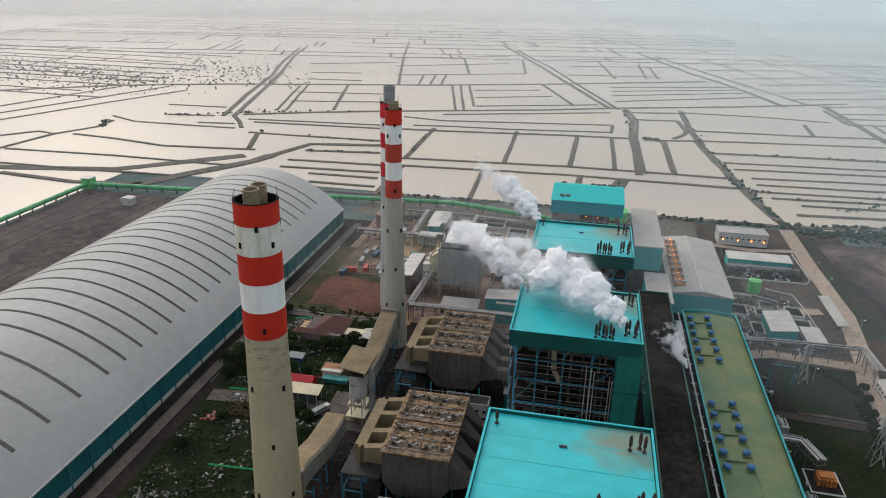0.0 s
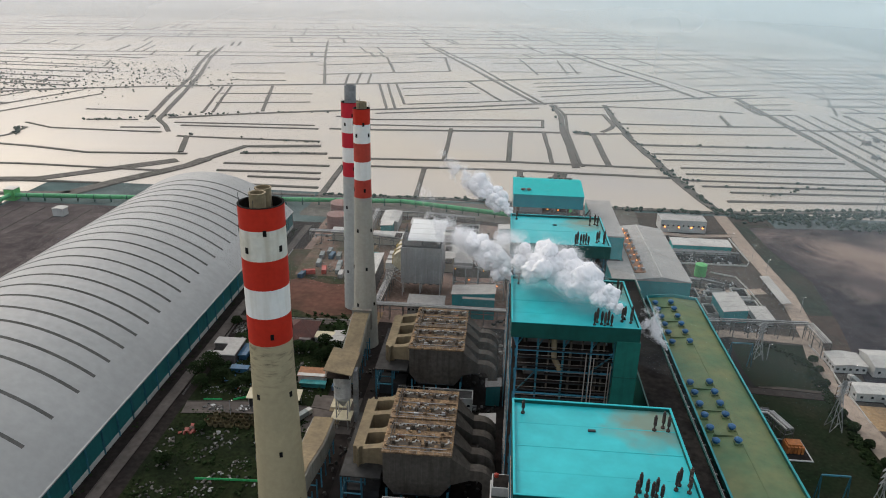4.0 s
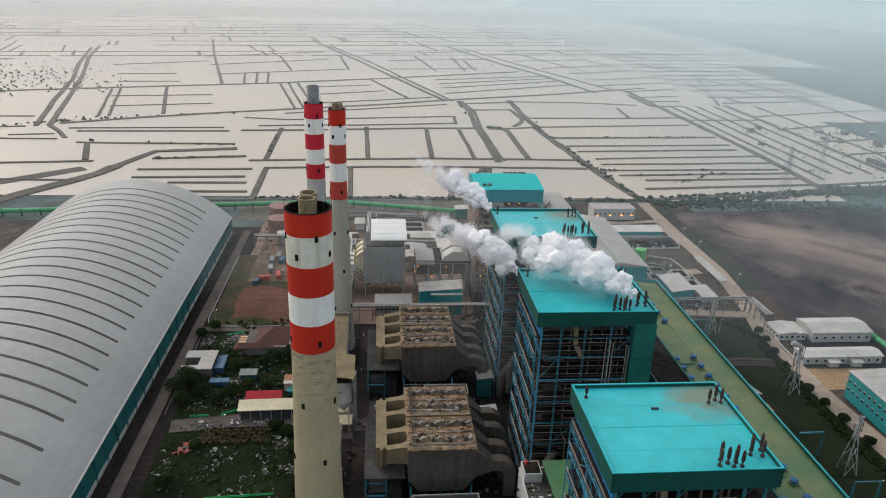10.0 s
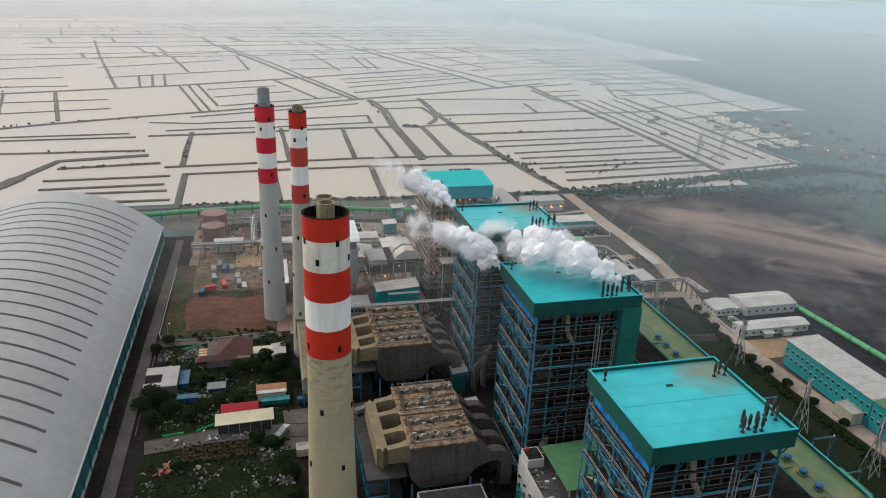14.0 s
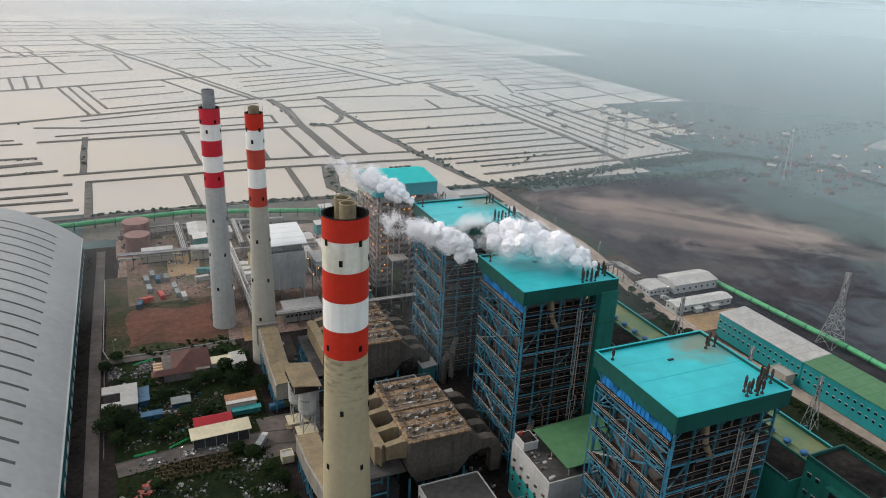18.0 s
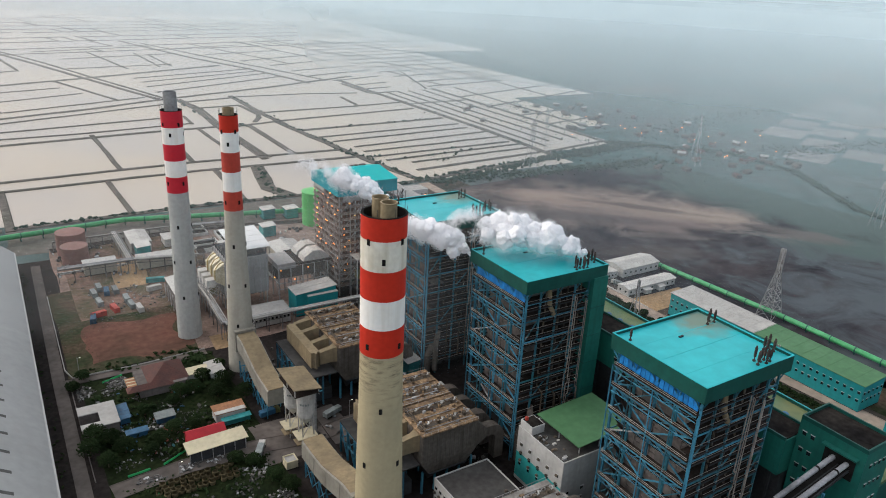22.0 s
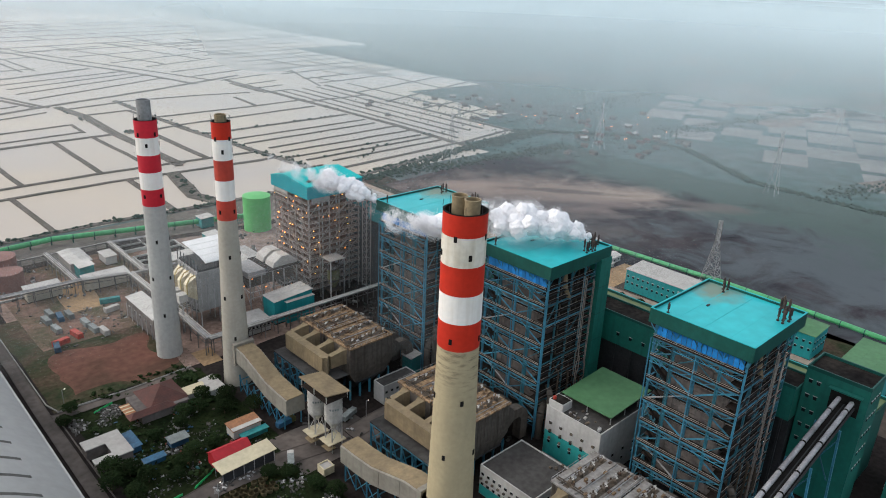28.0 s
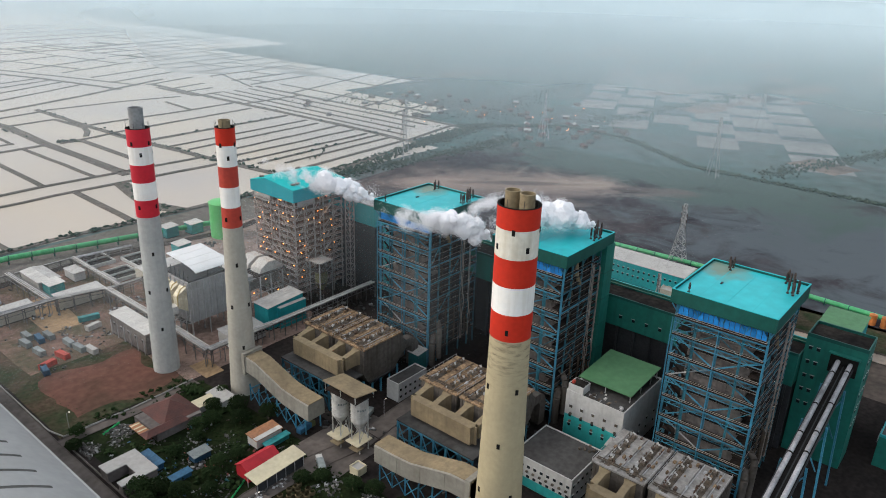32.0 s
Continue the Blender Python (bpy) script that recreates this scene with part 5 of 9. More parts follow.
        bar("platform_edge", (x0, cy[0] - 0.35, z), (x1, cy[0] - 0.35, z), 0.25, "dark_steel", b, 0.3)
        bar("handrail", (x0, cy[0] - 0.4, z + 1.1), (x1, cy[0] - 0.4, z + 1.1), 0.1, "rail", b)
        z += 2.9
        k += 1
    # braces
    rb = random.Random(int(5))
    for li in range(len(lev) - 1):
        za, zb = lev[li], lev[li + 1]
        for j in (0, 2):
            up = (li + j // 2) % 2 == 0
            bar("brace", (cx[0], cy[j if up else j + 2], za), (cx[0], cy[j + 2 if up else j], zb), 0.4, "galv" if li % 3 == 1 and j else "steel_blue", b)
            if rb.random() < 0.6:
                bar("brace", (X0 + 0.6, cy[j + 1], za), (X0 + 0.6, cy[j + (2 if up else 0)], zb - 1.8), 0.26, "steel_teal", b)
        # mid-height walkways with thin rails between the main galleries
        zm = (za + zb) / 2
        part("walkway", box(cx[0] + 0.4, cx[0] + 2.6, cy[0] + 0.4, cy[-1] - 6, zm, zm + 0.1), "deck", b)
        for h in (0.1, 1.1):
            bar("handrail", (cx[0] + 0.45, cy[0] + 0.4, zm + h), (cx[0] + 0.45, cy[-1] - 6, zm + h), 0.12, "rail", b)
        for i in range(5):
            if (li * 2 + i) % 5 == 0:
                bar("brace", (cx[i], cy[0], za), (cx[i + 1], cy[0], zb), 0.4, "steel_teal", b)
            if (li + i) % 3 == 0:
                bar("brace", (cx[i], cy[-1], za), (cx[i + 1], cy[-1], zb), 0.4, "steel_teal", b)
        bar("brace", (cx[-1], cy[li % 4], za), (cx[-1], cy[li % 4 + 1], zb), 0.4, "steel_teal", b)
    # short struts under the roof
    for j in range(5):
        bar("roof_strut", (cx[0], cy[j], 68.0), (X0 + 0.6, cy[j] + 2.2, TOP - 4.6), 0.35, "steel_blue", b)
        bar("roof_strut", (cx[0], cy[j], 68.0), (X0 + 0.6, cy[j] - 1.6, TOP - 4.6), 0.35, "steel_blue", b)
    for i in range(6):
        bar("roof_strut", (cx[i], cy[0], 68.0), (cx[i] + 2.0, Y0 + 0.8, TOP - 4.6), 0.3, "steel_teal", b)
    # blue louvre strip high on the west side
    n = 17
    for i in range(n):
        ya = cy[0] + 0.6 + (cy[-1] - cy[0] - 1.2) * i / n
        block("louvre", cx[0] - 0.5, cx[0] - 0.2, ya + 0.12, ya + (cy[-1] - cy[0] - 1.2) / n - 0.12, 67.6, 70.8, "louvre_blue", b)
    # furnace and its stays
    fur = part("furnace", box(-12.6, 12.0, Y0 + 6.5, Y0 + 28.0, 10.0, 69.5), "casing", b, "dusty grey-brown furnace casing")
    for i in range(12):
        zz = 16 + i * 4.4
        part("buckstay", box(-12.85, 12.3, Y0 + 6.2, Y0 + 28.3, zz, zz + 0.35), "casing", fur)
    add = bmesh.new()
    add_loft(add, [[(-12.6, Y0 + 6.5, 10), (12, Y0 + 6.5, 10), (12, Y0 + 28, 10), (-12.6, Y0 + 28, 10)], [(-2, Y0 + 13, 6), (6, Y0 + 13, 6), (6, Y0 + 24, 6), (-2, Y0 + 24, 6)]])
    part("ash_hopper", add, "casing", b)
    for i, yy in enumerate((Y0 + 8.2, Y0 + 13, Y0 + 19, Y0 + 25)):
        part("casing_panel", box(-12.95, -12.6, yy, yy + 3.4, 12 + 9 * (i % 2), 66 - 5 * (i % 3)), "casing", b)
    # down pipes and ducts on the south side
    for i, xx in enumerate((-6.0, 0.8, 4.4, 9.2, 11.0)):
        bm = bmesh.new()
        add_path_tube(bm, [(xx, Y0 + 3.0, 70), (xx, Y0 + 3.0, 30 - 3 * i), (xx + 1.5, Y0 + 1.2, 27 - 3 * i), (xx + 1.5, Y0 + 1.2, 8)], 0.42 if i % 2 else 0.3, 8)
        part("down_pipe", bm, "machine", b)
    for i, xx in enumerate((5.6, 7.0, 8.0, 12.6, 13.4)):
        zb = 40 - 5 * i
        bm = bmesh.new()
        add_path_tube(bm, [(xx, Y0 + 1.2, 67 - i), (xx, Y0 + 1.2, zb), (xx + 1.2, Y0 + 1.2, zb - 0.4), (xx + 1.2, Y0 + 1.2, zb - 7), (xx + 0.4, Y0 + 1.2, zb - 7.4), (xx + 0.4, Y0 + 1.2, 6)], 0.17, 6)
        part("steam_pipe", bm, "rail", b)
    bm = bmesh.new()
    add_path_tube(bm, [(-4.5, Y0 + 3.4, 71), (-4.2, Y0 + 2.6, 64), (-2.2, Y0 + 2.2, 60)], 0.9, 10)
    part("burner_duct", bm, "duct", b, "pale elbowed duct")
    bm = bmesh.new()
    add_path_tube(bm, [(X0 + 3.5, Y0 + 0.5, 0.3), (X0 + 3.5, Y0 + 0.5, 12), (X0 + 6, Y0 + 1.5, 15), (X0 + 9, Y0 + 5, 15)], 1.5, 12)
    part("air_duct", bm, "esp", b, "fat bent air duct at the foot")
    bm = bmesh.new()
    add_path_tube(bm, [(X0 + 6.5, Y0 - 1.2, 4), (X0 + 6.5, Y0 - 1.2, 17), (X0 + 7.2, Y0 - 0.6, 19), (X0 + 8.6, Y0 + 1.0, 20), (X0 + 11, Y0 + 4.0, 20)], 1.25, 14)
    part("elbow_duct", bm, "esp", b, "fat grey elbow duct")
    for i in range(4):
        bm = box(X0 + 4 + 7 * i, X0 + 9.5 + 7 * i, Y0 + 8, Y1 - 8, 0.2, 7)
        part("mill", bm, "dark_steel", b)
    # zigzag stairs inside the west face
    for li in range(len(lev) - 1):
        za, zb = lev[li] + 0.5, lev[li + 1] + 0.5
        ym = Y0 + 27.5
        bar("stair_flight", (cx[0] + 1.6, ym, za), (cx[0] + 1.6, ym + 5.0, (za + zb) / 2), 0.9, "deck", b, 0.25)
        bar("stair_flight", (cx[0] + 2.6, ym + 5.0, (za + zb) / 2), (cx[0] + 2.6, ym, zb), 0.9, "deck", b, 0.25)
    # rusty exhaust pipes with silencers on the roof
    for px, py, h in ((7.2, 2.6, 3.4), (8.2, 4.6, 3.8), (9.4, 3.4, 3.2), (10.2, 1.9, 3.8), (11.4, 3.6, 3.6), (12.2, 2.2, 3.0), (16.0, 6.0, 3.6), (17.0, 7.6, 3.4), (18.6, 5.4, 3.2), (19.2, 7.6, 3.6), (15.4, 27.0, 3.0), (17.6, 28.2, 3.4), (18.6, 27.0, 3.2), (-15.6, 30.6, 2.6)):
        bm = lathe(px, Y0 + py, [(TOP - 0.9, 0.5), (TOP - 0.5, 0.5), (TOP - 0.45, 0.2), (TOP + 0.5, 0.2), (TOP + 0.6, 0.42), (TOP - 0.3 + h, 0.42), (TOP - 0.2 + h, 0.26), (TOP + 0.3 + h, 0.26)], 10)
        part("exhaust_pipe", bm, "dark_rust", b)
    part("roof_hatch", box(-0.4, 1.4, Y0 + 24.6, Y0 + 25.2, TOP - 0.9, TOP - 0.5), "dark_steel", b)
    for z, x in ((20, 6), (29, 12), (44, 3), (12, -8)):
        block("flood_light", x, x + 0.14, Y0 + 1.2, Y0 + 1.34, z, z + 0.14, "lamp_white", b)
    return b


def stained_roof():
    """Turquoise sheet with a rusty brown stain of its own shape round the far exhausts."""
    m = mat("turquoise_roof_stained", (0.02, 0.38, 0.415), 0.42, 0, (0.03, 0.44, 0.475), 0.05, 0.2, 0.1, 0.04, spec=0.3)
    n, l = m.node_tree.nodes, m.node_tree.links
    bsdf = n["Principled BSDF"]
    src = bsdf.inputs["Base Color"].links[0].from_socket
    tc = n.new("ShaderNodeTexCoord")
    dist = n.new("ShaderNodeVectorMath")
    dist.operation = "DISTANCE"
    dist.inputs[1].default_value = (13.5, 12.0, 76)
    l.new(tc.outputs["Object"], dist.inputs[0])
    nz = n.new("ShaderNodeTexNoise")
    nz.inputs["Scale"].default_value, nz.inputs["Detail"].default_value = 0.22, 5
    l.new(tc.outputs["Object"], nz.inputs["Vector"])
    ad = n.new("ShaderNodeMath")
    ad.operation = "MULTIPLY_ADD"
    ad.inputs[1].default_value, ad.inputs[2].default_value = 14.0, -7.0
    l.new(nz.outputs[0], ad.inputs[0])
    sm = n.new("ShaderNodeMath")
    l.new(dist.outputs["Value"], sm.inputs[0])
    l.new(ad.outputs[0], sm.inputs[1])
    mr = n.new("ShaderNodeMapRange")
    mr.inputs[1].default_value, mr.inputs[2].default_value = 13.0, 3.0
    mr.inputs[3].default_value, mr.inputs[4].default_value = 0.0, 0.75
    l.new(sm.outputs[0], mr.inputs[0])
    mx = n.new("ShaderNodeMixRGB")
    mx.inputs[2].default_value = (0.19, 0.16, 0.085, 1)
    l.new(mr.outputs[0], mx.inputs[0])
    l.new(src, mx.inputs[1])
    l.new(mx.outputs[0], bsdf.inputs["Base Color"])
    return m


ROOF_STAINED = stained_roof()
B1 = boiler_house(115.7, "tall open steel boiler house in blue under a flat turquoise roof")
shaft = thing("lift_shaft", 18, 196, 0, "tall green-clad lift shaft at the corner of a boiler house", "lift shaft")
part("shaft", box(14.0, 21.2, 192.6, 199.4, 0, 72.4), "green_wall", shaft)
for zz in (12, 24, 36, 48, 60):
    part("seam", box(13.9, 21.3, 192.5, 199.5, zz, zz + 0.2), "fascia", shaft)
for yb in (193.1, 261.8):
    copy_thing(B1, Matrix.Translation((1.3, yb + 17.8, 0)))


# ---- fourth boiler house, lit and still being finished ----
def new_boiler_house():
    X0, X1, Y0, Y1 = -15.8, 20.8, 359.7, 397.0
    b = thing("boiler_house", 9, 381, 0, "newer boiler house with a closed turquoise top and lit open galleries", "boiler house", "boiler houses")
    bm = bmesh.new()
    prof = [(Y0, 60.0), (Y1, 60.0), (Y1, 65.6), (Y0 + 23, 69.0), (Y0, 66.8)]
    add_loft(bm, [[(x, y, z) for y, z in prof] for x in (X0, X1)])
    bmesh.ops.recalc_face_normals(bm, faces=bm.faces)
    part("top_cladding", bm, "teal_deep", b, "deep turquoise clad top")
    bm = bmesh.new()
    rp = [(Y0 - 0.3, 66.85), (Y0 + 23, 69.1), (Y1 + 0.3, 65.65)]
    add_loft(bm, [[(x, y, z) for y, z in rp + [(y, z + 0.25) for y, z in rp[::-1]]] for x in (X0 - 0.3, X1 + 0.3)])
    bmesh.ops.recalc_face_normals(bm, faces=bm.faces)
    part("roof", bm, "roof_unit", b, "turquoise sheet roof with a low ridge")
    for px, py in ((X0 + 5, Y0 + 6), (X0 + 8, Y0 + 6.2), (5, Y1 - 4), (8, Y1 - 4.4), (11, Y1 - 4), (14, Y1 - 4.4), (16, Y1 - 4), (X0 + 5, Y1 - 4)):
        zv = 69.1 - 0.096 * (Y0 + 23 - py) if py < Y0 + 23 else 69.1 - 0.24 * (py - Y0 - 23)
        part("roof_vent", lathe(px, py, [(zv - 0.6, 0.9), (zv + 0.5, 0.9), (zv + 0.55, 1.35), (zv + 1.0, 1.25), (zv + 1.2, 0.5)], 12), "machine", b)
    cx = [X0 + 1.5 + (X1 - X0 - 3) * i / 5 for i in range(6)]
    cy = [Y0 + 1.5 + (Y1 - Y0 - 3) * i / 5 for i in range(6)]
    for i, x in enumerate(cx):
        for j, y in enumerate(cy):
            if i in (0, 5) or j in (0, 5):
                bar("column", (x, y, 0), (x, y, 60), 0.6, "pale_steel", b)
    rl = random.Random(4)
    z = 6.0
    k = 0
    while z < 58:
        for y in (cy[0], cy[-1]):
            bar("beam", (cx[0], y, z), (cx[-1], y, z), 0.3, "pale_steel", b, 0.5)
        for x in (cx[0], cx[-1]):
            bar("beam", (x, cy[0], z), (x, cy[-1], z), 0.3, "pale_steel", b, 0.5)
        # galleries round the west and south faces, with toe boards and two rails
        part("gallery", box(cx[0] - 1.2, cx[0] + 3.2, cy[0] - 1.0, cy[-1], z + 0.3, z + 0.36), "pink_deck", b)
        part("gallery", box(cx[0] + 3.3, cx[-1] + 0.5, cy[0] - 1.2, cy[0] + 3, z + 0.3, z + 0.36), "pink_deck", b)
        for h, w in ((0.35, 0.26), (1.0, 0.11), (1.5, 0.14)):
            bar("toe_board" if h < 0.5 else "handrail", (cx[0] - 1.2, cy[0] - 1, z + h), (cx[0] - 1.2, cy[-1], z + h), w, "pale_steel", b)
            bar("toe_board" if h < 0.5 else "handrail", (cx[0] - 1.2, cy[0] - 1.2, z + h), (cx[-1], cy[0] - 1.2, z + h), w, "pale_steel", b)
        bm = bmesh.new()
        for j in range(15):
            yy = cy[0] - 1 + (cy[-1] - cy[0] + 1) * j / 14
            add_box(bm, cx[0] - 1.27, cx[0] - 1.13, yy - 0.06, yy + 0.06, z + 0.3, z + 1.5)
            xx = cx[0] - 1.0 + (cx[-1] - cx[0] + 1) * j / 14
            add_box(bm, xx - 0.06, xx + 0.06, cy[0] - 1.27, cy[0] - 1.13, z + 0.3, z + 1.5)
        part("rail_posts", bm, "pale_steel", b)
        for j in range(5):
            if (j + k) % 3 == 0:
                bar("brace", (cx[0], cy[j], z), (cx[0], cy[j + 1], min(z + 7.2, 60)), 0.3, "pale_steel", b)
                bar("brace", (cx[j], cy[0], z), (cx[j + 1], cy[0], min(z + 7.2, 60)), 0.3, "pale_steel", b)
        if k % 2 == 0 and z < 54:
            bar("stair_flight", (cx[0] - 0.6, cy[2], z + 0.4), (cx[0] - 0.6, cy[2] + 5.2, z + 4.0), 0.8, "pale_steel", b, 0.2)
            bar("stair_flight", (cx[3], cy[0] - 0.6, z + 0.4), (cx[3] + 5.2, cy[0] - 0.6, z + 4.0), 0.8, "pale_steel", b, 0.2)
        for n in range(3 if z > 24 else 1 if z > 10 else 0):
            yy, xx = rl.uniform(cy[0], cy[-1]), rl.uniform(cx[0], cx[-1] - 4)
            block("gallery_light", cx[0] - 0.3, cx[0] + 0.1, yy, yy + 0.45, z + 2.2, z + 2.55, "lamp", b)
            if n < 2:
                block("gallery_light", xx, xx + 0.45, cy[0] - 0.3, cy[0] + 0.1, z + 2.2, z + 2.55, "lamp", b)
        z += 3.6
        k += 1
    fur = part("furnace", box(cx[0] + 5, cx[-1] - 5, cy[0] + 5, cy[-1] - 5, 10, 59.5), "rust_casing", b, "rust-brown unfinished furnace casing")
    for i in range(11):
        part("buckstay", box(cx[0] + 4.7, cx[-1] - 4.7, cy[0] + 4.7, cy[-1] - 4.7, 13 + i * 4.2, 13.5 + i * 4.2), "pink_deck", fur)
    for i, (dx, wd) in enumerate(((6, 1.1), (11.5, 0.7), (15, 1.4), (21, 0.8), (24, 1.2))):
        part("riser", add_tube(bmesh.new(), (cx[0] + dx, cy[0] + 3.9, 8), (cx[0] + dx, cy[0] + 3.9, 58), wd * 0.5, 8), "galv" if i % 2 else "rust", b)
        part("riser", add_tube(bmesh.new(), (cx[0] + 4.0, cy[0] + dx, 8), (cx[0] + 4.0, cy[0] + dx, 58), wd * 0.5, 8), "rust" if i % 2 else "galv", b)
    part("wall_sheet", box(cx[0] - 0.3, cx[0] - 0.1, cy[3], cy[5] + 0.5, 55.5, 59.9), "roof_light", b, "pale unfinished wall sheets under the top")
    part("wall_sheet", box(cx[0] + 2, cx[0] + 14, cy[0] - 0.3, cy[0] - 0.1, 56.5, 59.9), "panel_grey", b, "grey unfinished wall sheet under the top")
    # coal bay beside it
    part("coal_bay", box(27.2, 40.5, 342, 402, 40, 52), "teal", b, "teal clad coal bay")
    # closed dark box; the shade of the open storeys is its colour
    part("coal_bay_foot", box(28.2, 40.0, 343, 401, 0, 40), "dark_steel", b, "dark block painted as the shaded open storeys under the coal bay")
    part("coal_bay_roof", box(26.9, 40.8, 341.7, 402.3, 52, 52.6), "roof_grey", b, "grey sheet roof of the coal bay")
    for tx, ty in ((21.4, 356.4), (24.6, 356.4), (21.4, 360.2), (24.6, 360.2)):
        bar("tower_leg", (tx, ty, 0), (tx, ty, 60.5), 0.45, "pale_steel", b)
    for k in range(17):
        z = 1 + k * 3.5
        for (xa, ya), (xb, yb) in (((21.4, 356.4), (24.6, 356.4)), ((21.4, 356.4), (21.4, 360.2))):
            bar("tower_ring", (xa, ya, z), (xb, yb, z), 0.3, "pale_steel", b)
            bar("tower_brace", (xa, ya, z), (xb, yb, z + 3.5), 0.25, "pale_steel", b)
        bar("stair_flight", (21.9, 358.2, z), (24.2, 358.2, z + 3.5), 0.9, "deck", b, 0.25)
    # dark block added to fill the shaded gap between unit and coal bay
    part("back_pass", box(21.6, 27.0, 364, 393, 0, 46), "dark_steel", b, "dark block added to fill the shaded gap behind the unit")
    return b


new_boiler_house()
for x, y, z in ((-16.6, 392, 52), (-16.6, 384, 45), (-16.6, 368, 51), (-16.6, 376, 34), (-16.6, 389, 36), (-6, 358.6, 48), (6, 358.6, 52), (12, 358.6, 41), (-10, 358.6, 33)):
    lamp_data = bpy.data.lights.new("gallery_lamp", "POINT")
    lamp_data.energy, lamp_data.color, lamp_data.shadow_soft_size = 260, (1.0, 0.45, 0.14), 0.3
    lamp = new("gallery_lamp", lamp_data)
    lamp.matrix_basis = Matrix.Translation((x, y, z))


# ---- coal bunker bay and transfer tower ----
def windows_on(parent, x0, x1, y0, y1, z, n, w=1.3, h=1.2, material="window", proud=0.12, rows=1, gap=3.0):
    """A row of framed windows along a wall that runs from (x0, y0) to (x1, y1)."""
    d = Vector((x1 - x0, y1 - y0, 0))
    a = d.normalized()
    for r in range(rows):
        for i in range(n):
            c = Vector((x0, y0, z - r * gap)) + d * ((i + 0.5) / n)
            o = block("window", -1, 1, -1, 1, -1, 1, material, parent)
            o.matrix_basis = Matrix.Translation(c - base_of(parent)) @ Matrix.Rotation(math.atan2(a.y, a.x), 4, "Z") @ Matrix.Diagonal((w, proud * 2, h, 1))
            f = block("window_frame", -1, 1, -1, 1, -1, 1, "white_wall", parent)
            f.matrix_basis = Matrix.Translation(c + Vector((0, 0, h * 0.5 + 0.12)) - base_of(parent)) @ Matrix.Rotation(math.atan2(a.y, a.x), 4, "Z") @ Matrix.Diagonal((w + 0.3, proud * 4, 0.18, 1))


bay = thing("bunker_bay", 34.5, 205, 0, "long green coal bunker bay with a coal-blackened flat roof", "bunker building")
part("wall", box(28, 41, 115.6, 305, 31, 44.2), "green_wall", bay, "green clad wall")
part("roof", box(28.5, 40.5, 116, 304.5, 44.2, 44.5), "roof_bunker", bay, "flat roof black with coal dust")
for c in ((28, 28.5, 115.6, 305), (40.5, 41, 115.6, 305), (28.52, 40.48, 304.4, 305)):
    part("parapet", box(*c, 44.2, 45.3), "fascia", bay)
for i in range(24):
    yy = 118 + i * 8
    bar("post", (28.4, yy, 0), (28.4, yy, 31), 0.8, "dark_steel", bay)
    bar("post", (40.6, yy, 0), (40.6, yy, 31), 0.8, "dark_steel", bay)
# solid dark block that stands for the shade between the open posts
part("undercroft", box(31, 40, 116, 304, 0, 30.9), "dark_steel", bay, "dark block painted as the shaded open hall beneath the bunkers")
windows_on(bay, 28, 28, 155, 192, 36, 6, 1.3, 1.4)
windows_on(bay, 28, 28, 230, 262, 36, 5, 1.3, 1.4)

tower = thing("transfer_tower", 40, 104, 0, "green clad transfer tower where the coal conveyors end", "transfer tower")
part("wall", box(33.5, 48.0, 94, 115.2, 0, 51.4), "green_wall", tower)
part("roof", box(34, 47.5, 94.5, 114.7, 51.4, 51.7), "roof_bunker", tower, "blackened flat roof")
for c in ((33.5, 34, 94, 115.2), (47.5, 48, 94, 115.2), (34.02, 47.48, 94, 94.5), (34.02, 47.48, 114.7, 115.2)):
    part("parapet", box(*c, 51.4, 52.8), "fascia", tower)
# flat black panel; the opening's inner shade is only its colour
part("conveyor_mouth", box(33.2, 33.6, 96.4, 106, 40, 48), "soot", tower, "black panel painted as the shaded opening for the conveyors")
part("canopy", box(31.5, 33.5, 95.8, 106.6, 48, 48.5), "green_wall", tower)
windows_on(tower, 33.5, 33.5, 109, 114.5, 47, 2, 1.2, 1.3, rows=5, gap=6)
windows_on(tower, 36, 46, 94, 94, 46, 4, 1.1, 1.2, rows=5, gap=7)

gal = thing("coal_conveyor", -30, 102, 0, "twin pale coal conveyor tubes on blue trestles", "conveyor")
for yy in (98.8, 103.0):
    bm = bmesh.new()
    add_tube(bm, (33.2, yy, 45.0), (-150, yy, 11.0), 0.82, 14)
    part("tube", bm, "conv_tube", gal, "pale dusty conveyor cover", smooth=False)
    for t in (0.03, 0.14, 0.23, 0.29, 0.42, 0.55, 0.7, 0.85):
        p = Vector((33.2, yy, 45)).lerp(Vector((-150, yy, 11)), t + (0.015 if yy > 100 else 0))
        bm = bmesh.new()
        add_tube(bm, p, p + Vector((0.7, 0, 0.13)), 0.86, 14)
        part("joint", bm, "soot", gal)
for dy in (97.6, 100.9, 104.2):
    bar("stringer", (33, dy, 43.4), (-150, dy, 9.4), 0.4, "dark_steel", gal, 0.8)
part("walkway", add_loft(bmesh.new(), [[(33, 97.4, 43.6), (33, 104.4, 43.6), (33, 104.4, 43.8), (33, 97.4, 43.8)], [(-150, 97.4, 9.6), (-150, 104.4, 9.6), (-150, 104.4, 9.8), (-150, 97.4, 9.8)]]), "soot", gal)
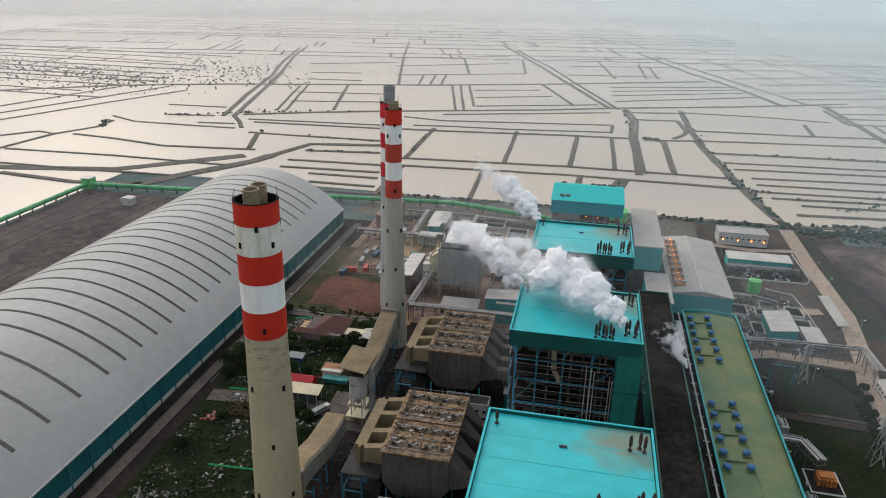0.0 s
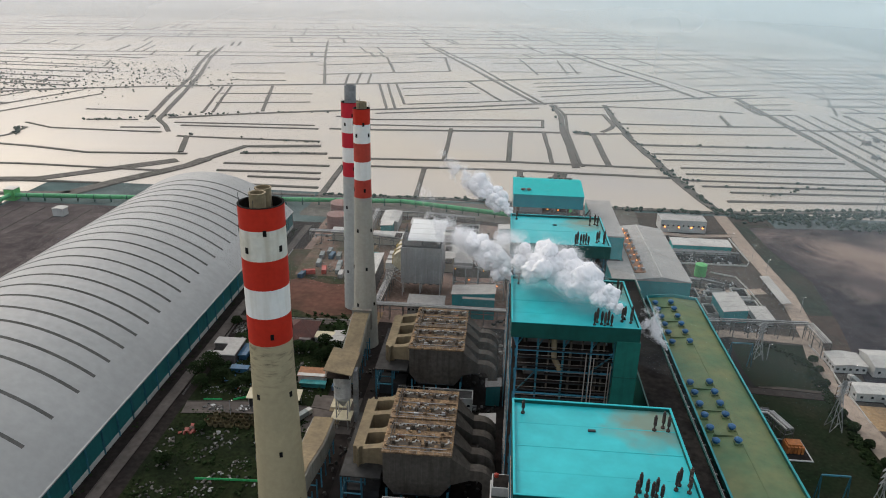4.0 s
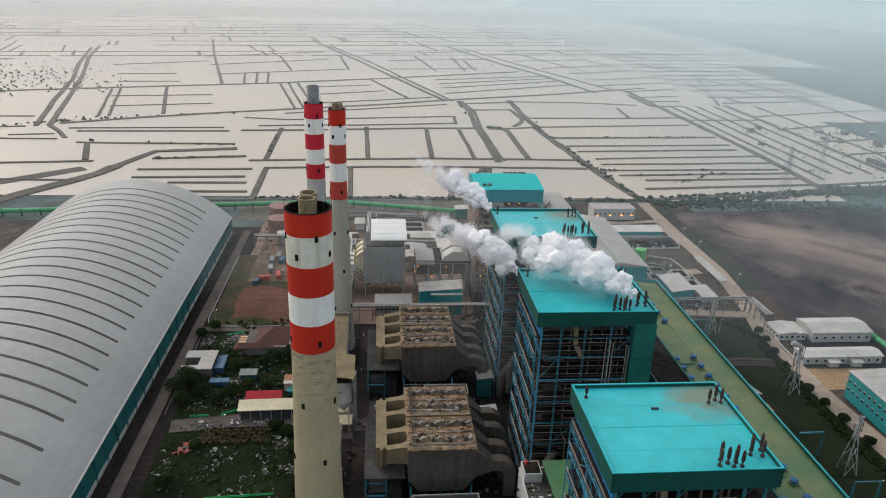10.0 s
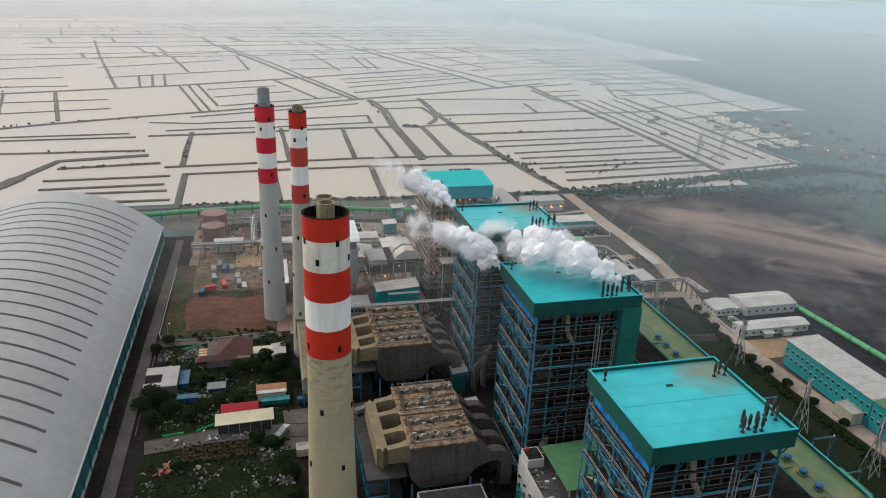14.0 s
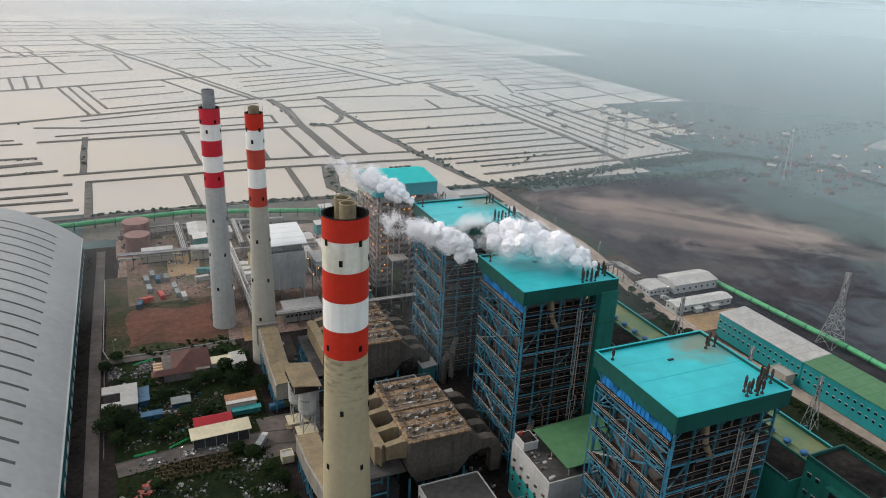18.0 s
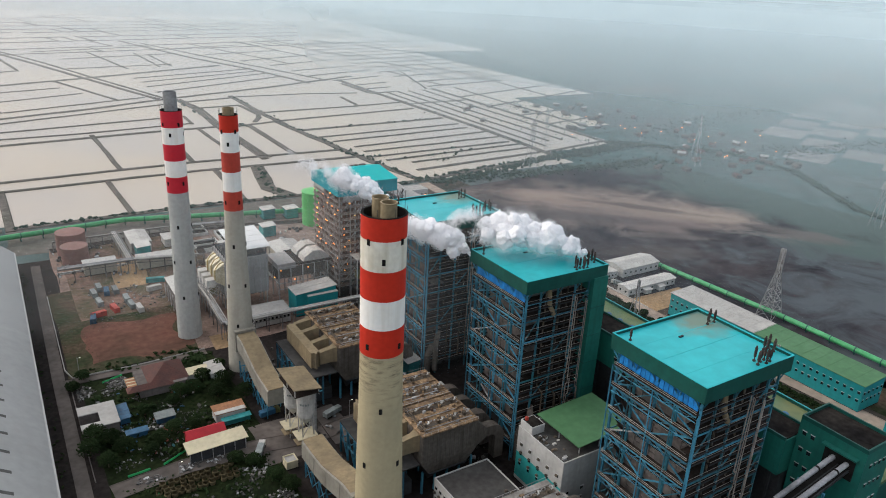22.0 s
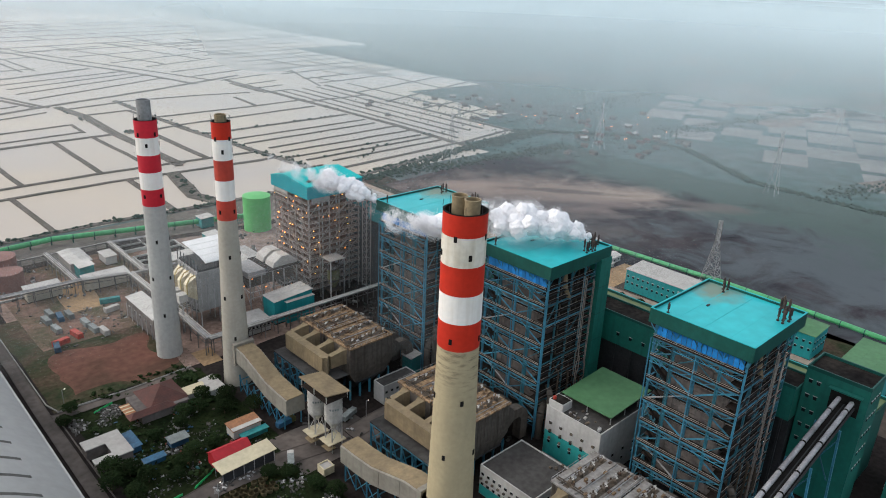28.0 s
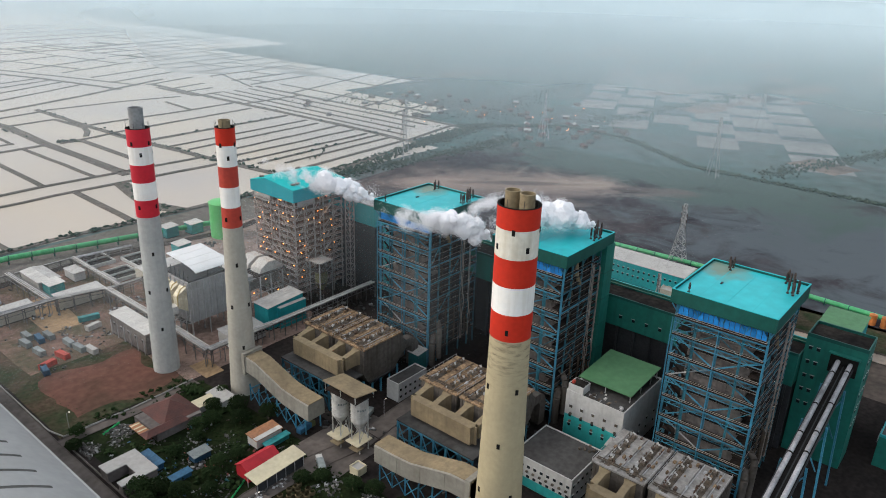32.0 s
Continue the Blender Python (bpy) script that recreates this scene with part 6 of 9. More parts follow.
for i in range(6):
    x = 20 - i * 22
    zt = 43.2 - (33 - x) * 34 / 183
    for dy in (97, 104.8):
        bar("trestle_leg", (x, dy, zt), (x, dy + (2 if dy > 100 else -2), 0), 0.7, "steel_blue", gal)
    bar("trestle_brace", (x, 97, zt * 0.5), (x, 104.8, zt * 0.9), 0.4, "steel_blue", gal)
    bar("trestle_brace", (x, 104.8, zt * 0.5), (x, 97, zt * 0.9), 0.4, "steel_blue", gal)

south_hall = thing("conveyor_hall", 60, 76, 0, "teal-walled conveyor hall with a dusty grey flat roof", "plant hall")
part("wall", box(46, 92, 62, 84.5, 0, 13.4), "green_wall", south_hall)
part("roof", box(46.5, 91.5, 62.5, 84, 13.4, 13.7), "roof_dark", south_hall, "dusty grey flat roof")
for c in ((46, 46.5, 62, 84.5), (91.5, 92, 62, 84.5), (46.5, 91.5, 62, 62.5), (46.5, 91.5, 84, 84.5)):
    part("parapet", box(*c, 13.4, 14.6), "teal", south_hall)
for k in range(12):
    bar("grille_bar", (48.5 + k * 0.7, 84.9, 9.2), (48.5 + k * 0.7, 84.9, 11.4), 0.22, "galv", south_hall)
for y in (104.5, 110.5):
    drum = thing("orange_drum", 186.6, y, 0, "upright orange steel drum beside the green conveyor", "tank", "orange drums")
    part("shell", lathe(186.6, y, [(0, 2.0), (6.2, 2.0)], 20), "box_orange", drum)
    part("top", lathe(186.6, y, [(6.2, 2.1), (6.4, 2.1), (6.9, 0.6)], 20), "box_orange", drum)

# ---- turbine halls ----
hall = thing("turbine_hall", 61, 210, 0, "long turbine hall with faded green roof and vent caps", "turbine hall")
part("wall", box(49.6, 73.4, 96, 317.6, 0, 30.4), "fascia", hall, "dark green clad walls")
bm = bmesh.new()
pr = [(50.1, 30.4), (72.9, 30.4), (72.9, 30.7), (61, 32.0), (50.1, 30.7)]
add_loft(bm, [[(x, y, z) for x, z in pr] for y in (96.4, 317.2)])
bmesh.ops.recalc_face_normals(bm, faces=bm.faces)
hroof = part("roof", bm, "roof_green", hall, "faded green sheet roof with yellowish patches")
for c in ((49.6, 50.1, 96, 317.6), (72.9, 73.4, 96, 317.6)):
    part("parapet", box(*c, 30.4, 31.9), "fascia", hall)
    part("coping", box(c[0] - 0.1, c[1] + 0.1, c[2], c[3], 31.9, 32.05), "teal", hall)
bm = bmesh.new()
gp = [(50.1, 30.4), (72.9, 30.4), (72.9, 32.0), (61, 33.4), (50.1, 32.0)]
add_loft(bm, [[(x, y, z) for x, z in gp] for y in (317.25, 317.65)])
part("gable", bm, "teal", hall)
part("ridge_seam", box(60.85, 61.15, 97, 317, 31.98, 32.12), "roof_green", hroof)


def vent_cap(x, y, z, material, parent, r=1.35):
    v = part("vent_cap", lathe(x, y, [(z, r * 0.62), (z + 0.7, r * 0.62), (z + 0.75, r), (z + 1.25, r), (z + 1.6, r * 0.7), (z + 1.75, r * 0.15)], 16), material, parent)
    part("vent_base", box(x - r * 0.85, x + r * 0.85, y - r * 0.85, y + r * 0.85, z - 0.7, z + 0.02), "roof_green", v)


ys = [309, 302, 294.5, 287, 279.5, 271, 239, 232, 224.5, 217.5, 210, 202.5, 170, 163, 155.5, 148, 141, 134]
for i, yy in enumerate(ys):
    vent_cap(52.3, yy, 31.6, "cap_blue", hall)
    vent_cap(59.4, yy, 32.4, "cap_blue", hall)
    if i % 2 == 0:
        part("roof_walk", box(52.5, 59.2, yy - 3.6, yy - 3.2, 31.2, 32.1), "roof_green", hall)
link = thing("deaerator_bay", 45.3, 210, 0, "narrow grey-roofed bay beside the turbine hall with cyan vent caps", "plant bay")
part("wall", box(41.1, 49.5, 116, 317, 0, 29.6), "green_wall", link)
part("roof", box(41.2, 49.5, 116, 317, 29.6, 29.9), "roof_bunker", link, "dusty grey-brown flat roof")
for yy in (311, 303, 286, 281, 245, 238.5, 228, 211, 203, 167, 160, 150):
    v = part("vent_cap", lathe(44.2, yy, [(29.9, 0.8), (31, 0.8), (31.05, 1.3), (31.6, 1.3), (32, 0.9), (32.1, 0.2)], 16), "cap_cyan", link)
for i in range(26):
    bar("pipe_saddle", (47.2, 120 + i * 7.5, 30.3), (49.2, 120 + i * 7.5, 30.3), 0.4, "galv", link)
part("pipe", add_tube(bmesh.new(), (48, 118, 30.7), (48, 316, 30.7), 0.4, 8), "galv", link)

hall4 = thing("turbine_hall", 61, 378, 0, "newer turbine hall with teal walls and a grey sheet roof", "turbine hall")
part("wall", box(45.9, 76, 338, 418, 0, 30.8), "teal", hall4)
bm = bmesh.new()
pr = [(45.6, 30.8), (76.3, 30.8), (76.3, 31.1), (61, 33.3), (45.6, 31.1)]
add_loft(bm, [[(x, y, z) for x, z in pr] for y in (337.6, 418.4)])
bmesh.ops.recalc_face_normals(bm, faces=bm.faces)
part("roof", bm, "roof_grey", hall4, "grey sheet roof")
part("ridge_cap", box(60.7, 61.3, 338, 418, 33.25, 33.45), "roof_light", hall4)
part("roof_tray", box(48.5, 54.5, 345, 412, 31.9, 32.4), "roof_orange", hall4, "rusty brown service strip")
for i in range(8):
    for xx in (49.4, 53.4):
        part("cowl", lathe(xx, 348 + i * 8.5, [(32.3, 0.6), (33.2, 0.6), (33.3, 1.1), (33.9, 1.0), (34.2, 0.3)], 12), "galv", hall4)
    block("roof_light", 51.3, 51.7, 350 + i * 8.3, 350.4 + i * 8.3, 33.6, 33.9, "lamp", hall4)
    bar("lamp_post", (51.5, 350.2 + i * 8.3, 32.3), (51.5, 350.2 + i * 8.3, 33.6), 0.1, "galv", hall4)
low = thing("link_building", 40, 328, 0, "pale-roofed link building between the bunker bays", "plant building")
part("wall", box(33, 44, 307, 341, 0, 39), "teal", low)
part("roof", box(32.7, 44.3, 306.7, 341.3, 39, 39.5), "roof_grey", low, "pale grey roof")


# ---- precipitators ----
def precipitator(y0, top_mat, label):
    p = thing("precipitator", -48, y0 + 20, 0, label, "precipitator", "precipitators")
    X0, X1 = -58.5, -35.5
    for h in (0, 1):
        ya, yb = y0 + 0.6 + h * 20, y0 + 18.8 + h * 20
        body = part("casing", add_loft(bmesh.new(), [[(X0 + e, ya + g, z), (X1 - e, ya + g, z), (X1 - e, yb - g, z), (X0 + e, yb - g, z)] for e, g, z in ((3.2, 0.8, 8.5), (0, 0, 13.5), (0, 0, 25.6))]), "esp", p, "ribbed dusty brown casing")
        for i in range(13):
            xx = X0 + 0.5 + (X1 - X0 - 1.0) * i / 12
            part("rib", box(xx - 0.18, xx + 0.18, ya - 0.16, yb + 0.16, 13.6, 25.4), "esp", body)
        for i in range(7):
            yy = ya + 1 + (yb - ya - 2) * i / 6
            part("rib", box(X0 - 0.16, X1 + 0.16, yy - 0.18, yy + 0.18, 13.7, 25.3), "esp", body)
        part("roof", box(X0 - 0.4, X1 + 0.4, ya - 0.4, yb + 0.4, 25.6, 26.2), top_mat, p, "dirt-caked casing roof")
        # roof gear
        rr = random.Random(int(y0) + h)
        for i in range(3):
            yy = ya + 2.0 + i * 6.6
            part("roof_pipe", add_tube(bmesh.new(), (X0 + rr.uniform(0.5, 4), yy, 26.8), (X1 - rr.uniform(0.5, 4), yy, 26.8), 0.16, 6), "galv", p)
            part("roof_kerb", box(X0 + 0.2, X1 - 0.2, yy + 0.6, yy + 0.9, 26.2, 26.75), top_mat, p)
        for r in range(2):
            yy = ya + 4.6 + r * 9.0
            part("trench", box(X0 + 0.6, X1 - 0.6, yy - 1.0, yy + 1.0, 26.2, 26.32), "machine", p, "grimy strip of roof gear")
            for i in range(4):
                xx = X0 + 3.2 + i * 5.6
                u = part("transformer", box(xx - 0.8, xx + 0.5, yy - 0.6, yy + 0.5, 26.3, 27.5), "machine", p)
                part("bushing", lathe(xx - 0.2, yy - 0.9, [(26.3, 0.28), (27.4, 0.2), (28.3, 0.1)], 8), "machine", u)
                bm = bmesh.new()
                add_path_tube(bm, [(xx + 0.6, yy - 0.2, 27.2), (xx + 1.6, yy - 0.2, 27.3), (xx + 1.9, yy + 0.9, 27.3), (xx + 3.0, yy + 0.9, 26.9)], 0.24, 8)
                part("bus_duct", bm, "roof_light", u, "pale bent bus duct")
            for i in range(16):
                xx = X0 + 1.2 + i * 1.38
                block("rapper", xx - 0.22, xx + 0.22, yy + 1.3, yy + 1.75, 26.2, 26.7 + rr.uniform(0, 0.5), rr.choice(("machine", "rust", "galv", "machine")), p)
        for k in range(2):
            part("roof_main", add_tube(bmesh.new(), (X0 + 1.6 + k * 0.9, ya + 0.4, 26.7), (X0 + 1.6 + k * 0.9, yb - 0.4, 26.7), 0.24, 8), "machine", p)
        for i in range(26):
            xx, yy = rr.uniform(X0 + 1, X1 - 1), rr.uniform(ya + 1, yb - 1)
            s = rr.uniform(0.3, 0.8)
            block("rapper", xx - s, xx + s, yy - s * 0.6, yy + s * 0.6, 26.2, 26.2 + rr.uniform(0.4, 1.2), rr.choice(("rust", "esp_top", "esp_top", "galv")), p)
        for yy in (ya - 0.3, yb + 0.3):
            bar("handrail", (X0, yy, 27.3), (X1, yy, 27.3), 0.1, "galv", p)
            for i in range(9):
                xx = X0 + (X1 - X0) * i / 8
                bar("rail_post", (xx, yy, 26.2), (xx, yy, 27.3), 0.1, "galv", p)
        # hoppers
        for i in range(4):
            for j in range(2):
                xa, xb = X0 + 3.4 + 4.05 * i, X0 + 3.4 + 4.05 * (i + 1)
                a, b2 = ya + 9.1 * j, ya + 9.1 * (j + 1)
                bm = bmesh.new()
                mx, my = (xa + xb) / 2, (a + b2) / 2
                add_loft(bm, [[(xa, a, 8.6), (xb, a, 8.6), (xb, b2, 8.6), (xa, b2, 8.6)], [(mx - 0.5, my - 0.5, 3.5), (mx + 0.5, my - 0.5, 3.5), (mx + 0.5, my + 0.5, 3.5), (mx - 0.5, my + 0.5, 3.5)]])
                part("hopper", bm, "dark_steel", p)
        # inlet funnels towards the boiler, and outlet funnels
        for j in range(2):
            a, b2 = ya + 0.4 + 9.1 * j, ya + 8.7 + 9.1 * j
            my = (a + b2) / 2
            bm = bmesh.new()
            add_loft(bm, [[(X1, a, 13.6), (X1, b2, 13.6), (X1, b2, 24.6), (X1, a, 24.6)], [(X1 + 6.5, my - 1.9, 14.2), (X1 + 6.5, my + 1.9, 14.2), (X1 + 6.5, my + 1.9, 18.4), (X1 + 6.5, my - 1.9, 18.4)]])
            part("inlet_funnel", bm, "esp", p)
            bm = bmesh.new()
            rings = [[(X1 + 6.5, my + w, 16.3 + s * 2.1) for s, w in ((-1, -1.9), (-1, 1.9), (1, 1.9), (1, -1.9))]]
            for t in range(7):
                ang = math.radians(15 * t)
                cxx, czz = X1 + 9.0 + 4.0 * math.sin(ang), 16.3 - 4.0 * (1 - math.cos(ang))
                rings.append([(cxx + s * 2.1 * math.sin(ang), my + w, czz + s * 2.1 * math.cos(ang)) for s, w in ((-1, -1.9), (-1, 1.9), (1, 1.9), (1, -1.9))])
            rings.append([(q[0], q[1], 3.0) for q in rings[-1]])
            add_loft(bm, rings)
            part("inlet_duct", bm, "esp", p, "curved dusty inlet duct")
            stub = [[(X0 + 0.2, my - 2.2, 18.2), (X0 + 0.2, my + 2.2, 18.2), (X0 + 0.2, my + 2.2, 25.2), (X0 + 0.2, my - 2.2, 25.2)]]
            stub += [[(x, my - 1.25, 18.0), (x, my + 1.25, 18.0), (x, my + 1.25, z), (x, my - 1.25, z)] for x, z in ((X0 - 2.2, 24.6), (X0 - 7.4, 23.8))]
            part("outlet_duct", add_loft(bmesh.new(), stub), "duct", p, "ochre outlet duct")
    # gathering duct and its steel
    bm = box(X0 - 11.0, X0 - 7.2, y0 + 3.7, y0 + 35.7, 16.4, 23.8)
    bmesh.ops.bevel(bm, geom=[e for e in bm.edges if abs(e.verts[0].co.z - e.verts[1].co.z) > 1], offset=1.6, segments=3, affect="EDGES")
    part("gathering_duct", bm, "duct", p, "ochre gathering duct")
    part("platform", box(X0 - 15, X0 - 1, y0 + 0.5, y0 + 38, 14.2, 14.7), "roof_dark", p, "dusty platform")
    for i in range(7):
        yy = y0 + 1 + 6.1 * i
        for xx in (X0 - 14.6, X0 - 7.5):
            bar("column", (xx, yy, 0), (xx, yy, 14.2), 0.6, "steel_blue", p)
        if i < 6:
            bar("brace", (X0 - 14.6, yy, 0.5), (X0 - 14.6, yy + 6.1, 13.5), 0.32, "steel_blue", p)
        bar("beam", (X0 - 14.6, yy, 7), (X0 - 7.5, yy, 7), 0.4, "steel_blue", p)
    for zz in (7, 13.6):
        bar("beam", (X0 - 14.6, y0 + 1, zz), (X0 - 14.6, y0 + 37.6, zz), 0.4, "steel_blue", p, 0.6)
    for i in range(5):
        for j in range(4):
            bar("leg", (X0 + 1 + 5.3 * i, y0 + 2 + 11.6 * j, 0), (X0 + 1 + 5.3 * i, y0 + 2 + 11.6 * j, 9.6), 0.7, "steel_blue", p)
    for i in range(2):
        f = part("fan_house", box(X0 - 13.5, X0 - 2, y0 + 4 + 18 * i, y0 + 12 + 18 * i, 0.2, 6), "dark_steel", p)
    return p


precipitator(115.2, "esp_top_grey", "large dusty precipitator with a grey roof full of transformers")
precipitator(192.2, "esp_top", "large dirt-caked brown precipitator with curved inlet ducts")
precipitator(262.8, "esp_top", "large dirt-caked brown precipitator with curved inlet ducts")


# ---- flue ducts to the chimneys ----
def flue_duct(x0, x1, ya, yb, label):
    """A covered duct that dips as it leaves the chimney, on blue trestles; ya is at the chimney."""
    d = thing("flue_duct", (x0 + x1) / 2, (ya + yb) / 2, 0, label, "flue duct", "flue ducts")
    zs = [21.5, 21.0, 18.5, 16.0, 15.2, 15.0]
    bm = bmesh.new()
    rings = []
    for i, z in enumerate(zs):
        y = ya + (yb - ya) * i / 5
        rings.append([(x0, y, z - 7.5), (x1, y, z - 7.5), (x1, y, z - 0.6), (x1 - 0.8, y, z), (x0 + 0.8, y, z), (x0, y, z - 0.6)])
    add_loft(bm, rings)
    bmesh.ops.recalc_face_normals(bm, faces=bm.faces)
    part("duct", bm, "duct_side", d, "grey duct with ribbed sides")
    bm = bmesh.new()
    add_loft(bm, [[(x0 + 0.5, y, z - 0.3), (x1 - 0.5, y, z - 0.3), (x1 - 0.6, y, z + 0.1), (x0 + 0.6, y, z + 0.1)] for y, z in ((ya + (yb - ya) * i / 5, z) for i, z in enumerate(zs))])
    bmesh.ops.recalc_face_normals(bm, faces=bm.faces)
    part("cover", bm, "duct", d, "smooth ochre cover sheet")
    for i in range(1, 4):
        t = i / 4
        y = ya + (yb - ya) * t
        k = min(int(t * 5), 4)
        z = zs[k] + (zs[k + 1] - zs[k]) * (t * 5 - k)
        part("rib", box(x0 - 0.12, x1 + 0.12, y - 0.12, y + 0.12, z - 7.4, z - 0.5), "duct_side", d)
    n = 7
    for i in range(n):
        y = ya + (yb - ya) * (i + 0.6) / n
        for x in (x0 + 0.4, x1 - 0.4):
            bar("trestle_leg", (x, y, 0), (x, y, 8.6), 0.45, "steel_blue", d)
        bar("trestle_beam", (x0 + 0.4, y, 6), (x1 - 0.4, y, 6), 0.35, "steel_blue", d)
        if i < n - 1:
            y2 = ya + (yb - ya) * (i + 1.6) / n
            bar("trestle_brace", (x0 + 0.4, y, 0.3), (x0 + 0.4, y2, 7.4), 0.28, "steel_blue", d)
            bar("trestle_brace", (x0 + 0.4, y2, 0.3), (x0 + 0.4, y, 7.4), 0.28, "steel_blue", d)
    part("collar", box(x0 - 0.5, x1 + 0.5, min(ya, ya + 2.0 * (1 if yb > ya else -1)), max(ya, ya + 2.0 * (1 if yb > ya else -1)), 12.5, 22.6), "duct_side", d, "raised collar at the chimney")
    return d


flue_duct(-91, -82.4, 304.5, 262, "ochre flue duct that slopes from the pale chimney on blue trestles")
flue_duct(-91, -82.4, 180.5, 225, "ochre flue duct that slopes from the tan chimney on blue trestles")


# ---- ash silos ----
def ash_silos():
    s = thing("ash_silo_pair", -86.5, 243, 0, "pair of white ash silos on legs under one ochre roof", "ash silo")
    for sx, sy in ((-84.8, 249.6), (-82.8, 241.0)):
        part("silo", lathe(sx, sy, [(10.2, 0.7), (14.2, 3.45), (24.2, 3.45), (25.0, 3.0)], 28), "silo", s, "white ribbed silo shell", smooth=False)
        for zz in (15.2, 17.2, 19.2, 21.3, 23.4):
            part("hoop", lathe(sx, sy, [(zz, 3.47), (zz + 0.02, 3.56), (zz + 0.24, 3.56), (zz + 0.26, 3.47)], 28), "silo", s)
        part("lettering_band", lathe(sx, sy, [(19.4, 3.5), (20.2, 3.5)], 28, caps=False), "silo", s)
        for i in range(4):
            a = -2.5 + i * 0.28
            o = block("mark", -1, 1, -1, 1, -1, 1, "box_grey", s)
            o.matrix_basis = Matrix.Translation((sx + 3.54 * math.cos(a) + 86.5, sy + 3.54 * math.sin(a) - 243, 20.2)) @ Matrix.Rotation(a + math.pi / 2, 4, "Z") @ Matrix.Diagonal((0.7, 0.06, 0.8, 1))
        for a in (0.8, 2.4, 3.9, 5.5):
            bar("leg", (sx + 3.2 * math.cos(a), sy + 3.2 * math.sin(a), 0), (sx + 3.2 * math.cos(a), sy + 3.2 * math.sin(a), 15), 0.36, "silo", s)
            bar("leg_brace", (sx + 3.2 * math.cos(a), sy + 3.2 * math.sin(a), 5.5), (sx + 3.2 * math.cos(a + 1.55), sy + 3.2 * math.sin(a + 1.55), 13.5), 0.2, "silo", s)
        part("loading_deck", box(sx - 4.6, sx + 3.6, sy - 3.4, sy + 3.4, 5.0, 5.4), "roof_cream", s)
        part("loading_shed", box(sx - 5.2, sx - 1.4, sy - 3.6, sy + 1.0, 3.2, 3.5), "duct", s, "ochre loading canopy")
    bm = bmesh.new()
    add_loft(bm, [[(-89.2, y, 28.6), (-78.0, y, 26.8), (-78.0, y, 27.1), (-89.2, y, 28.9)] for y in (236.4, 255)])
    bmesh.ops.recalc_face_normals(bm, faces=bm.faces)
    part("roof", bm, "duct", s, "sloping ochre sheet roof")
    for y in (237.4, 245.5, 254):
        for x, z in ((-88.4, 28.5), (-78.8, 26.9)):
            bar("post", (x, y, 24.0), (x, y, z), 0.3, "silo", s)
    part("top_floor", box(-88.6, -78.6, 237, 254.4, 24.9, 25.2), "deck", s)
    part("stair_tower", box(-79.0, -77.4, 243.5, 247, 0, 24.8), "galv", s)
    return s


ash_silos()

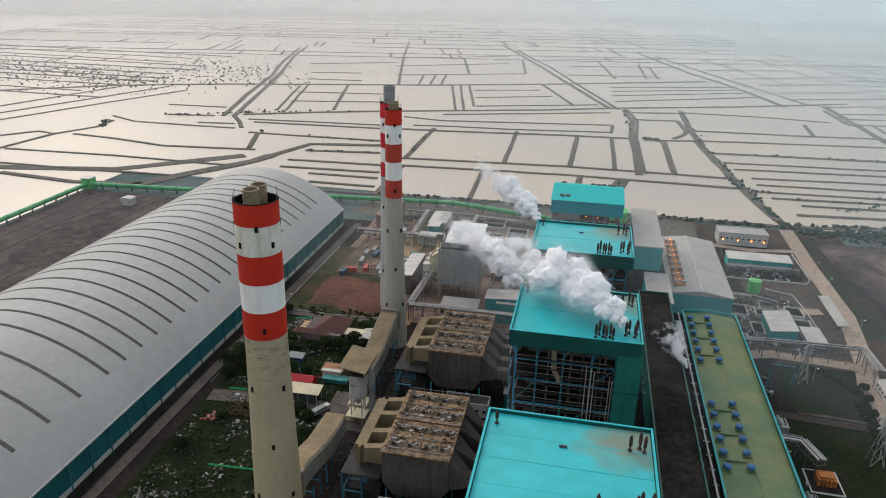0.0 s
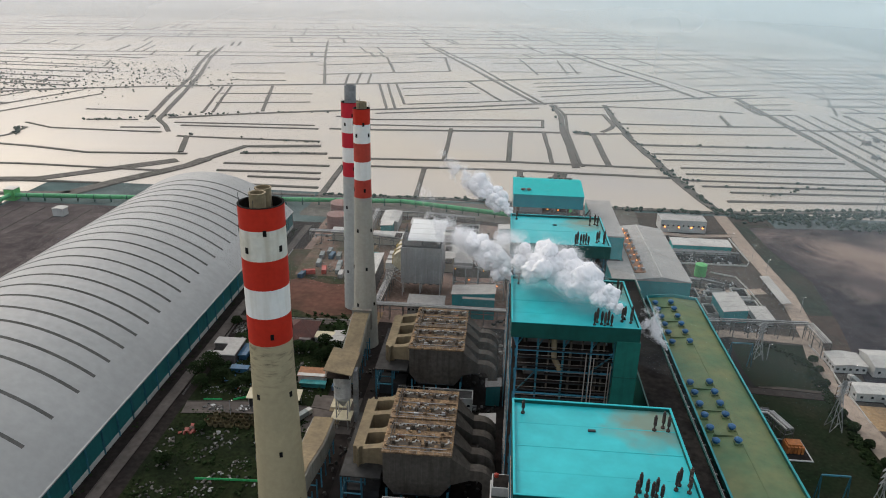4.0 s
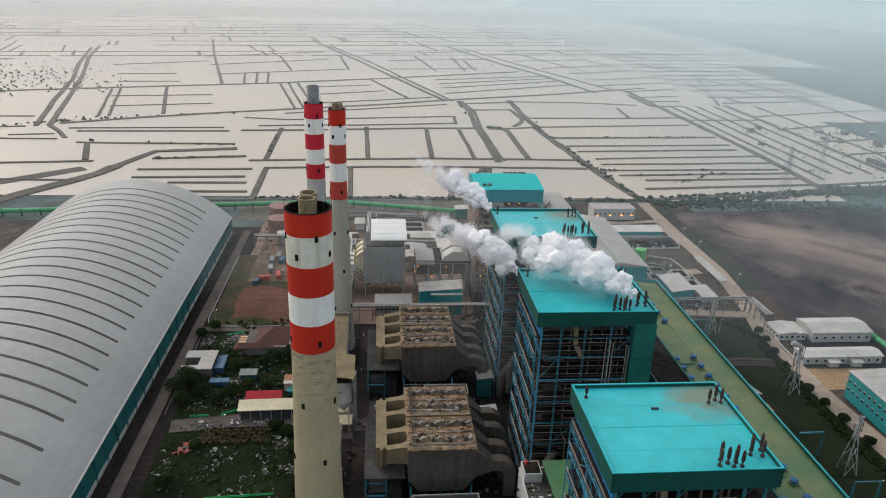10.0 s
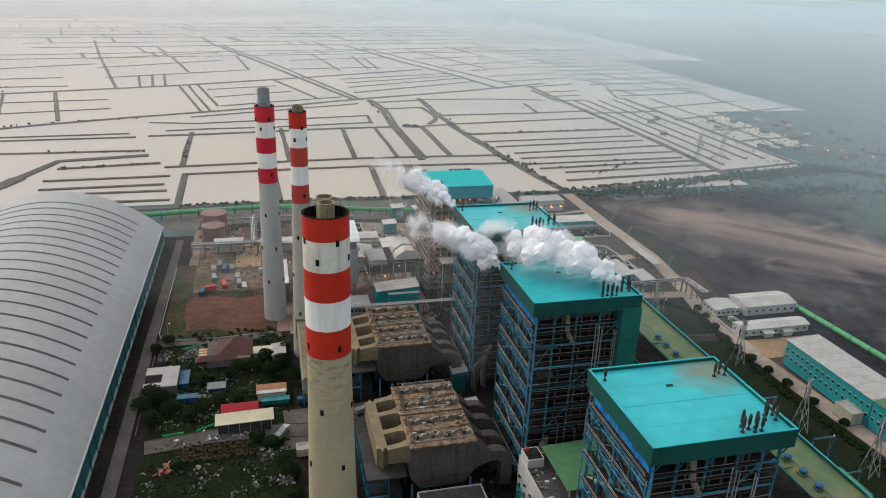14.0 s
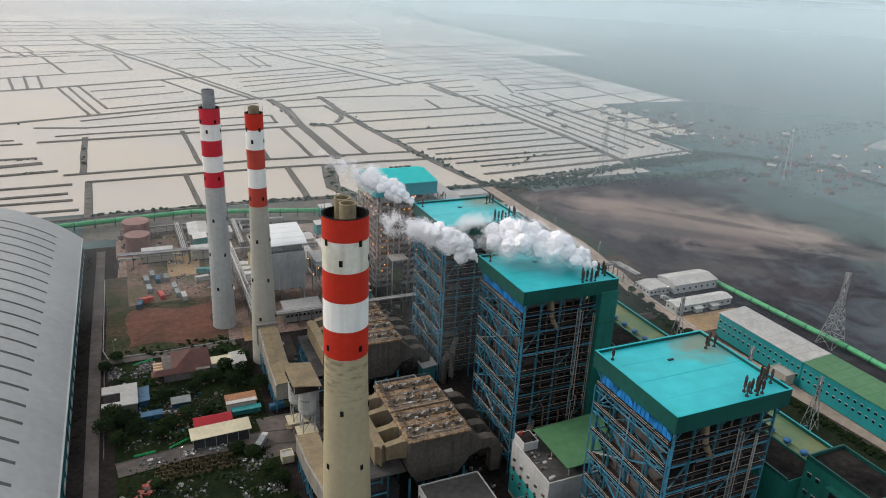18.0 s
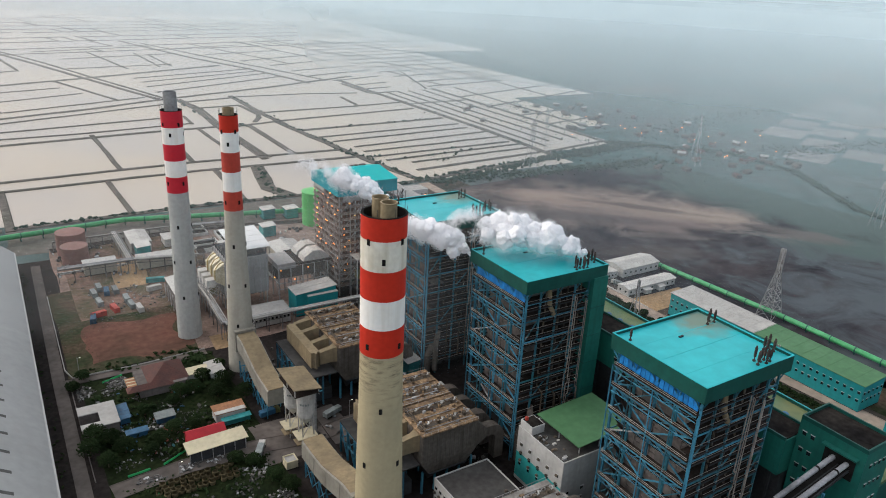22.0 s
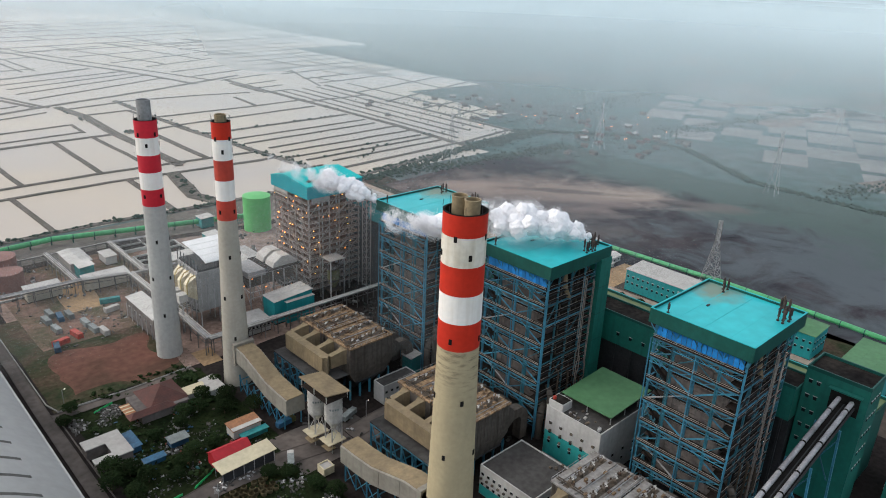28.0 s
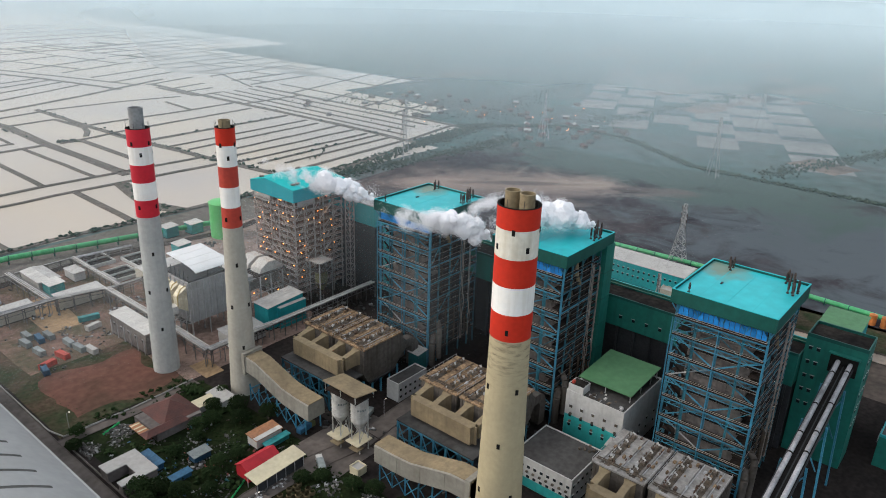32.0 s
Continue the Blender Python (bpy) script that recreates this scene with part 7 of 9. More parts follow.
# ---- site buildings ----
def building(name, x0, x1, y0, y1, h, wall, roof, label, category="building", shape="gable", rise=1.2, along="y", over=0.5, win=(), base=None, group=""):
    """A shed or office: walls with corner posts and a plinth, a pitched, lean-to or flat roof with thickness, and rows of windows."""
    b = thing(name, (x0 + x1) / 2, (y0 + y1) / 2, 0, label, category, group)
    t = 0.3
    part("wall", box(x0, x1, y0, y0 + t, 0, h), wall, b)
    part("wall", box(x0, x1, y1 - t, y1, 0, h), wall, b)
    part("wall", box(x0, x0 + t, y0 + t, y1 - t, 0, h), wall, b)
    part("wall", box(x1 - t, x1, y0 + t, y1 - t, 0, h), wall, b)
    part("plinth", box(x0 - 0.15, x1 + 0.15, y0 - 0.15, y1 + 0.15, 0, 0.5), base or "plant_floor", b)
    if shape == "flat":
        part("roof", box(x0 + t, x1 - t, y0 + t, y1 - t, h - 0.6, h - 0.3), roof, b)
        for c in ((x0, x1, y0, y0 + t), (x0, x1, y1 - t, y1), (x0, x0 + t, y0 + t, y1 - t), (x1 - t, x1, y0 + t, y1 - t)):
            part("coping", box(c[0] - 0.06, c[1] + 0.06, c[2] - 0.06, c[3] + 0.06, h, h + 0.15), wall, b)
    else:
        if along == "y":
            a0, a1, c0, c1 = x0 - over, x1 + over, y0 - over, y1 + over
        else:
            a0, a1, c0, c1 = y0 - over, y1 + over, x0 - over, x1 + over
        m = (a0 + a1) / 2
        halves = (((a0, h), (m, h + rise)), ((m, h + rise), (a1, h))) if shape == "gable" else (((a0, h), (a1, h + rise)),)
        for (pa, za), (pb, zb) in halves:
            bm = bmesh.new()
            sec = [(pa, za), (pb, zb), (pb, zb + 0.22), (pa, za + 0.22)]
            add_loft(bm, [[(p, c, z) if along == "y" else (c, p, z) for p, z in sec] for c in (c0, c1)])
            bmesh.ops.recalc_face_normals(bm, faces=bm.faces)
            part("roof", bm, roof, b)
        # gable ends
        ends = [(a0 + over, h), (a1 - over, h), (m, h + rise * 0.97)] if shape == "gable" else [(a0 + over, h), (a1 - over, h), (a1 - over, h + rise * 0.95)]
        for c in ((c0 + over, c0 + over + 0.2), (c1 - over - 0.2, c1 - over)):
            bm = bmesh.new()
            add_loft(bm, [[(p, q, z) if along == "y" else (q, p, z) for p, z in ends] for q in c])
            bmesh.ops.recalc_face_normals(bm, faces=bm.faces)
            part("gable", bm, wall, b)
        n = int((c1 - c0) / 6)
        for i in range(1, n):
            c = c0 + (c1 - c0) * i / n
            for (pa, za), (pb, zb) in halves:
                bm = bmesh.new()
                sec = [(pa, za + 0.22), (pb, zb + 0.22), (pb, zb + 0.30), (pa, za + 0.30)]
                add_loft(bm, [[(p, q, z) if along == "y" else (q, p, z) for p, z in sec] for q in (c - 0.1, c + 0.1)])
                part("roof_seam", bm, roof, b)
    for side, n, z, rows, gap in win:
        ends = {"w": (x0, x0, y0, y1), "e": (x1, x1, y0, y1), "s": (x0, x1, y0, y0), "n": (x0, x1, y1, y1)}[side]
        windows_on(b, *ends, z, n, 1.2, 1.2, rows=rows, gap=gap)
    return b


office = building("control_building", -22, 12, 160.5, 185.5, 23.2, "white_wall", "roof_dark", "white control building with teal lower walls and a green canopy roof", "office building", "flat",
                  win=(("w", 5, 16.6, 3, 4.2), ("s", 5, 9.6, 2, 4.2)))
for z0, z1 in ((2, 10.5),):
    part("teal_band", box(-22.06, -21.9, 160.6, 185.4, z0, z1 + 2), "band_teal", office, "turquoise painted lower wall")
part("canopy", add_loft(bmesh.new(), [[(-14.6, y, 26.2), (12.5, y, 27.4), (12.5, y, 27.7), (-14.6, y, 26.5)] for y in (161.6, 184.6)]), "roof_green2", office, "green sloping canopy roof")
for x in (-13.5, -4, 5, 11):
    for y in (162.4, 173, 183.6):
        bar("canopy_post", (x, y, 22.6), (x, y, 26.2 + (x + 16.5) * 0.048), 0.3, "galv", office)
part("stair_head", box(-21.6, -15.8, 178.5, 185.1, 22.6, 26.2), "white_wall", office)
part("stair_head_roof", box(-21.2, -16.2, 178.9, 184.7, 26.2, 26.35), "roof_bunker", office)
part("red_tank", lathe(-20.2, 183.6, [(26.35, 0.7), (27.4, 0.7), (27.6, 0.3)], 12), "box_red", office)
rr = random.Random(11)
for i in range(16):
    x, y = rr.uniform(-21, -15), rr.uniform(161.5, 177)
    block("roof_unit", x, x + rr.uniform(0.6, 1.4), y, y + rr.uniform(0.6, 1.4), 22.6, 22.6 + rr.uniform(0.5, 1.3), rr.choice(("machine", "galv", "roof_light")), office)
for r in range(3):
    for i in range(5):
        yy = 162.6 + i * 4.9
        block("air_conditioner", -22.75, -22.05, yy, yy + 0.9, 16.4 - r * 3.4, 17.1 - r * 3.4, "machine", office)

lowb = building("switchgear_building", -57.5, -35, 161.2, 186, 12.9, "white_wall", "roof_dark", "white two-storey switchgear building with a flat grey roof", "office building", "flat",
                win=(("w", 9, 9.6, 2, 4.2), ("s", 7, 9.6, 2, 4.2)))
part("teal_band", box(-57.56, -57.4, 161.3, 185.9, 0.6, 4.6), "band_teal", lowb, "turquoise painted lower wall")
for i in range(9):
    yy = 162.6 + i * 2.75
    block("air_conditioner", -58.2, -57.55, yy, yy + 0.9, 7.2, 7.9, "machine", lowb)
rr = random.Random(3)
for i in range(6):
    x, y = rr.uniform(-40, -36), rr.uniform(163, 169)
    block("roof_unit", x, x + 1, y, y + 0.9, 12.6, 13.3, "machine", lowb)
building("electrical_room", -49, -30.5, 252, 259, 9.6, "white_wall", "roof_dark", "small white electrical building with a dark flat roof", "building", "flat", win=(("s", 6, 6.4, 2, 3.4),))
building("ash_house", -27, -21, 235, 241, 10, "teal_dark", "roof_grey", "small dark teal plant house with a grey roof", "plant house", "lean", 0.8)
building("ash_house", -27, -21, 158, 164, 10, "teal_dark", "roof_grey", "small dark teal plant house with a grey roof", "plant house", "lean", 0.8)
building("ash_house", -25, -19, 262, 268, 10, "teal_dark", "roof_grey", "small dark teal plant house with a grey roof", "plant house", "lean", 0.8)

# ---- fourth unit's filter house ----
esp4 = thing("filter_house", -65, 380, 0, "grey filter house under a curved white sheet roof", "filter house")
part("casing", box(-76.5, -53.5, 367.5, 391.5, 9, 30.5), "panel_grey", esp4, "grey metal casing")
part("head_frame", box(-75.5, -54.5, 368.2, 391, 30.5, 31.6), "dark_steel", esp4)
roof_line = [(366.0, 35.2), (368.0, 36.0), (372.4, 37.0), (377.5, 37.6), (379.0, 37.7), (385.8, 38.2), (392.6, 38.6)]
for a, b in ((0, 2), (2, 4), (4, 5), (5, 6)):
    run = [(y + (0.4 if i == a else 0), z) for i, (y, z) in enumerate(roof_line) if a <= i <= b]
    bm = bmesh.new()
    add_loft(bm, [[(-72.6, y, z), (-52.6, y, z), (-52.6, y, z + 0.3), (-72.6, y, z + 0.3)] for y, z in run])
    bmesh.ops.recalc_face_normals(bm, faces=bm.faces)
    part("roof_panel", bm, "roof_bright", esp4, "bright white roof sheet")
for y, z in roof_line[1:-1]:
    part("roof_purlin", box(-72.7, -52.7, y - 0.15, y + 0.15, z - 0.6, z - 0.1), "dark_steel", esp4)
for i in range(7):
    yy = 368 + i * 3.85
    for xx in (-76, -65, -54.5):
        bar("roof_post", (xx, yy, 30.5), (xx, yy, 34.5 if i < 1 else 36.2), 0.35, "dark_steel", esp4)
    bar("casing_rib", (-76.7, yy, 9), (-76.7, yy, 30.5), 0.4, "galv", esp4)
for i in range(7):
    bar("casing_rib", (-75.5 + i * 3.5, 367.3, 9), (-75.5 + i * 3.5, 367.3, 30.5), 0.4, "galv", esp4)
for i in range(3):
    yy = 369.5 + i * 7.3
    bm = bmesh.new()
    add_loft(bm, [[(-76.6, yy, 15), (-76.6, yy + 6, 15), (-76.6, yy + 6, 28), (-76.6, yy, 28)], [(-81.5, yy + 1.5, 18), (-81.5, yy + 4.5, 18), (-81.5, yy + 4.5, 24), (-81.5, yy + 1.5, 24)]])
    part("outlet_funnel", bm, "cream_metal", esp4, "bright cream metal outlet funnel")
    bm = bmesh.new()
    add_path_tube(bm, [(-76.9, yy + 0.2, 29), (-79.5, yy + 0.2, 28.2), (-81.6, yy + 0.2, 25.0), (-81.8, yy + 0.2, 19.4)], 0.3, 8)
    part("yellow_duct", bm, "yellow_pipe", esp4, "dull yellow bent duct")
    part("duct_box", box(-86, -81.5, yy + 0.6, yy + 5.2, 15.5, 19.5), "roof_light", esp4)
for i in range(5):
    for xx in (-85.5, -76, -66, -54.5):
        yy = 368 + i * 5.8
        bar("leg", (xx, yy, 0), (xx, yy, 15 if xx < -80 else 9.2), 0.5, "galv", esp4)
    bar("brace", (-85.5, 368 + i * 5.8, 8), (-76, 368 + i * 5.8, 14.5), 0.3, "galv", esp4)
    bar("brace", (-85.5, 368 + i * 5.8, 14.5), (-76, 368 + i * 5.8, 8), 0.3, "galv", esp4)
for zz in (7.5, 14.6):
    bar("beam", (-85.5, 368, zz), (-85.5, 391.2, zz), 0.4, "galv", esp4)
for xx in (-82, -51.5):
    for zz in (12, 20, 27):
        part("side_platform", box(xx - 2, xx + 2, 392, 399, zz, zz + 0.3), "deck", esp4)
for i in range(5):
    part("hopper", add_loft(bmesh.new(), [[(-76 + 4.5 * i, 368, 9), (-71.6 + 4.5 * i, 368, 9), (-71.6 + 4.5 * i, 391, 9), (-76 + 4.5 * i, 391, 9)], [(-74.2 + 4.5 * i, 377, 4), (-73.4 + 4.5 * i, 377, 4), (-73.4 + 4.5 * i, 382, 4), (-74.2 + 4.5 * i, 382, 4)]]), "dark_steel", esp4)

# ducts and the hooded house between the filter house and the boiler
hood = thing("duct_house", -33, 380, 0, "steel duct house with a pale faceted hood and warm lamps", "duct house")
bm = bmesh.new()
arc = [(-32.5, 19.5), (-31.0, 23.4), (-26.0, 26.6), (-21.0, 26.2), (-16.5, 22.4), (-15.6, 19.5)]
add_loft(bm, [[(x, y, z) for x, z in arc] for y in (371, 379.5)])
part("hood", bm, "roof_light", hood, "pale faceted hood")
bm = bmesh.new()
add_loft(bm, [[(x, y, z) for x, z in arc] for y in (382, 390)])
part("hood", bm, "roof_light", hood, "pale faceted hood")
part("deck", box(-36, -15, 369, 392, 20.4, 20.9), "deck", hood)
part("head_box", box(-47, -36.5, 371, 389, 18.2, 21.5), "panel_grey", hood, "grey duct box beside the hood")
part("duct", box(-47, -18, 373, 389, 12, 18), "esp", hood)
for x in (-47, -40, -33, -26, -18):
    for y in (369.5, 380, 391.5):
        bar("leg", (x, y, 0), (x, y, 20.4), 0.5, "galv", hood)
    bar("brace", (x, 369.5, 2), (x, 380, 19), 0.3, "galv", hood)
    bar("beam", (x, 369.5, 10.5), (x, 391.5, 10.5), 0.4, "galv", hood)
for zz in (7, 10.5, 20.2):
    bar("beam", (-47, 369.5, zz), (-18, 369.5, zz), 0.4, "galv", hood)
for x, y, z in ((-46, 369, 18.5), (-38, 369, 12), (-30, 369, 18), (-22, 369, 9), (-47.4, 376, 12), (-47.4, 388, 17), (-33, 369, 5)):
    block("lamp", x - 0.25, x + 0.25, y - 0.3, y, z, z + 0.45, "lamp", hood)

bin4 = thing("ash_bin", -5, 352, 0, "steel-framed ash bin under a grey roof", "ash bin")
part("bin", lathe(-5, 352, [(9, 1.2), (13, 3.4), (20, 3.4)], 20), "leaf_yellow", bin4, "faded yellow-green bin")
part("roof", box(-10, 0, 347.5, 356.5, 26.5, 26.9), "roof_grey", bin4)
for x in (-9.5, -0.5):
    for y in (348, 356):
        bar("leg", (x, y, 0), (x, y, 26.5), 0.5, "galv", bin4)
for z in (8, 14, 21):
    part("floor", box(-9.6, -0.4, 347.8, 356.2, z, z + 0.2), "deck", bin4)

tb = building("pump_building", -46, -23, 346.5, 358, 13.2, "teal", "roof_light", "teal plant building with a pale sloping roof", "plant building", "lean", 1.6, "y")
part("annex", box(-40, -23, 344.2, 346.4, 0, 12.0), "teal", tb)
part("annex_roof", box(-40.2, -22.8, 344, 346.4, 12.0, 12.25), "roof_light", tb)
building("store_shed", -70, -50.5, 343.5, 355.5, 6.6, "white_wall", "roof_grey", "low store shed with a grey roof and dark windows", "shed", "lean", 0.8, "x", win=(("s", 9, 4.2, 1, 3),))
building("fan_building", -100.5, -92.5, 369, 403, 11.2, "casing", "roof_light", "pale open-framed building with a white roof", "building", "lean", 0.9, "y", win=(("w", 5, 6.6, 1, 3),))
for i in range(6):
    bar("frame_post", (-101.2, 370 + i * 6.4, 0), (-101.2, 370 + i * 6.4, 8.4), 0.3, "galv", esp4)

# ---- pipe racks ----
def pipe_rack(label, z, width, pipes, *pts):
    r = thing("pipe_rack", pts[0][0], pts[0][1], 0, label, "pipe rack", "pipe racks")
    rr = random.Random(int(pts[0][0] * 3 + pts[0][1]))
    for (ax, ay), (bx, by) in zip(pts, pts[1:]):
        a, b = Vector((ax, ay, 0)), Vector((bx, by, 0))
        d = (b - a).normalized()
        s = Vector((-d.y, d.x, 0))
        n = max(2, int((b - a).length / 7))
        for i in range(n + 1):
            p = a.lerp(b, i / n)
            for k in (-0.5, 0.5):
                q = p + s * width * k
                bar("rack_leg", q, (q.x, q.y, z), 0.34, "rack_steel", r)
            q0, q1 = p + s * width * 0.5, p - s * width * 0.5
            for zz in (z - 0.2, z - 2.2):
                bar("rack_beam", (q0.x, q0.y, zz), (q1.x, q1.y, zz), 0.3, "rack_steel", r)
        for k in (-0.5, 0.5):
            p, q = a + s * width * k, b + s * width * k
            bar("rack_chord", (p.x, p.y, z - 0.2), (q.x, q.y, z - 0.2), 0.3, "rack_steel", r)
            bar("rack_chord", (p.x, p.y, z - 2.2), (q.x, q.y, z - 2.2), 0.25, "rack_steel", r)
        for i in range(pipes):
            off = s * width * ((i + 0.5) / pipes - 0.5)
            rad = rr.choice((0.2, 0.28, 0.4))
            zz = z + rad
            part("pipe", add_tube(bmesh.new(), a + off + Vector((0, 0, zz)), b + off + Vector((0, 0, zz)), rad, 8), rr.choice(("rack_steel", "galv", "roof_light", "galv")), r)
    return r


pipe_rack("galvanised pipe rack with lagged pipes across the storage lots", 9, 4, 5, (-150, 446), (-109, 445), (-85, 439), (-85, 366), (-86, 339), (-50, 339), (22, 339))
pipe_rack("galvanised pipe rack beside the settling basins", 8, 3, 3, (-85, 439), (-63, 439), (-30, 436))
pipe_rack("galvanised pipe rack beside the settling basins", 7, 3, 3, (-75, 500), (-76, 441))
pipe_rack("steel pipe rack beside the oil tanks", 8, 4, 4, (-112, 500), (-111, 446))
pipe_rack("galvanised pipe rack along the northern fence", 6, 3, 2, (-148, 500), (-76, 501), (-40, 496))
pipe_rack("galvanised pipe bridge across the lawn road", 9, 4, 4, (75, 341.5), (94, 342), (140.5, 343.5), (141.5, 323))
pipe_rack("short pipe bridge out of the turbine hall", 8, 4, 5, (74, 262), (93, 260), (97, 248))
pipe_rack("short pipe bridge out of the turbine hall", 8, 4, 5, (74, 196), (92, 194))
pipe_rack("low pipe rack out of the newer turbine hall", 6, 2.4, 3, (77, 404), (100, 402), (112, 396))
pipe_rack("low pipe rack before the cable house", 5, 2.4, 2, (94, 451), (137, 452))

# ---- settling basins, tanks and sheds north-west ----
for x0, x1, y0, y1 in ((-70, -54, 490, 510), (-69, -53, 460, 478), (-50, -36, 470, 492)):
    b = thing("settling_basin", x0, y0, 0, "open concrete settling basin with dark water", "basin", "settling basins")
    for c in ((x0, x1, y0, y0 + 0.6), (x0, x1, y1 - 0.6, y1), (x0, x0 + 0.6, y0 + 0.6, y1 - 0.6), (x1 - 0.6, x1, y0 + 0.6, y1 - 0.6), (x0 + 0.6, x1 - 0.6, (y0 + y1) / 2 - 0.3, (y0 + y1) / 2 + 0.3)):
        part("basin_wall", box(*c, 0, 2.4), "concrete_grey", b)
    part("basin_water", box(x0 + 0.6, x1 - 0.6, y0 + 0.6, y1 - 0.6, 0, 1.3), "roof_bunker", b)
for x, y, r, h in ((-138, 493, 8.5, 14.0), (-138, 476.5, 7.6, 10.5)):
    t = thing("oil_tank", x, y, 0, "brown-painted round steel tank with a dusty top", "tank", "oil tanks")
    part("shell", lathe(x, y, [(0, r), (h, r)], 36), "tank_brown", t, smooth=False)
    part("top", lathe(x, y, [(h, r + 0.15), (h + 0.2, r + 0.15), (h + 1.0, r * 0.4), (h + 1.1, 0.3)], 36), "tank_brown", t)
    for i in range(3):
        part("hoop", lathe(x, y, [(h * (i + 1) / 4, r + 0.02), (h * (i + 1) / 4 + 0.02, r + 0.2), (h * (i + 1) / 4 + 0.25, r + 0.2), (h * (i + 1) / 4 + 0.27, r + 0.02)], 36, caps=False), "tank_brown", t)
    for i in range(20):
        a = 2 * math.pi * i / 20
        bar("rail_post", (x + r * math.cos(a), y + r * math.sin(a), h), (x + r * math.cos(a), y + r * math.sin(a), h + 1.2), 0.1, "galv", t)
bund = tagged(part("bund_wall", box(-150, -112, 458, 458.5, 0, 1.5), "concrete_grey"), "low concrete bund wall round the oil tanks", "wall", kind="structure")
tg = thing("water_tank", 22, 484, 0, "bright green round water tank beside the new boiler", "tank", "green tanks")
part("shell", lathe(22, 484, [(0, 9.5), (24.5, 9.5)], 40), "tank_green", tg)
part("top", lathe(22, 484, [(24.5, 9.7), (24.8, 9.7), (26, 4), (26.2, 0.5)], 40), "tank_green", tg)
for z in (6, 12, 18):
    part("hoop", lathe(22, 484, [(z, 9.52), (z + 0.05, 9.75), (z + 0.4, 9.75), (z + 0.45, 9.52)], 40, caps=False), "tank_green", tg)
tg = thing("water_tank", 105, 422, 0, "bright green round water tank beside the road", "tank", "green tanks")
part("shell", lathe(105, 422, [(0, 3.6), (7.6, 3.6)], 32), "tank_green", tg)
part("top", lathe(105, 422, [(7.6, 3.7), (7.8, 3.7), (8.4, 1.6), (8.6, 0.3)], 32), "tank_green", tg)
building("pump_house", -106, -94, 474, 498, 7.6, "roof_grey", "roof_light", "long pump house with a pale sheet roof", "shed", "gable", 0.8)
building("pump_house_annex", -104.5, -96.5, 463.5, 473.6, 8.2, "box_teal", "roof_light", "turquoise annex with a pale roof", "shed", "lean", 0.6)
building("store_shed", -107, -83, 446.5, 454.5, 6.6, "concrete_mix", "roof_light", "long open store shed with a pale roof", "shed", "lean", 0.7, "x")
building("store_shed", -136, -118.5, 450, 458, 6.6, "concrete_mix", "roof_light", "long open store shed with a pale roof", "shed", "lean", 0.7, "x")
building("kiosk", -85, -78.5, 478, 490.5, 5.4, "white_wall", "roof_light", "small kiosk with a flat pale roof", "kiosk", "lean", 0.3)
for x0, y0 in ((-10, 505), (6, 500), (-22, 470)):
    building("pump_kiosk", x0, x0 + 9, y0, y0 + 9, 7.5, "box_teal", "roof_light", "small turquoise building with a white roof", "kiosk", "lean", 0.5)
building("workshop", -56, -38, 405, 428, 9, "concrete_mix", "roof_grey", "grey workshop in the new unit's yard", "workshop", "gable", 1.4)
building("workshop", -30, -12, 412, 440, 8, "concrete_mix", "roof_light", "pale workshop in the new unit's yard", "workshop", "gable", 1.2)
building("workshop", -58, -30, 446, 458, 7, "concrete_mix", "roof_light", "pale low workshop by the basins", "workshop", "gable", 1.0, "x")

# ---- storage lot: containers, crates, vehicles ----
def container(x, y, turn, material, label, length=6.1, w=2.45, h=2.6):
    c = thing("shipping_container", x, y, 0.3, label, "container", "containers")
    c.matrix_basis = Matrix.Translation((x, y, 0.3)) @ Matrix.Rotation(radians(turn), 4, "Z")
    bm = bmesh.new()
    n = 18
    pts = []
    for i in range(n + 1):
        o = 0.05 if i % 2 else -0.03
        pts.append((-length / 2 + length * i / n, -w / 2 + o))
    for i in range(n, -1, -1):
        o = 0.05 if i % 2 else -0.03
        pts.append((-length / 2 + length * i / n, w / 2 - o))
    add_loft(bm, [[(a, b, z) for a, b in pts] for z in (0.15, h)])
    me = bpy.data.meshes.new("body")
    bm.normal_update()
    bm.to_mesh(me)
    bm.free()
    me.materials.append(M[material])
    o = new("body", me)
    o.parent = c
    for sx in (-1, 1):
        for sy in (-1, 1):
            p = new("corner_post", box_mesh("corner_post", material))
            p.parent = c
            p.matrix_basis = Matrix.Translation((sx * length / 2, sy * w / 2, h / 2 + 0.05)) @ Matrix.Diagonal((0.22, 0.22, h + 0.1, 1))
    d = new("door", box_mesh("door", material))
    d.parent = c
    d.matrix_basis = Matrix.Translation((length / 2 + 0.04, 0, h / 2 + 0.05)) @ Matrix.Diagonal((0.08, w * 0.9, h * 0.9, 1))
    return c


def box_mesh(name, material):
    key = ("unit", material)
    if key not in UNIT:
        bm = bmesh.new()
        bmesh.ops.create_cube(bm, size=1)
        me = bpy.data.meshes.new(name)
        bm.to_mesh(me)
        bm.free()
        me.materials.append(M[material])
        UNIT[key] = me
    return UNIT[key]


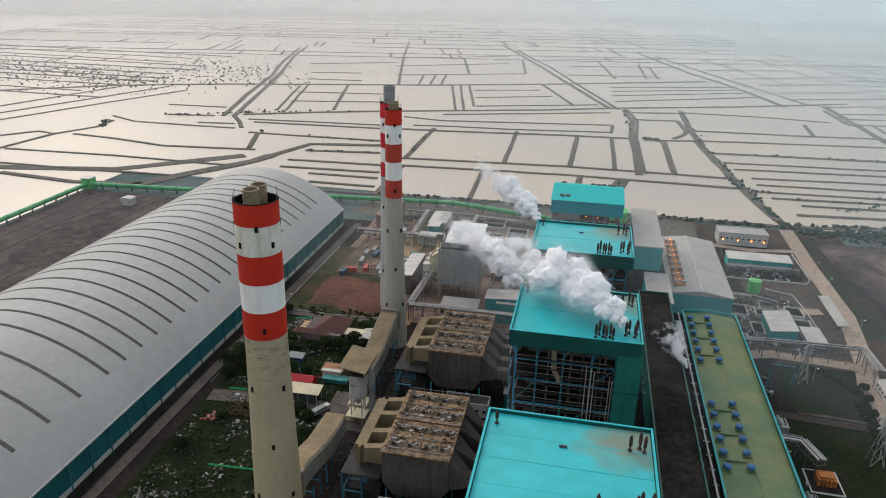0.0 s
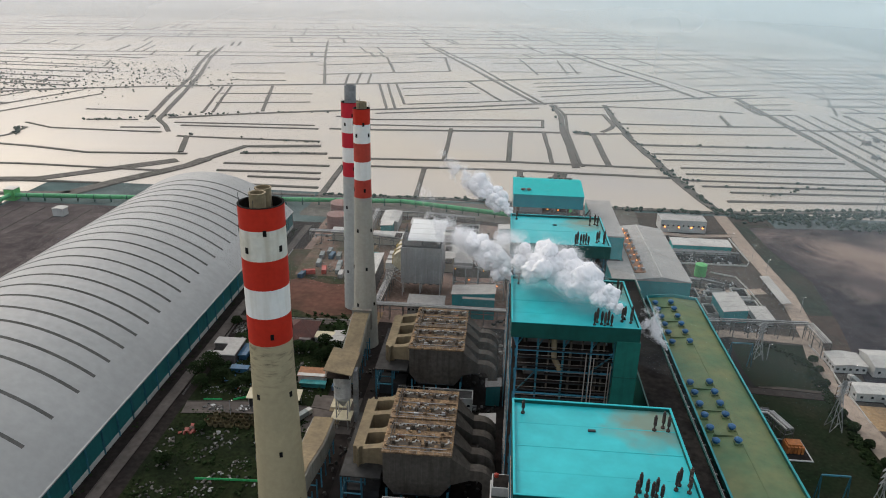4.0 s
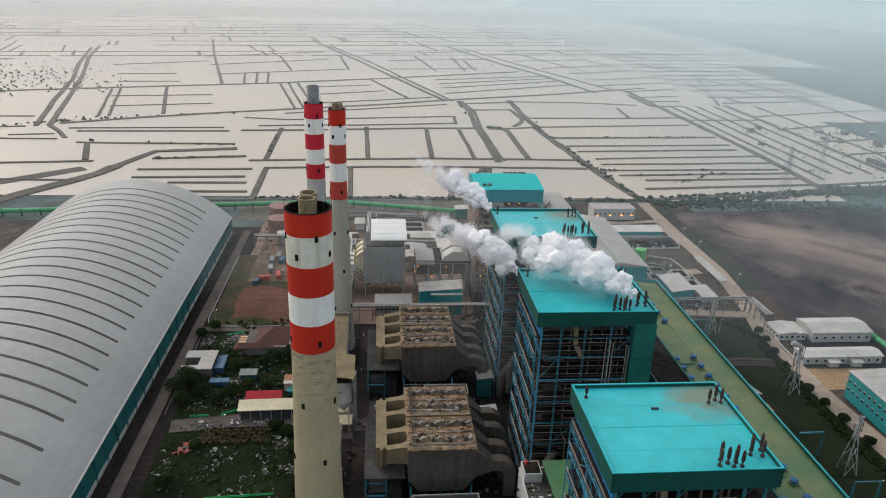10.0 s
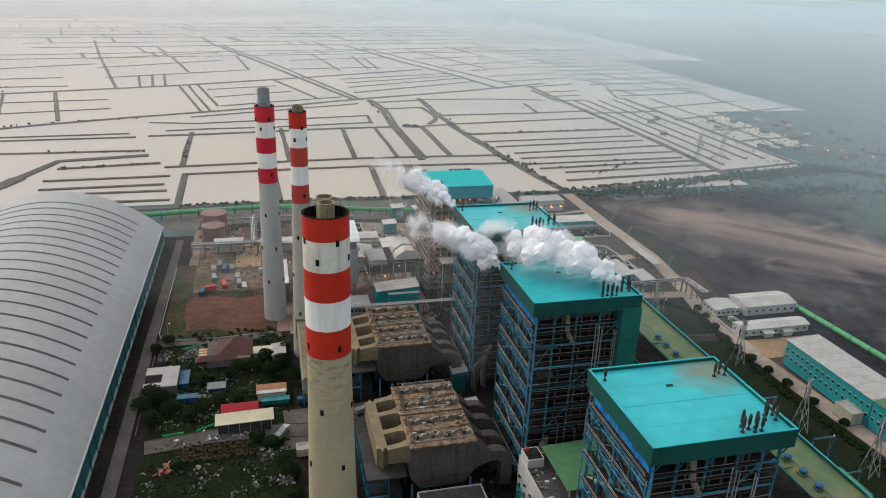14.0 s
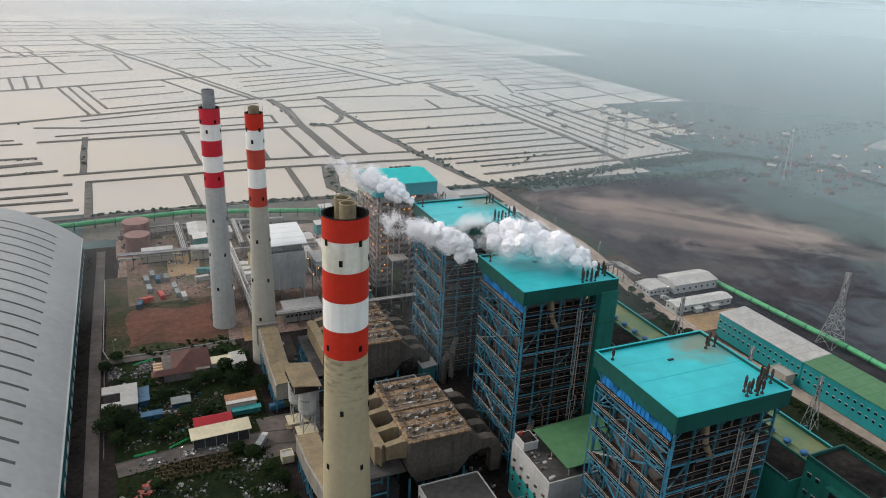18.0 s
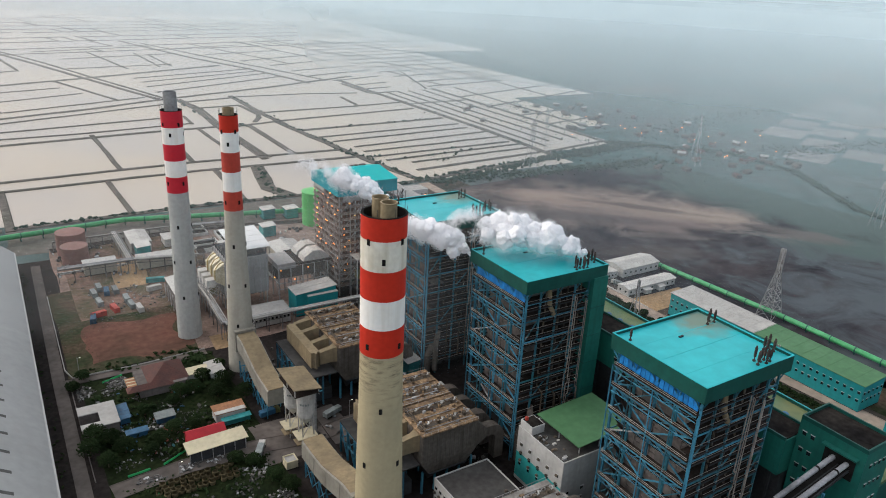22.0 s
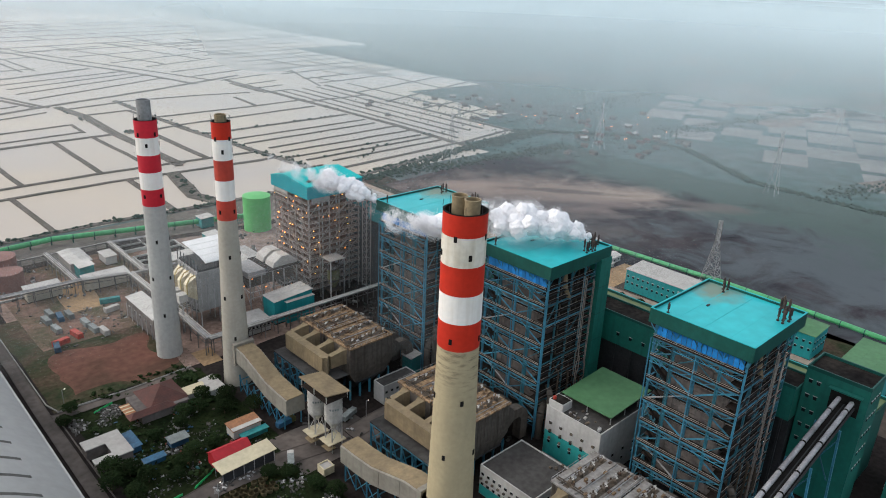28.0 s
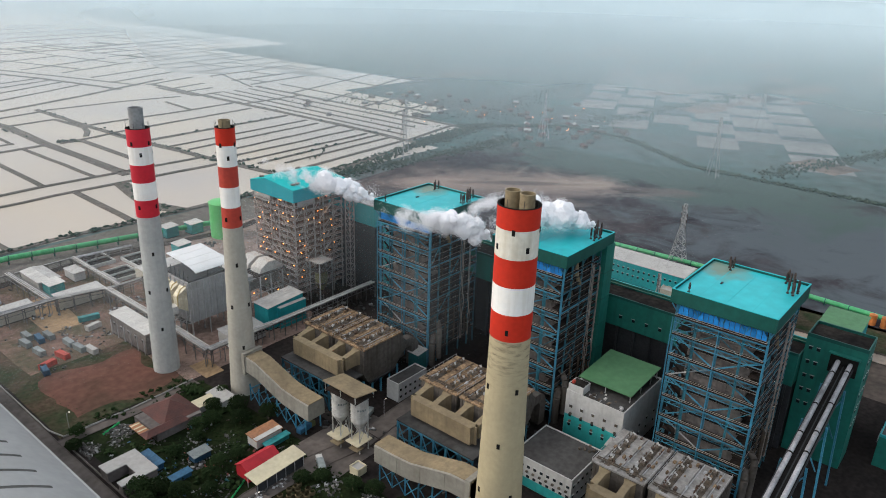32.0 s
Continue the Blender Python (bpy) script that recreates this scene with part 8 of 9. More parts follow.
for x, y, tr, mt, lb in ((-135.5, 420, 95, "box_grey", "grey-green steel container"), (-134.5, 407, 95, "box_grey", "grey steel container"), (-124.5, 420, 92, "box_grey", "grey steel container"), (-121, 406, 92, "box_grey", "grey steel container"),
                         (-129, 420, 85, "box_blue", "bright blue covered container"), (-120, 397, 95, "box_grey", "brown-grey steel container"), (-128.5, 396, 100, "box_red", "red steel container"), (-117, 391, 95, "roof_light_box", "white steel container"),
                         (-102, 425, -12, "box_teal", "teal container"), (-140, 388, 80, "box_blue", "blue steel container"), (-137, 392, 15, "box_red", "small red container"), (-132, 427, 92, "box_grey", "grey container"), (-105, 414, 10, "roof_light_box", "white site cabin")):
    M.setdefault("roof_light_box", M["roof_light"])
    container(x, y, tr, mt, lb + " on the storage lot", 10 if mt == "box_teal" else 7.5, 2.6, 2.8)
vs = []
rs = random.Random(21)


def debris(name, n, x0, x1, y0, y1, lo, hi, material, label, seed, z=0.35, flat=0.4):
    """Loose scrap: many small tilted boxes."""
    r = random.Random(seed)
    v, f = [], []
    for _ in range(n):
        cx, cy = r.uniform(x0, x1), r.uniform(y0, y1)
        if noise.noise(Vector((cx * 0.09, cy * 0.09, seed))) < 0.08 + r.gauss(0, 0.08):
            continue
        m = Matrix.Translation((cx, cy, z)) @ Euler((r.uniform(-0.4, 0.4), r.uniform(-0.4, 0.4), r.uniform(0, 3))).to_matrix().to_4x4() @ Matrix.Diagonal((r.uniform(lo, hi), r.uniform(lo, hi) * 0.6, r.uniform(lo, hi) * flat, 1))
        k = len(v)
        v += [tuple(m @ Vector(p)) for p in ((-1, -1, -1), (1, -1, -1), (1, 1, -1), (-1, 1, -1), (-1, -1, 1), (1, -1, 1), (1, 1, 1), (-1, 1, 1))]
        f += [tuple(k + i for i in q) for q in ((3, 2, 1, 0), (4, 5, 6, 7), (0, 1, 5, 4), (1, 2, 6, 5), (2, 3, 7, 6), (3, 0, 4, 7))]
    me = bpy.data.meshes.new(name)
    me.from_pydata(v, [], f)
    me.materials.append(M[material] if isinstance(material, str) else material)
    return tagged(new(name, me), label, "scrap", kind="stuff")


def island_mat(name, a, b, c):
    """Scrap in which every piece has a colour of its own."""
    m = bpy.data.materials.new(name)
    m.use_nodes = True
    n, l = m.node_tree.nodes, m.node_tree.links
    g = n.new("ShaderNodeNewGeometry")
    r = n.new("ShaderNodeValToRGB")
    r.color_ramp.interpolation = "CONSTANT"
    e = r.color_ramp.elements
    e[0].color, e[1].color = (*a, 1), (*b, 1)
    e[1].position = 0.5
    x = e.new(0.86)
    x.color = (*c, 1)
    l.new(g.outputs["Random Per Island"], r.inputs[0])
    l.new(r.outputs[0], n["Principled BSDF"].inputs["Base Color"])
    n["Principled BSDF"].inputs["Roughness"].default_value = 0.6
    return m


SCRAP = island_mat("mixed_scrap", (0.02, 0.02, 0.018), (0.06, 0.054, 0.047), (0.24, 0.24, 0.235))
SCRAP_PALE = island_mat("pale_scrap", (0.045, 0.045, 0.042), (0.13, 0.122, 0.115), (0.42, 0.42, 0.42))
SCRAP_RED = island_mat("rusty_scrap", (0.20, 0.03, 0.02), (0.06, 0.035, 0.025), (0.28, 0.05, 0.03))
debris("scrap_heap", 1300, -156, -134, 304, 325, 0.15, 0.7, SCRAP, "heap of mixed scrap in the yard", 2)
debris("scrap_heap", 380, -132, -112, 284, 300, 0.3, 0.9, SCRAP, "scrap strewn between the trees", 3)
debris("scrap_heap", 500, -152, -104, 190, 232, 0.25, 0.8, SCRAP, "dark scrap metal strewn over the grass", 4)
debris("scrap_heap", 420, -112, -97, 214, 238, 0.25, 0.8, SCRAP_PALE, "pale scrap metal strewn by the duct", 5)
debris("scrap_heap", 500, -150, -108, 160, 195, 0.25, 0.8, SCRAP, "dark scrap metal strewn over the grass", 6)
debris("scrap_heap", 160, -153, -142, 228, 240, 0.4, 1.3, SCRAP_RED, "heap of red rusty steel", 7, flat=0.5)
debris("scrap_heap", 200, -138, -128, 268, 280, 0.3, 0.9, SCRAP, "mixed scrap beside the track", 8)
debris("yard_clutter", 260, -140, -100, 385, 435, 0.3, 1.0, SCRAP, "crates and clutter on the storage lot", 9)
debris("yard_clutter", 200, -90, -55, 400, 440, 0.4, 1.4, SCRAP_PALE, "site clutter round the new unit", 10)
debris("yard_clutter", 200, -145, -105, 246, 250, 0.3, 0.9, SCRAP_PALE, "white debris along the track", 12)
debris("yard_clutter", 700, 79, 127, 346, 418, 0.3, 1.3, SCRAP_PALE, "pale equipment in the service yard", 13, z=0.7, flat=0.8)
debris("yard_clutter", 240, 94, 138, 443, 457, 0.3, 1.2, SCRAP_PALE, "equipment in the cable house yard", 23, z=0.7, flat=0.8)
debris("yard_clutter", 500, 76, 92, 130, 335, 0.3, 1.2, SCRAP, "dark equipment along the turbine hall", 24, z=0.7, flat=0.8)
debris("yard_clutter", 260, -50, 20, 405, 480, 0.4, 1.6, SCRAP_PALE, "equipment and clutter in the new unit's yard", 14, z=0.7, flat=0.8)
debris("yard_clutter", 200, -34, 12, 300, 346, 0.4, 1.3, SCRAP, "plant clutter between the boilers", 15, z=0.6, flat=0.8)

debris("scrap_heap", 1100, -150, -100, 256, 312, 0.15, 0.55, SCRAP, "small scrap and rubbish between the bushes", 16)
debris("scrap_heap", 160, -146, -106, 262, 312, 0.2, 0.7, SCRAP_RED, "red and rusty oddments among the bushes", 41)
debris("scrap_heap", 130, -146, -106, 262, 312, 0.2, 0.8, island_mat("blue_scrap", (0.03, 0.10, 0.20), (0.04, 0.16, 0.17), (0.10, 0.20, 0.30)), "blue drums and sheets among the bushes", 43)
debris("yard_clutter", 320, -84, -62, 120, 330, 0.3, 1.0, SCRAP, "plant clutter beside the precipitators", 17, z=0.6, flat=0.8)
debris("yard_clutter", 420, -34, -18, 118, 330, 0.3, 1.1, SCRAP, "plant clutter at the boilers' feet", 18, z=0.7, flat=0.8)
debris("yard_clutter", 240, -150, -104, 440, 500, 0.3, 1.2, SCRAP_PALE, "site clutter round the oil tanks", 19, z=0.6, flat=0.8)
# stacked tyre rings
tyres = thing("tyre_stacks", -127, 238, 0, "rows of old round baskets stacked on the grass", "basket stacks")
tm = lathe(0, 0, [(0, 0.95), (0.5, 1.15), (1.4, 1.15), (1.6, 0.95)], 12, caps=False)
me_ty = bpy.data.meshes.new("basket")
tm.to_mesh(me_ty)
tm.free()
me_ty.materials.append(mat("woven_basket", (0.11, 0.09, 0.05), 0.9, each=0.3))
for i in range(13):
    for j in range(4):
        if (i * 7 + j * 3) % 9 == 0:
            continue
        o = new("basket", me_ty)
        o.parent = tyres
        o.matrix_basis = Matrix.Translation((-12 + i * 2.2 + rs.uniform(-0.4, 0.4), -3.2 + j * 2.3 + rs.uniform(-0.4, 0.4), 0.2))
for x, y, l, a in ((-140, 236, 5, 70), (-118, 203, 24, 3), (-128, 257, 14, 28), (-143, 253, 8, 5), (-110, 303, 8, -60), (-141, 325, 9, 20)):
    bm = bmesh.new()
    add_loft(bm, [[(-l / 2, -0.2, 0.2), (l / 2, -0.2, 0.2), (l / 2, 0.2, 0.2), (-l / 2, 0.2, 0.2)], [(-l / 2, -0.08, 1.0), (l / 2, -0.08, 1.0), (l / 2, 0.08, 1.0), (-l / 2, 0.08, 1.0)]])
    bmesh.ops.rotate(bm, verts=bm.verts, cent=(0, 0, 0), matrix=Matrix.Rotation(radians(a), 3, "Z"))
    bmesh.ops.translate(bm, verts=bm.verts, vec=(x, y, 0))
    tagged(part("netting_fence", bm, "bright_green"), "bright green netting fence in the yard", "fence", "netting fences")

# ---- yard houses ----
wh = thing("courtyard_house", -151, 292, 0, "white-roofed low house round a small courtyard", "house")
for c in ((-158, -144, 293.6, 300), (-150.8, -144, 283, 293.6), (-158, -150.8, 283, 286.6)):
    part("wall", box(c[0] + 0.4, c[1] - 0.4, c[2] + 0.3, c[3] - 0.3, 0, 4.6), "casing", wh)
    part("roof", box(*c, 4.6, 5.0), "roof_grey", wh, "flat pale roof")
building("shed", -124, -110, 256.5, 264, 4.6, "roof_red", "roof_red", "small shed with a red sheet roof", "shed", "gable", 2.6, "x")
cr = thing("truck_shelter", -115, 252, 0, "open shelter with a long cream sheet roof", "shelter")
bm = bmesh.new()
add_loft(bm, [[(x, 248.6, 5.3), (x, 255.6, 6.2), (x, 255.6, 6.45), (x, 248.6, 5.55)] for x in (-126.5, -103.5)])
bmesh.ops.recalc_face_normals(bm, faces=bm.faces)
bmesh.ops.rotate(bm, verts=bm.verts, cent=(-115, 252, 0), matrix=Matrix.Rotation(radians(2), 3, "Z"))
part("roof", bm, "roof_cream", cr)
for i in range(6):
    for y, z in ((249.2, 5.4), (255, 6.1)):
        bar("post", (-125.5 + i * 4.2, y, 0), (-125.5 + i * 4.2, y, z), 0.22, "galv", cr)
part("back_wall", box(-125.5, -104.5, 249.6, 250, 0.3, 4.6), "dark_steel", cr)

hipb = thing("hip_roof_house", -123, 312, 0, "house with a steep brown-red tiled hip roof", "house")
part("wall", box(-133, -113, 303.5, 321, 0, 4.2), "casing", hipb)
for (x0, x1, y0, y1, r) in ((-129, -112, 305.5, 323.5, 5.0), (-138, -119, 302.6, 308, 1.6)):
    bm = bmesh.new()
    mx, my = (x0 + x1) / 2, (y0 + y1) / 2
    hw = min(x1 - x0, y1 - y0) / 2
    lx, ly = max(0.0, (x1 - x0) / 2 - hw), max(0.0, (y1 - y0) / 2 - hw)
    v = [bm.verts.new(p) for p in ((x0, y0, 4.2), (x1, y0, 4.2), (x1, y1, 4.2), (x0, y1, 4.2), (mx - lx, my - ly, 4.2 + r), (mx + lx + 0.01, my + ly + 0.01, 4.2 + r))]
    for f in (((0, 1, 5, 4), (1, 2, 5), (2, 3, 4, 5), (3, 0, 4)) if lx > ly else ((0, 1, 4), (1, 2, 5, 4), (2, 3, 5), (3, 0, 4, 5))):
        bm.faces.new([v[i] for i in f])
    bm.faces.new([v[i] for i in (3, 2, 1, 0)])
    part("roof", bm, "roof_tile", hipb, "brown-red tile roof")
part("lean_to", box(-137, -128, 307, 318, 2.6, 3.0), "roof_orange", hipb, "orange-brown sheet lean-to")
for i in range(4):
    part("lean_to_rib", box(-137, -128, 308.5 + i * 2.6, 309.2 + i * 2.6, 3.0, 3.12), "roof_cream", hipb)
building("shed", -112, -103, 308, 313, 3.4, "white_wall", "roof_cream", "small shed with a cream roof", "shed", "lean", 0.5, "x")
building("shed", -103, -97, 304, 315, 3.6, "white_wall", "roof_grey", "small shed with a grey sheet roof", "shed", "lean", 0.7)
ct = building("cabin", -110, -98, 270.5, 276.5, 4.2, "roof_light", "roof_orange", "site cabin with orange and white roof sheets", "cabin", "lean", 0.6, "x")
part("roof_patch", box(-110.3, -97.8, 270, 272.4, 4.55, 4.7), "roof_light", ct)
building("shed", -108, -97, 267, 269, 2.6, "box_teal", "box_teal", "low turquoise store beside the cabin", "shed", "lean", 0.2, "x")
building("shed", -143, -135.5, 275.5, 278, 2.6, "box_blue", "box_blue", "small blue and red store", "shed", "lean", 0.2, "x")
building("shed", -143.6, -140, 287, 298, 2.8, "box_blue", "box_blue", "blue sheet lean-to beside the courtyard house", "shed", "lean", 0.4)
building("shed", -131, -124, 280.5, 284.5, 3.0, "box_blue", "box_grey", "small blue store under trees", "shed", "lean", 0.4, "x")
building("kiosk", -95.5, -91, 229, 233.5, 3.6, "roof_cream", "roof_grey", "small gate kiosk with cream walls", "kiosk", "flat")


def truck(x, y, turn, cab_mat, body_mat, label):
    t = thing("truck", x, y, 0.4, label, "truck", "trucks")
    t.matrix_basis = Matrix.Translation((x, y, 0.4)) @ Matrix.Rotation(radians(turn), 4, "Z")

    def p(name, c, m):
        o = new(name, box_mesh(name, m))
        o.parent = t
        o.matrix_basis = Matrix.Translation(((c[0] + c[1]) / 2, (c[2] + c[3]) / 2, (c[4] + c[5]) / 2)) @ Matrix.Diagonal((c[1] - c[0], c[3] - c[2], c[5] - c[4], 1))
        return o

    p("chassis", (-4.4, 4.4, -1.0, 1.0, 0.7, 1.0), "dark_steel")
    p("cargo_body", (-4.4, 2.0, -1.25, 1.25, 1.0, 3.1), body_mat)
    p("cab", (2.3, 4.2, -1.2, 1.2, 0.8, 2.9), cab_mat)
    p("windscreen", (4.18, 4.25, -1.0, 1.0, 1.8, 2.7), "window")
    for wx in (-3.2, -2.0, 3.2):
        for wy in (-1.1, 1.1):
            bm = bmesh.new()
            add_tube(bm, (wx, wy - 0.15, 0.5), (wx, wy + 0.15, 0.5), 0.5, 12)
            me = bpy.data.meshes.new("wheel")
            bm.to_mesh(me)
            bm.free()
            me.materials.append(M["tyre"])
            o = new("wheel", me)
            o.parent = t
    return t


truck(-89, 266, 6, "leaf_yellow", "box_blue", "parked truck with a blue cargo body and yellow cab")
truck(-100.5, 244, 60, "roof_light", "box_grey", "parked white pickup truck by the kiosk")
truck(-66, 254, 20, "box_grey", "box_grey", "parked grey tanker truck")
truck(146, 300, 100, "roof_light", "box_grey", "parked white truck on the concrete road")

# ---- trees ----
def tree(x, y, h, r, seed, label="round dark green broad-leaved tree", mt="leaf"):
    t = thing("tree", x, y, 0, label, "tree", "yard trees")
    bm = bmesh.new()
    add_tube(bm, (x, y, 0), (x + 0.2, y, h * 0.5), 0.28, 8, 0.16)
    rr = random.Random(seed)
    for i in range(5):
        a = rr.uniform(0, 6.28)
        add_tube(bm, (x + 0.1, y, h * 0.42), (x + r * 0.6 * math.cos(a), y + r * 0.6 * math.sin(a), h * rr.uniform(0.6, 0.85)), 0.12, 6, 0.04)
    part("trunk", bm, "trunk", t)
    sp = []
    for i in range(int(260 + r * 70)):
        a, q, e = rr.uniform(0, 6.28), rr.random() ** 0.5, rr.uniform(-0.6, 1)
        k = 1 + 0.35 * noise.noise(Vector((math.cos(a) * 1.3, math.sin(a) * 1.3, seed)))
        rad = r * q * k * math.sqrt(max(0.05, 1 - e * e * 0.8))
        sp.append((x + rad * math.cos(a), y + rad * math.sin(a), h * 0.62 + e * h * 0.36, rr.uniform(0.16, 0.4)))
    clumps("crown", sp, mt, "", "", seed, t)
    return t


for i, (x, y, h, r) in enumerate(((-154, 279, 8, 4.6), (-149, 275, 7, 4.2), (-157, 271, 7.5, 4.4), (-145, 268, 6.5, 4), (-152, 262, 6, 3.8), (-157, 322, 5, 3), (-152, 330, 5, 3.2), (-134, 290, 5, 3), (-106, 306, 6, 3.8), (-99, 298, 7, 4.5), (-104, 290, 6.5, 4), (-112, 298, 6, 4), (-118, 298, 6, 3.8), (-97, 313, 5, 3), (-94, 284, 7, 4.3),
                                 (-126, 272, 6, 3.6), (-132, 268, 5.5, 3.4), (-118, 272, 5, 3), (-122, 292, 5, 3.2), (-105, 239, 4, 3.2), (-110, 243, 4.2, 3.4), (-101, 226, 5.5, 3.6), (-98, 218, 6, 3.8), (-146, 210, 4, 2.8), (-97, 205, 5, 3.4), (-137, 262, 5, 3.2), (-140, 232, 3.5, 2.4),
                                 (134, 318, 4, 2.4), (133, 308, 4, 2.2), (131, 296, 4, 2.4), (128, 272, 4, 2.6), (129, 262, 4, 2.6), (130, 250, 4, 2.4), (131, 238, 4, 2.6), (132, 222, 4, 2.4), (134, 205, 4, 2.4))):
    tree(x, y, h, r, 100 + i, "yellow-green bushy tree by the track" if i in (20,) else "dark green broad-leaved tree in the yard" if x < 0 else "small dark green tree along the concrete road")
sp = []
rr = random.Random(5)
for _ in range(5200):
    x, y = rr.uniform(-152, -96), rr.uniform(125, 330)
    if noise.noise(Vector((x * 0.06, y * 0.06, 8))) < 0.02 or (246 < y < 257 and x > -150) or (300 < y < 324 and -139 < x < -110):
        continue
    s = rr.uniform(0.15, 0.6)
    sp.append((x, y, 0.2 + s * 0.4, s))
clumps("yard_weeds", sp, "leaf", "weeds and low bushes covering the yard", "weeds", 9)
sp = []
for _ in range(2200):
    x, y = rr.uniform(-157, -92), rr.uniform(334, 400)
    if -143 < x < -104 and 342 < y < 377 or (318 < y < 331 and x < -80):
        continue
    s = rr.uniform(0.08, 0.2)
    sp.append((x, y, 0.2 + s * 0.3, s))
clumps("lot_weeds", sp, "hedge", "weeds round the bare lot", "weeds", 12)

# ---- east: offices, sheds, substation ----
building("admin_building", 140.5, 155.5, 309.5, 322.5, 4.4, "white_wall", "roof_light", "white single-storey office with a pale roof", "office building", "gable", 0.9, "y", win=(("w", 4, 2.6, 1, 3), ("s", 5, 2.6, 1, 3)))
building("warehouse", 157.5, 190, 307, 323.5, 6.0, "white_wall", "roof_light", "white warehouse with a pale sheet roof and a rounded ridge vent", "warehouse", "gable", 1.8, "x", win=(("s", 7, 3.2, 1, 3),))
building("warehouse", 140, 181, 285, 294, 4.6, "white_wall", "roof_light", "long white store with a pale roof and small porches", "warehouse", "gable", 1.2, "x", win=(("s", 9, 2.6, 1, 3), ("w", 2, 2.6, 1, 3)))
for x in (152, 164):
    building("porch", x, x + 5, 282, 284.8, 3, "white_wall", "roof_light", "small white porch block", "porch", "lean", 0.4, "x")
sheet("yard_paving", 140, 180, 263, 281, 0.33, "sand", "ochre paved yard before the white store", category="yard", rough_edge=1)
tl = building("teal_workshop", 143.5, 161, 203, 257, 13.6, "teal", "roof_light", "long turquoise workshop with a pale roof", "workshop", "lean", 1.0, "y", win=(("w", 16, 9.6, 2, 4.0),))
tl2 = building("teal_workshop", 143.5, 161, 146, 202.6, 13.6, "teal", "roof_green2", "long turquoise workshop with a green roof", "workshop", "lean", 1.0, "y", win=(("w", 17, 9.6, 2, 4.0), ("s", 5, 9.6, 2, 4)))
building("gate_block", 137, 143, 205, 215, 6, "concrete_mix", "roof_light", "small service block beside the turquoise workshop", "service block", "flat")
building("green_shed", 128, 157, 109, 128, 15, "teal", "roof_green2", "green-roofed plant shed beyond the hall", "shed", "lean", 1.0, win=(("w", 5, 10, 2, 4),))
building("teal_block", 80, 92, 150, 164, 16, "teal", "roof_green2", "turquoise service block with a green roof", "service block", "lean", 0.8, win=(("s", 3, 12, 2, 4), ("w", 3, 12, 2, 4)))
hq = building("site_office", 95.5, 128, 501, 516, 9.6, "white_wall", "roof_grey", "white lit office building with a flat roof", "office building", "flat", win=(("s", 9, 5.6, 1, 3),))
for x in (98, 108, 117, 125):
    block("wall_lamp", x, x + 0.9, 500.4, 500.8, 4.2, 5.0, "lamp", hq)
    bar("lamp_arm", (x + 0.45, 500.5, 5.0), (x + 0.45, 501, 5.2), 0.12, "galv", hq)
wk = building("cable_house", 95.5, 134, 459, 470, 6.4, "band_teal", "roof_light", "long service building with teal walls and a pale roof", "service building", "lean", 1.0, "x", win=(("s", 10, 3.2, 1, 3),))
part("wall_band", box(95.4, 134.1, 458.8, 459.0, 0.5, 3.6), "white_wall", wk, "white lower wall")
building("chlorine_house", 101.5, 114, 357.5, 381, 6.6, "teal", "roof_light", "turquoise water-treatment house with a grey roof", "plant house", "lean", 1.6, "y")
building("lean_shed", 119, 127.8, 355.5, 372, 3.8, "white_wall", "roof_light", "low white-roofed shed beside the pits", "shed", "lean", 0.4)
cn = thing("parking_canopy", 140, 391, 0, "white parking canopy on slim posts beside the road", "canopy")
bm = bmesh.new()
add_loft(bm, [[(138.4, y, 4.6), (143.8, y, 5.2), (143.8, y, 5.4), (138.4, y, 4.8)] for y in (376, 415)])
bmesh.ops.recalc_face_normals(bm, faces=bm.faces)
part("roof", bm, "roof_light", cn)
for i in range(6):
    y = 378 + i * 7
    bar("post", (141, y, 0), (141, y, 4.9), 0.25, "galv", cn)
for x0, y0, w, d in ((79, 350, 12, 11), (94.5, 363, 6.5, 13.5), (100, 386, 13, 9), (116, 376, 11, 9), (84, 384, 12, 14), (104, 398, 10, 8), (117, 389, 9, 12)):
    b = thing("water_pit", x0, y0, 0, "open concrete water-treatment pit", "basin", "water pits")
    for c in ((x0, x0 + w, y0, y0 + 0.5), (x0, x0 + w, y0 + d - 0.5, y0 + d), (x0, x0 + 0.5, y0 + 0.5, y0 + d - 0.5), (x0 + w - 0.5, x0 + w, y0 + 0.5, y0 + d - 0.5)):
        part("pit_wall", box(*c, 0.2, 2.2), "roof_light", b)
    part("pit_water", box(x0 + 0.5, x0 + w - 0.5, y0 + 0.5, y0 + d - 0.5, 0.25, 1.2), "roof_bunker", b)
og = thing("orange_transformer", 98, 246, 0, "orange machine on a white-kerbed pad", "transformer")
part("pad", box(92, 104, 238, 252, 0.3, 0.7), "white_wall", og)
part("pad_fill", box(92.6, 103.4, 238.6, 251.4, 0.65, 0.75), "plant_floor", og)
for i in range(5):
    block("radiator", 95 + i * 1.4, 96 + i * 1.4, 242, 248, 0.7, 3.8, "box_orange", og)
part("body", box(95.5, 101, 243, 247, 0.75, 4.4), "box_orange", og)
